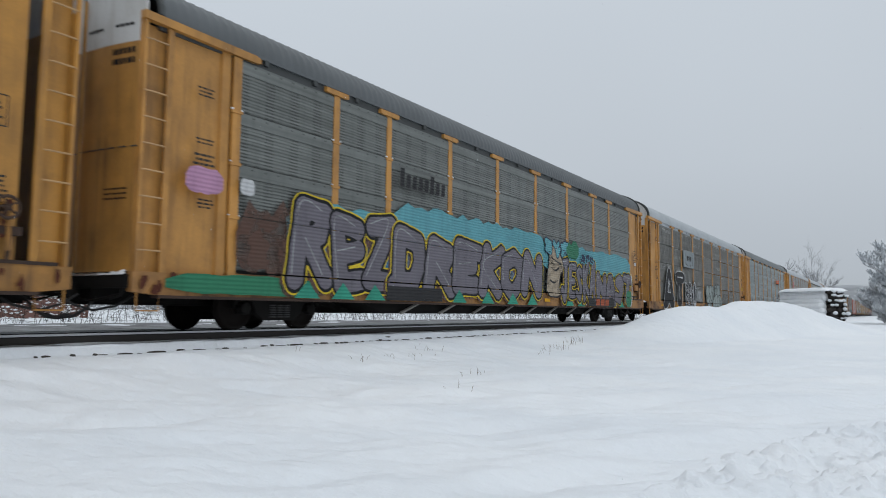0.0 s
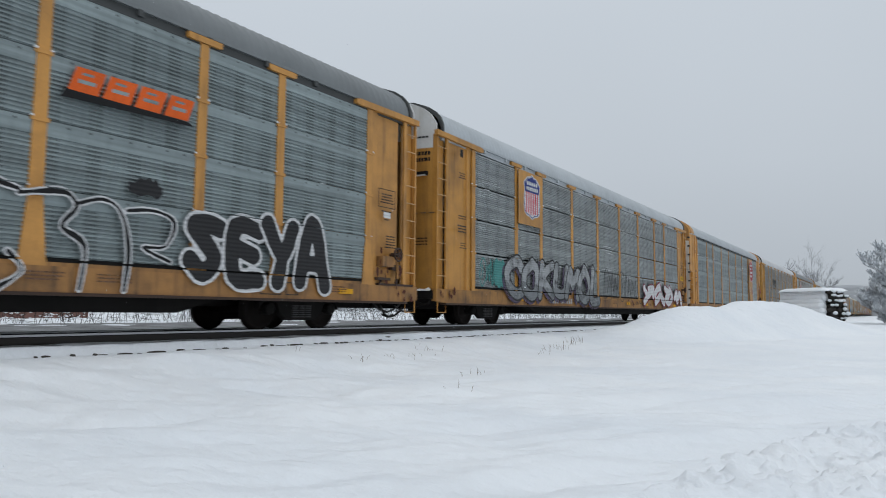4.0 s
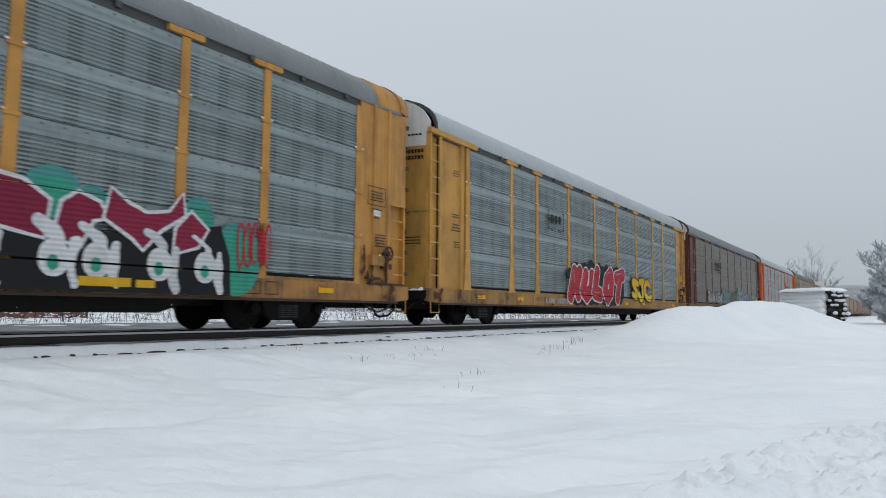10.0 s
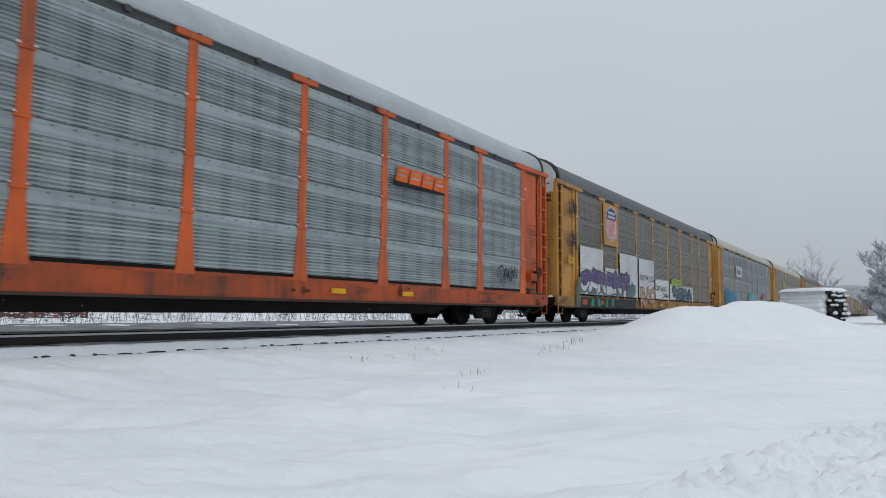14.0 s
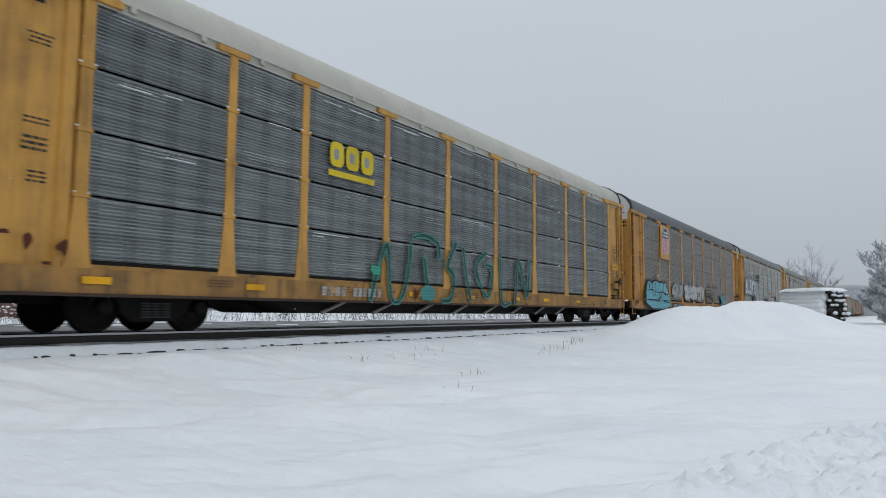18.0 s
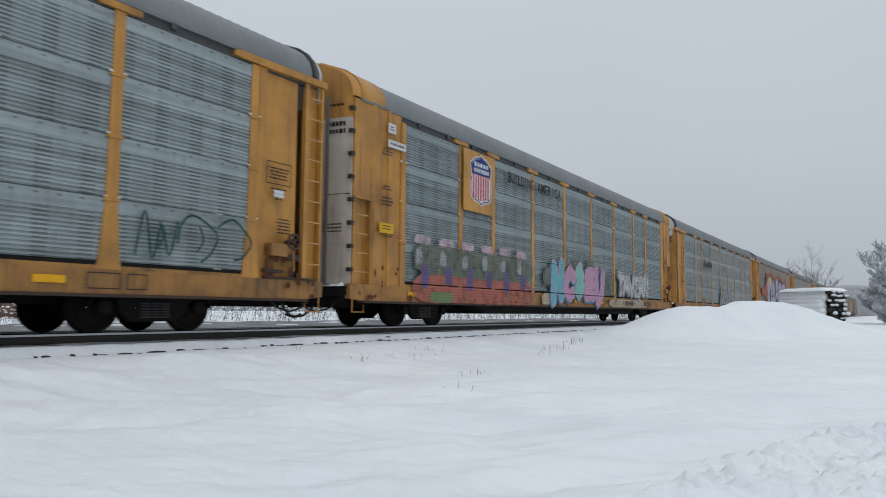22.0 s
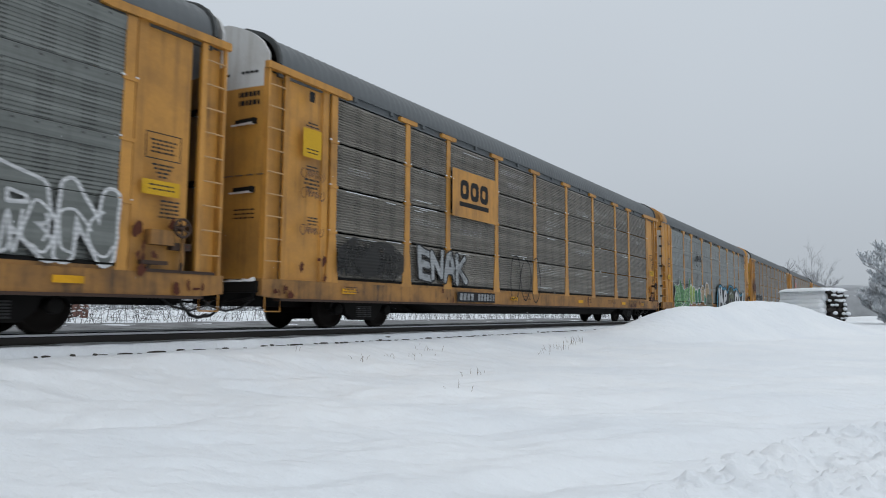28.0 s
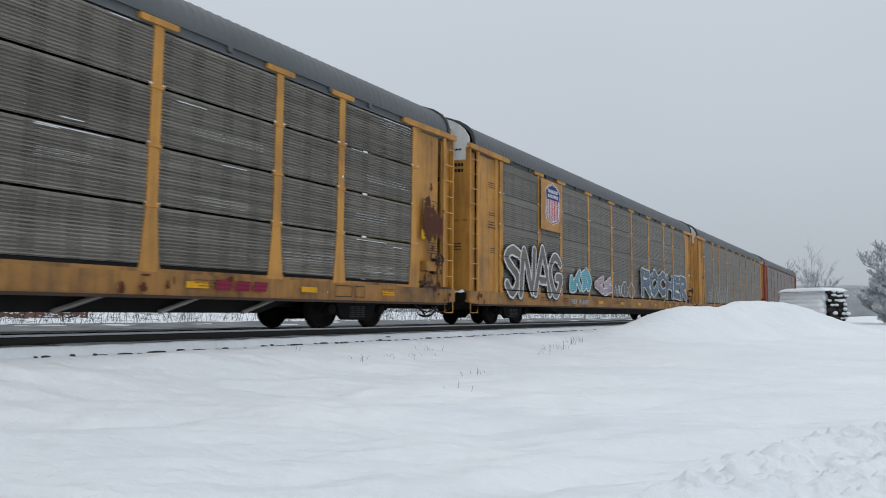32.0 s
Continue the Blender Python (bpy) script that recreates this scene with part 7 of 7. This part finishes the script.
def art_21(car):
    cloud(car, 0.2, 4.2, 0.63, 1.1, "maroon", 0.15)
    outlined(car, [[(0.2, 0.7), (0.3, 1.5), (1.0, 1.9), (1.6, 2.1), (2.2, 1.7), (2.9, 1.8), (3.5, 1.6), (3.6, 0.7), (2.6, 0.63), (1.2, 0.66)]], "leaf", "white", 0.05, 1)
    leaf(car, (2.0, 0.95), (0.25, 0.80), 0.36, "leaf")
    leaf(car, (2.2, 1.0), (0.30, 1.95), 0.40, "leaflight")
    leaf(car, (2.1, 1.0), (1.35, 2.35), 0.38, "leaf")
    leaf(car, (2.3, 0.95), (3.55, 0.80), 0.36, "leaf")
    leaf(car, (2.3, 1.05), (3.3, 1.85), 0.42, "leaflight")
    leaf(car, (3.3, 1.2), (3.75, 2.55), 0.24, "leaf")
    bubble(car, 3.61, 4.32, 0.97, 2.10, 1, "lime", "white")
    bubble(car, 4.25, 4.94, 0.97, 1.89, 1, "lime", "white")
    bubble(car, 4.89, 5.61, 0.92, 1.78, 1, "green", "white")
    bubble(car, 5.66, 6.42, 0.96, 1.88, 1, "green", "white")
    bubble(car, 6.55, 7.46, 1.10, 2.04, 1, "tan", "white")
    bubble(car, 7.34, 7.88, 1.04, 1.65, 1, "green", "white")
    bubble(car, 7.71, 8.76, 1.23, 2.24, 1, "tan", "white")
    cloud(car, 7.93, 9.75, 0.60, 1.65, "mossgrey", 0.1)
    hull = [(11.2, 0.63), (11.2, 1.45), (11.5, 2.0), (12.2, 2.42), (12.9, 2.35), (13.4, 2.15), (13.9, 2.3), (14.5, 2.12), (15.0, 1.95), (15.4, 2.35), (16.0, 2.5), (16.8, 2.4), (17.5, 2.2), (18.3, 2.4), (19.2, 2.15), (19.9, 1.85), (20.6, 1.95), (21.5, 2.3), (21.4, 1.6), (21.1, 0.63)]
    outlined(car, [soften(hull, 1)], "seablue", "black", 0.05)
    coat(car, [[(s if 11.6 < s < 21 else (s + 0.25 if s < 12 else s - 0.25), z - (0.16 if z > 1 else 0)) for s, z in soften(hull, 1)]], "black", "graffiti_fill")
    for r, key in ((0.25, "palegrey"), (0.20, "white")):
        sprayed(car, [[(12.0, 1.95), (12.15, 1.4), (11.95, 0.88)], [(12.75, 2.02), (12.9, 1.4), (13.45, 0.88)], [(12.1, 1.42), (12.9, 1.38)], [(17.85, 0.86), (18.0, 1.6), (18.4, 1.92), (18.8, 1.6), (18.95, 0.86)], [(18.0, 1.2), (18.8, 1.15)], [(19.4, 1.75), (19.75, 1.2), (20.3, 0.86), (20.7, 1.2), (21.25, 1.95)]], r, key, "graffiti_fill", 0.08)
        sprayed(car, [[(14.95, 0.86), (14.1, 0.9), (13.72, 1.4), (13.95, 1.92), (14.4, 1.85), (14.4, 1.5), (13.95, 1.4)]], r * 0.72, key, "graffiti_fill", 0.06)
    outlined(car, [rounded(15.35, 17.25, 0.66, 2.28, 0.7)], "olive", "black", 0.06)
    sprayed(car, [[(15.9, 1.4), (16.1, 1.3)], [(16.6, 1.45), (16.8, 1.35)], [(16.0, 0.85), (16.5, 0.8)]], 0.13, "black", "graffiti_line", 0.08)
    sprayed(car, [[(15.8, 1.8), (16.3, 1.95), (16.9, 1.8)], [(16.35, 1.4), (16.3, 1.1)]], 0.05, "palegrey", "graffiti_line", 0.05)
    tag(car, 20.52, 22.84, 4.13, 5.15, 4, "soot")
    brand(car, 5.33, 6.93, 3.16, 4.25, "bracket")

def art_22(car):
    word(car, 0.21, 3.49, 1.05, 2.05, "Spain", "soot", "palegrey")
    rng = random.Random(22)
    for s0, s1, z0, z1, n in ((-1.2, -0.2, 1.0, 1.6, 10), (-1.25, -0.15, 3.3, 4.3, 9), (23.1, 24.2, 1.6, 3.6, 12), (-1.4, 24.2, 0.64, 0.96, 14)):
        rust_spots(car, rng, s0, s1, z0, z1, n)
    cloud(car, 23.2, 24.1, 2.2, 3.2, "rust", 0.5)
    rail_mark(car, 16.8, "maroon")
    tag(car, 10.31, 12.17, 1.19, 2.10, 3, "white")
    cloud(car, -1.78, -1.45, 2.47, 3.19, "rust", 0.5)
    cloud(car, -1.11, -0.16, 2.17, 3.38, "rust", 0.5)

def art_23(car):
    piece(car, 0.1, 4.5, 0.72, 2.65, "SNAG", "none", "white", "soot", "", "", 4, 0.95, 0.0)
    throw(car, 5.24, 7.48, 1.10, 2.18, 2, "sky", "white")
    throw(car, 7.85, 9.86, 1.05, 1.98, 1, "palepink", "white")
    tag(car, 10.14, 12.94, 1.04, 1.74, 3, "white")
    piece(car, 14.0, 22.7, 1.05, 2.6, "ROCHER", "bluegrey", "white", "", "", "", 1, 1.1, 0.05)

def art_24(car):
    tag(car, 0.72, 7.26, 0.79, 2.34, 3, "white")


# where each car's first panel stands at the start, and the train's speed
SPEED, LATER_SPEED = 18.63, 18.85
START = (-19.27, 8.49, 36.25, 64.04, 91.71, 119.40, 147.18, 174.77, 202.50, 230.11, 257.69, 285.30, 312.84, 340.57, 368.45, 396.38, 424.07, 451.89, 479.60, 506.89, 534.60, 562.14, 590.12, 617.69, 645.49, 673.19)


def travelled(t):
    """Metres the train has run after t seconds; it checks for a moment before the tenth second."""
    return SPEED * min(t, 17) + LATER_SPEED * max(t - 17, 0) - 0.62 * min(max((t - 9.7) / 0.1, 0), 1)


CARS = []


def train():
    y, n = "yellow", None
    rows = (
        (y, "dark", "roofgrey", False, False, False, False, "yellow-orange autorack car with grey perforated side panels"),
        ("tan", "green", "roofdark", False, False, False, False, "yellow autorack with dark panels and long violet-grey graffiti"),
        ("tan", "ribgrey", "rooflight", True, False, False, False, "yellow autorack with dark ribbed panels and black-white graffiti"),
        ("tan", "light", "roofgrey", False, True, False, False, "yellow autorack with pale grey panels and a small red mark"),
        (y, "pale", "rooflight", True, False, False, True, "yellow autorack with pale ribbed panels and a striped shield"),
        ("tan", "light", "rooflight", False, True, True, False, "yellow autorack with bright grey panels and a red octagon sign"),
        ("gold", "ribgrey", "roofwhite", True, True, False, False, "golden autorack with dark ribbed panels and a white roof"),
        (y, "light", "roofgrey", False, False, True, True, "yellow autorack with a shield and navy-white graffiti"),
        ("gold", "light", "rooflight", False, True, False, False, "golden autorack with pale panels and red graffiti letters"),
        ("oxide", "tansheet", "roofgrey", False, True, False, False, "oxide-red autorack with dirty tan panels and a yellow sill"),
        ("orange", "bright", "rooflight", False, True, False, False, "bright orange autorack with clean pale grey panels"),
        (y, "dark", "roofdark", False, False, False, True, "yellow autorack with whitewashed lower panels and purple graffiti"),
        ("gold", "blue", "roofcream", False, True, False, False, "golden autorack with blue-grey panels and red heart graffiti"),
        ("gold", "mid", "roofcream", True, True, False, False, "golden autorack with ribbed grey panels and a cream roof"),
        (y, "dark", "roofdark", False, True, False, True, "yellow autorack with dark panels and sky-blue bubble graffiti"),
        (y, "bright", "roofgrey", False, True, False, False, "yellow autorack with pale panels and big white graffiti letters"),
        (y, "light", "roofgrey", False, False, True, True, "yellow autorack with a shield and salmon-pink graffiti"),
        ("tan", "light", "roofgrey", False, True, False, False, "yellow autorack with grey panels and white bubble graffiti"),
        (y, "brown", "roofgrey", False, True, False, False, "yellow autorack with dark panels and a huge pink graffiti piece"),
        (y, "green", "roofdark", False, False, False, False, "yellow autorack with dark panels and white outline graffiti"),
        (y, "ribbrown", "roofdark", True, True, False, False, "yellow autorack with sooty ribbed panels and a yellow sign"),
        (y, "stone", "roofdark", False, True, True, False, "yellow autorack with grey panels and green bubble graffiti"),
        (y, "ribbrown", "roofdark", True, True, False, False, "rusty yellow autorack with brown ribbed panels"),
        (y, "brown", "roofdark", False, False, False, True, "yellow autorack with a shield and white outline graffiti"),
        (y, "brown", "roofdark", False, False, False, False, "yellow autorack with dark grimy panels near the train's end"),
        ("red", "brown", "roofdark", False, False, False, False, "red autorack with dark panels, last of the train"),
    )
    art = (n, art_1, art_2, art_3, art_4, art_5, art_6, art_7, art_8, art_9, art_10, art_11, art_12, art_13, art_14, art_15, art_16, art_17, art_18, art_19, art_20, art_21, art_22, art_23, art_24, n)
    for i, (paint, sheet, roof, ribbed, flare, flush, sh, words) in enumerate(rows):
        car = autorack(i, paint, sheet, roof, ribbed, flare, flush, sh, i in (1, 2, 9, 13, 22), "dirtytan" if i == 9 else None, 5.0, words)
        if art[i]:
            art[i](car)
        car.matrix_basis = pose(START[i] + MID, TRACK_Y, 0)
        CARS.append(car)


# ---- log stack, trees, grass, background ----
def log_stack():
    axis_turn = math.atan2(2.45, 2.8)
    rng = random.Random(12)
    base = Vector((44.9, 2.25, 0))
    g = level(44.6, 2.6)
    d, q = Vector((math.cos(axis_turn), math.sin(axis_turn), 0)), Vector((-math.sin(axis_turn), math.cos(axis_turn), 0))
    for row in range(9):
        for k in range(5 if row % 2 == 0 else 4):
            if k == 0 and row % 2 == 0:
                continue
            r = rng.uniform(0.095, 0.145)
            off = (k + (0.5 if row % 2 else 0)) * 0.265 - 0.35
            p = base + q * off + d * rng.uniform(-0.18, 0.18)
            z = g + 0.05 + row * 0.245 + rng.uniform(-0.02, 0.02)
            ob = tagged(new("log"), "dark cut log in a snow-covered stack", "log", "stacked logs")
            ob.location = (p.x, p.y, z)
            ob.rotation_euler[2] = axis_turn
            bm = bmesh.new()
            tube(bm, [(0.0, 0, 0), (1.9, 0, 0.01), (3.9, 0.02, 0)], r, 9)
            part("bark", bm, BARK, ob, smooth=False)
            bm = bmesh.new()
            tube(bm, [(-0.012, 0, 0), (0.01, 0, 0)], r * 0.86, 9)
            part("cut_end", bm, CUT, ob, "dark sawn end")
            if rng.random() < 0.9:
                bm = bmesh.new()
                bmesh.ops.create_icosphere(bm, subdivisions=2, radius=1, matrix=Matrix.LocRotScale((-0.05, rng.uniform(-0.06, 0.06), r * rng.uniform(0.3, 0.8)), None, (0.12, r * rng.uniform(0.7, 1.25), r * rng.uniform(0.45, 0.8))))
                part("snow_cap", bm, SNOW, ob, smooth=True)
    # the snow that lies on the stack
    bm = bmesh.new()
    n, m = 26, 14
    grid = {}
    for i in range(n + 1):
        for j in range(m + 1):
            u, v = i / n * 4.1 - 0.05, j / m * 1.5 - 0.36
            edge = min(1, min(i, n - i) / 3, min(j, m - j) / 2)
            p = base + d * u + q * v
            z = g + 2.12 + 0.20 * math.sqrt(max(edge, 0)) + 0.05 * float(rough_field(np.array([u]), np.array([v]), 41, 0.6)[0])
            grid[i, j] = bm.verts.new((p.x, p.y, z))
    for i in range(n):
        for j in range(m):
            bm.faces.new((grid[i, j], grid[i + 1, j], grid[i + 1, j + 1], grid[i, j + 1]))
    rolls = []
    # each log row on the long faces wears its own roll of snow
    for side, off in ((1, 0.80),):
        for k in range(8):
            r = rng.uniform(0.20, 0.24)
            start = rng.uniform(0.05, 0.35)
            pts = []
            for i in range(19):
                u = start + i * 3.75 / 18
                v = off + side * (0.42 * (7 - k) / 7 + 0.05 * float(rough_field(np.array([u]), np.array([k * 3.1]), 43, 0.9)[0]))
                p = base + d * u + q * v
                pts.append((p.x, p.y, g + 0.12 + k * 0.275 + 0.04 * float(rough_field(np.array([u]), np.array([k * 2.3]), 47, 1.1)[0])))
            roll = bmesh.new()
            tube(roll, pts, r, 10)
            rolls.append(roll)
    ob = new("snow_blanket", finish(bm, SNOW, True))
    tagged(ob, "thick smooth snow lying over the log stack", "snow")
    for roll in rolls:
        part("snow_roll", roll, SNOW, ob, smooth=True)


def tree(name, at, high, spread, seed, bark, snow=0.0, levels=4, twigs=5, lean=0.0, words="", girth=0.018):
    rng = random.Random(seed)
    bt, bl = bmesh.new(), bmesh.new()
    flakes = bmesh.new()

    def grow(bm, p, d, length, r, level_n):
        pts = [p]
        cur, dd = Vector(p), Vector(d)
        for _ in range(4):
            dd = (dd + Vector((rng.uniform(-0.22, 0.22), rng.uniform(-0.22, 0.22), rng.uniform(-0.05, 0.12)))).normalized()
            cur = cur + dd * length / 4
            pts.append(cur.copy())
        tube(bm, pts, r, 6 if level_n == 0 else (4 if level_n < 3 else 3), 0.45)
        if snow and level_n > 0:
            for a, b in zip(pts, pts[1:]):
                if rng.random() < snow:
                    w = r * rng.uniform(1.5, 3.0) + 0.022
                    up = Vector((0, 0, r + 0.008))
                    o = Vector((b.y - a.y, a.x - b.x, 0))
                    o = o.normalized() * w if o.length > 1e-4 else Vector((w, 0, 0))
                    v = [flakes.verts.new(q) for q in (a + up - o, b + up - o, b + up + o, a + up + o, (a + b) / 2 + up * 1.5 + Vector((0, 0, w * 0.9)))]
                    for k in range(4):
                        flakes.faces.new((v[k], v[(k + 1) % 4], v[4]))
        if level_n >= levels:
            return
        for k in range(twigs + (2 if level_n == 0 else 0)):
            t = rng.uniform(0.3 if level_n == 0 else 0.2, 1.0)
            i = min(3, int(t * 4))
            q = pts[i].lerp(pts[i + 1], t * 4 - i)
            a = rng.uniform(0, 2 * math.pi)
            out = Vector((math.cos(a), math.sin(a), rng.uniform(0.0, 0.9)))
            nd = (dd * (0.7 if level_n else 0.45) + out * spread).normalized()
            grow(bl, q, nd, length * rng.uniform(0.38, 0.62), r * 0.5, level_n + 1)

    thing = tagged(new(name), words, "tree")
    thing.location = at
    grow(bt, Vector((0, 0, -0.2)), Vector((lean, 0, 1)).normalized(), high * 0.62, high * girth, 0)
    part("trunk", bt, bark, thing)
    part("crown", bl, bark, thing)
    if snow:
        part("snow_load", flakes, SNOW, thing, "snow lying on the branches")
    else:
        flakes.free()
    return thing


def trees():
    tree("bare_tree", (230, 16.8, 0), 21.0, 0.36, 5, FARBARK, 0.0, 4, 6, words="tall bare tree toned grey for winter mist", girth=0.0045)
    tree("bare_tree", (236, 18.6, 0), 16, 0.42, 9, FARBARK, 0.0, 4, 7, words="smaller bare tree toned grey for winter mist", girth=0.004)
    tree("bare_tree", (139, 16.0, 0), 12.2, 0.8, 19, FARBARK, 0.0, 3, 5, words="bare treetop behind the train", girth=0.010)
    for x, y, h, k in ((64, -1.9, 5.2, 3), (69, -1.9, 6.2, 8), (70, -2.6, 7.2, 14), (62, -1.3, 6.6, 23), (66, -2.0, 7.4, 31)):
        tree("snowy_tree", (x, y, level(x, y)), h, 0.62, k, FROSTED, 1.0, 4, 8, words="leafless tree with snow-loaded branches", girth=0.010)


    for x, y, h, k in ((64, 0.1, 3.0, 41), (67, 0.2, 4.0, 43), (62, -0.4, 3.4, 47), (70, 0.3, 4.6, 53)):
        tree("snowy_bush", (x, y, level(x, y) - 0.5), h, 0.8, k, FROSTED, 1.0, 4, 7, words="low bush bent under a load of snow", girth=0.012)


def brush():
    """Snowy undergrowth along the far side of the line."""
    rng = random.Random(77)
    bare, white = bmesh.new(), bmesh.new()
    for k in range(1250):
        x, y = rng.uniform(2, 75), 19.5 + abs(rng.gauss(0, 2.6))
        g = level(x, y)
        high = rng.uniform(0.5, 1.6)
        lx, ly = rng.uniform(-1.1, 1.1), rng.uniform(-0.5, 0.5)
        stem = [Vector((x, y, g - 0.1)), Vector((x + lx * 0.35, y + ly * 0.4, g + high * 0.55)), Vector((x + lx, y + ly, g + high))]
        tube(bare, stem, rng.uniform(0.004, 0.009), 3, 0.5)
        for q in range(6):
            u = rng.uniform(0.1, 1.0)
            p = stem[0].lerp(stem[1], u * 2) if u < 0.5 else stem[1].lerp(stem[2], u * 2 - 1)
            e = p + Vector((rng.uniform(-0.5, 0.5), rng.uniform(-0.3, 0.3), rng.uniform(-0.1, 0.28)))
            tube(bare, [p, e], 0.005, 3, 0.5)
            if rng.random() < 0.75:
                m = p.lerp(e, rng.uniform(0.3, 0.9))
                r = rng.uniform(0.02, 0.06)
                v = [white.verts.new(m + Vector(o)) for o in ((-r * 1.6, 0, 0.01), (0, -r, 0.0), (r * 1.6, 0, 0.01), (0, r, 0.0), (0, 0, r * 0.9), (0, 0, -r * 0.3))]
                for a in range(4):
                    white.faces.new((v[a], v[(a + 1) % 4], v[4]))
                    white.faces.new((v[(a + 1) % 4], v[a], v[5]))
    ob = tagged(new("undergrowth"), "snow-covered bare brushwood behind the track", "undergrowth", kind="stuff")
    part("twigs", bare, BARK, ob)
    part("snow_load", white, SNOW, ob, "snow lying on the twigs")


def background():
    # low shed behind the line
    shed = tagged(new("shed"), "red-brown shed wall with snow on its roof", "shed")
    shed.location = (10.5, 33.0, 0.0)
    for i in range(36):
        bm = bmesh.new()
        quad_box(bm, -9 + i * 0.5 + 0.01, -9 + i * 0.5 + 0.49, -0.04, 0.04, -0.4, 3.2)
        part("board", bm, BRICK, shed)
    bm = bmesh.new()
    quad_box(bm, -9, 9, 0.05, 5.0, -0.4, 3.15)
    part("wall_core", bm, BRICK, shed)
    bm = bmesh.new()
    prism_x(bm, [(-0.4, 3.2), (2.5, 4.4), (5.4, 3.2)], -9.3, 9.3)
    part("roof", bm, SNOW, shed, "snow-covered roof")
    # far rise with woods, closing the distance
    rng = np.random.RandomState(3)
    for k, (dist, high, base) in enumerate(((520, 26, 15), (900, 40, 30))):
        bm = bmesh.new()
        prev = None
        ang = np.linspace(-0.9, 1.25, 150)
        bumps = np.convolve(rng.rand(170), np.ones(21) / 21, "same")[10:160]
        for a, b in zip(ang, bumps):
            x, y = dist * math.cos(a), dist * math.sin(a)
            h = base + high * (b - 0.35)
            v = [bm.verts.new((x, y, -2)), bm.verts.new((x * 1.02, y * 1.02, h * 0.7)), bm.verts.new((x * 1.08, y * 1.08, h)), bm.verts.new((x * 1.3, y * 1.3, h))]
            if prev:
                for i in range(3):
                    bm.faces.new((prev[i], v[i], v[i + 1], prev[i + 1]))
            prev = v
        tagged(new("backdrop_hills", finish(bm, HILL, True)), "pale snowy rise with mist put into its colour", "hills", kind="structure")


def grass():
    rng = random.Random(31)
    spots = ((9.7, 9.3, 2), (10.3, 8.3, 5), (10.9, 8.3, 4), (13.2, 9.0, 3), (12.3, 8.4, 5), (13.1, 8.6, 6), (10.4, 6.0, 6), (8.2, 4.9, 3), (16.4, 7.5, 5), (17.5, 7.8, 9), (18.7, 8.0, 12), (19.8, 8.1, 13), (20.6, 8.2, 9))
    for x, y, n in spots:
        ob = tagged(new("grass_tuft"), "few dry grass stalks sticking out of snow", "grass", kind="stuff")
        ob.location = (x, y, level(x, y))
        bm = bmesh.new()
        for _ in range(n):
            a, b = rng.uniform(-0.35, 0.35), rng.uniform(-0.2, 0.2)
            h, lx = rng.uniform(0.06, 0.22) if n > 8 else rng.uniform(0.03, 0.13), rng.uniform(-0.13, 0.13)
            tube(bm, [(a, b, -0.03), (a + lx * 0.3, b, h * 0.6), (a + lx, b + 0.02, h)], 0.0042, 3, 0.5)
        me = finish(bm, STRAW)
        put("stalks", me, ob)


def snowfall():
    rng = np.random.RandomState(5)
    n = 900
    c = np.stack((rng.uniform(1.2, 15, n), rng.uniform(0.2, 9.4, n), rng.uniform(-0.6, 42, n)), -1)
    r = rng.uniform(0.0025, 0.0055, n)
    arms = np.array(((1, 0, 0), (-1, 0, 0), (0, 1, 0), (0, -1, 0), (0, 0, 1), (0, 0, -1)))
    v = (c[:, None, :] + arms[None] * r[:, None, None]).reshape(-1, 3)
    tri = np.array(((0, 2, 4), (2, 1, 4), (1, 3, 4), (3, 0, 4), (2, 0, 5), (1, 2, 5), (3, 1, 5), (0, 3, 5)))
    f = (np.arange(n)[:, None, None] * 6 + tri[None]).reshape(-1, 3)
    me = bpy.data.meshes.new("snowfall")
    me.from_pydata(v.tolist(), [], f.tolist())
    me.materials.append(SNOW)
    return tagged(new("snowflakes", me), "sparse falling snowflakes in the air", "snowflakes", kind="stuff")


build_track()
train()
log_stack()
trees()
brush()
background()
grass()
FLAKES = snowfall()


def motions():
    for car, s in zip(CARS, START):
        rows = [(t, pose(s + MID - travelled(t), TRACK_Y, 0)) for t in (0, 5, 9, 9.5, 9.6, 9.7, 9.8, 9.9, 10, 10.5, 15, 17, 19, 24, 28, 32)]
        walk(car, rows)
    walk(FLAKES, [(0, pose(0, 0, 0)), (32, pose(-1.6, 0.8, -33))])
    # all wheels turn alike: one rolling cycle, keyed once and shared
    first = WHEELS[0]
    turn = []
    for k in range(32 * FPS + 1):
        t = k / FPS
        turn.append((t, pose(0, 0, 0, 0, -math.degrees(travelled(t) / WHEEL_R) % 360, 0)))
    walk(first, turn)
    for w in WHEELS[1:]:
        w.rotation_mode = "QUATERNION"
        w.animation_data_create()
        w.animation_data.action = first.animation_data.action
        w.animation_data.action_slot = first.animation_data.action_slot


motions()
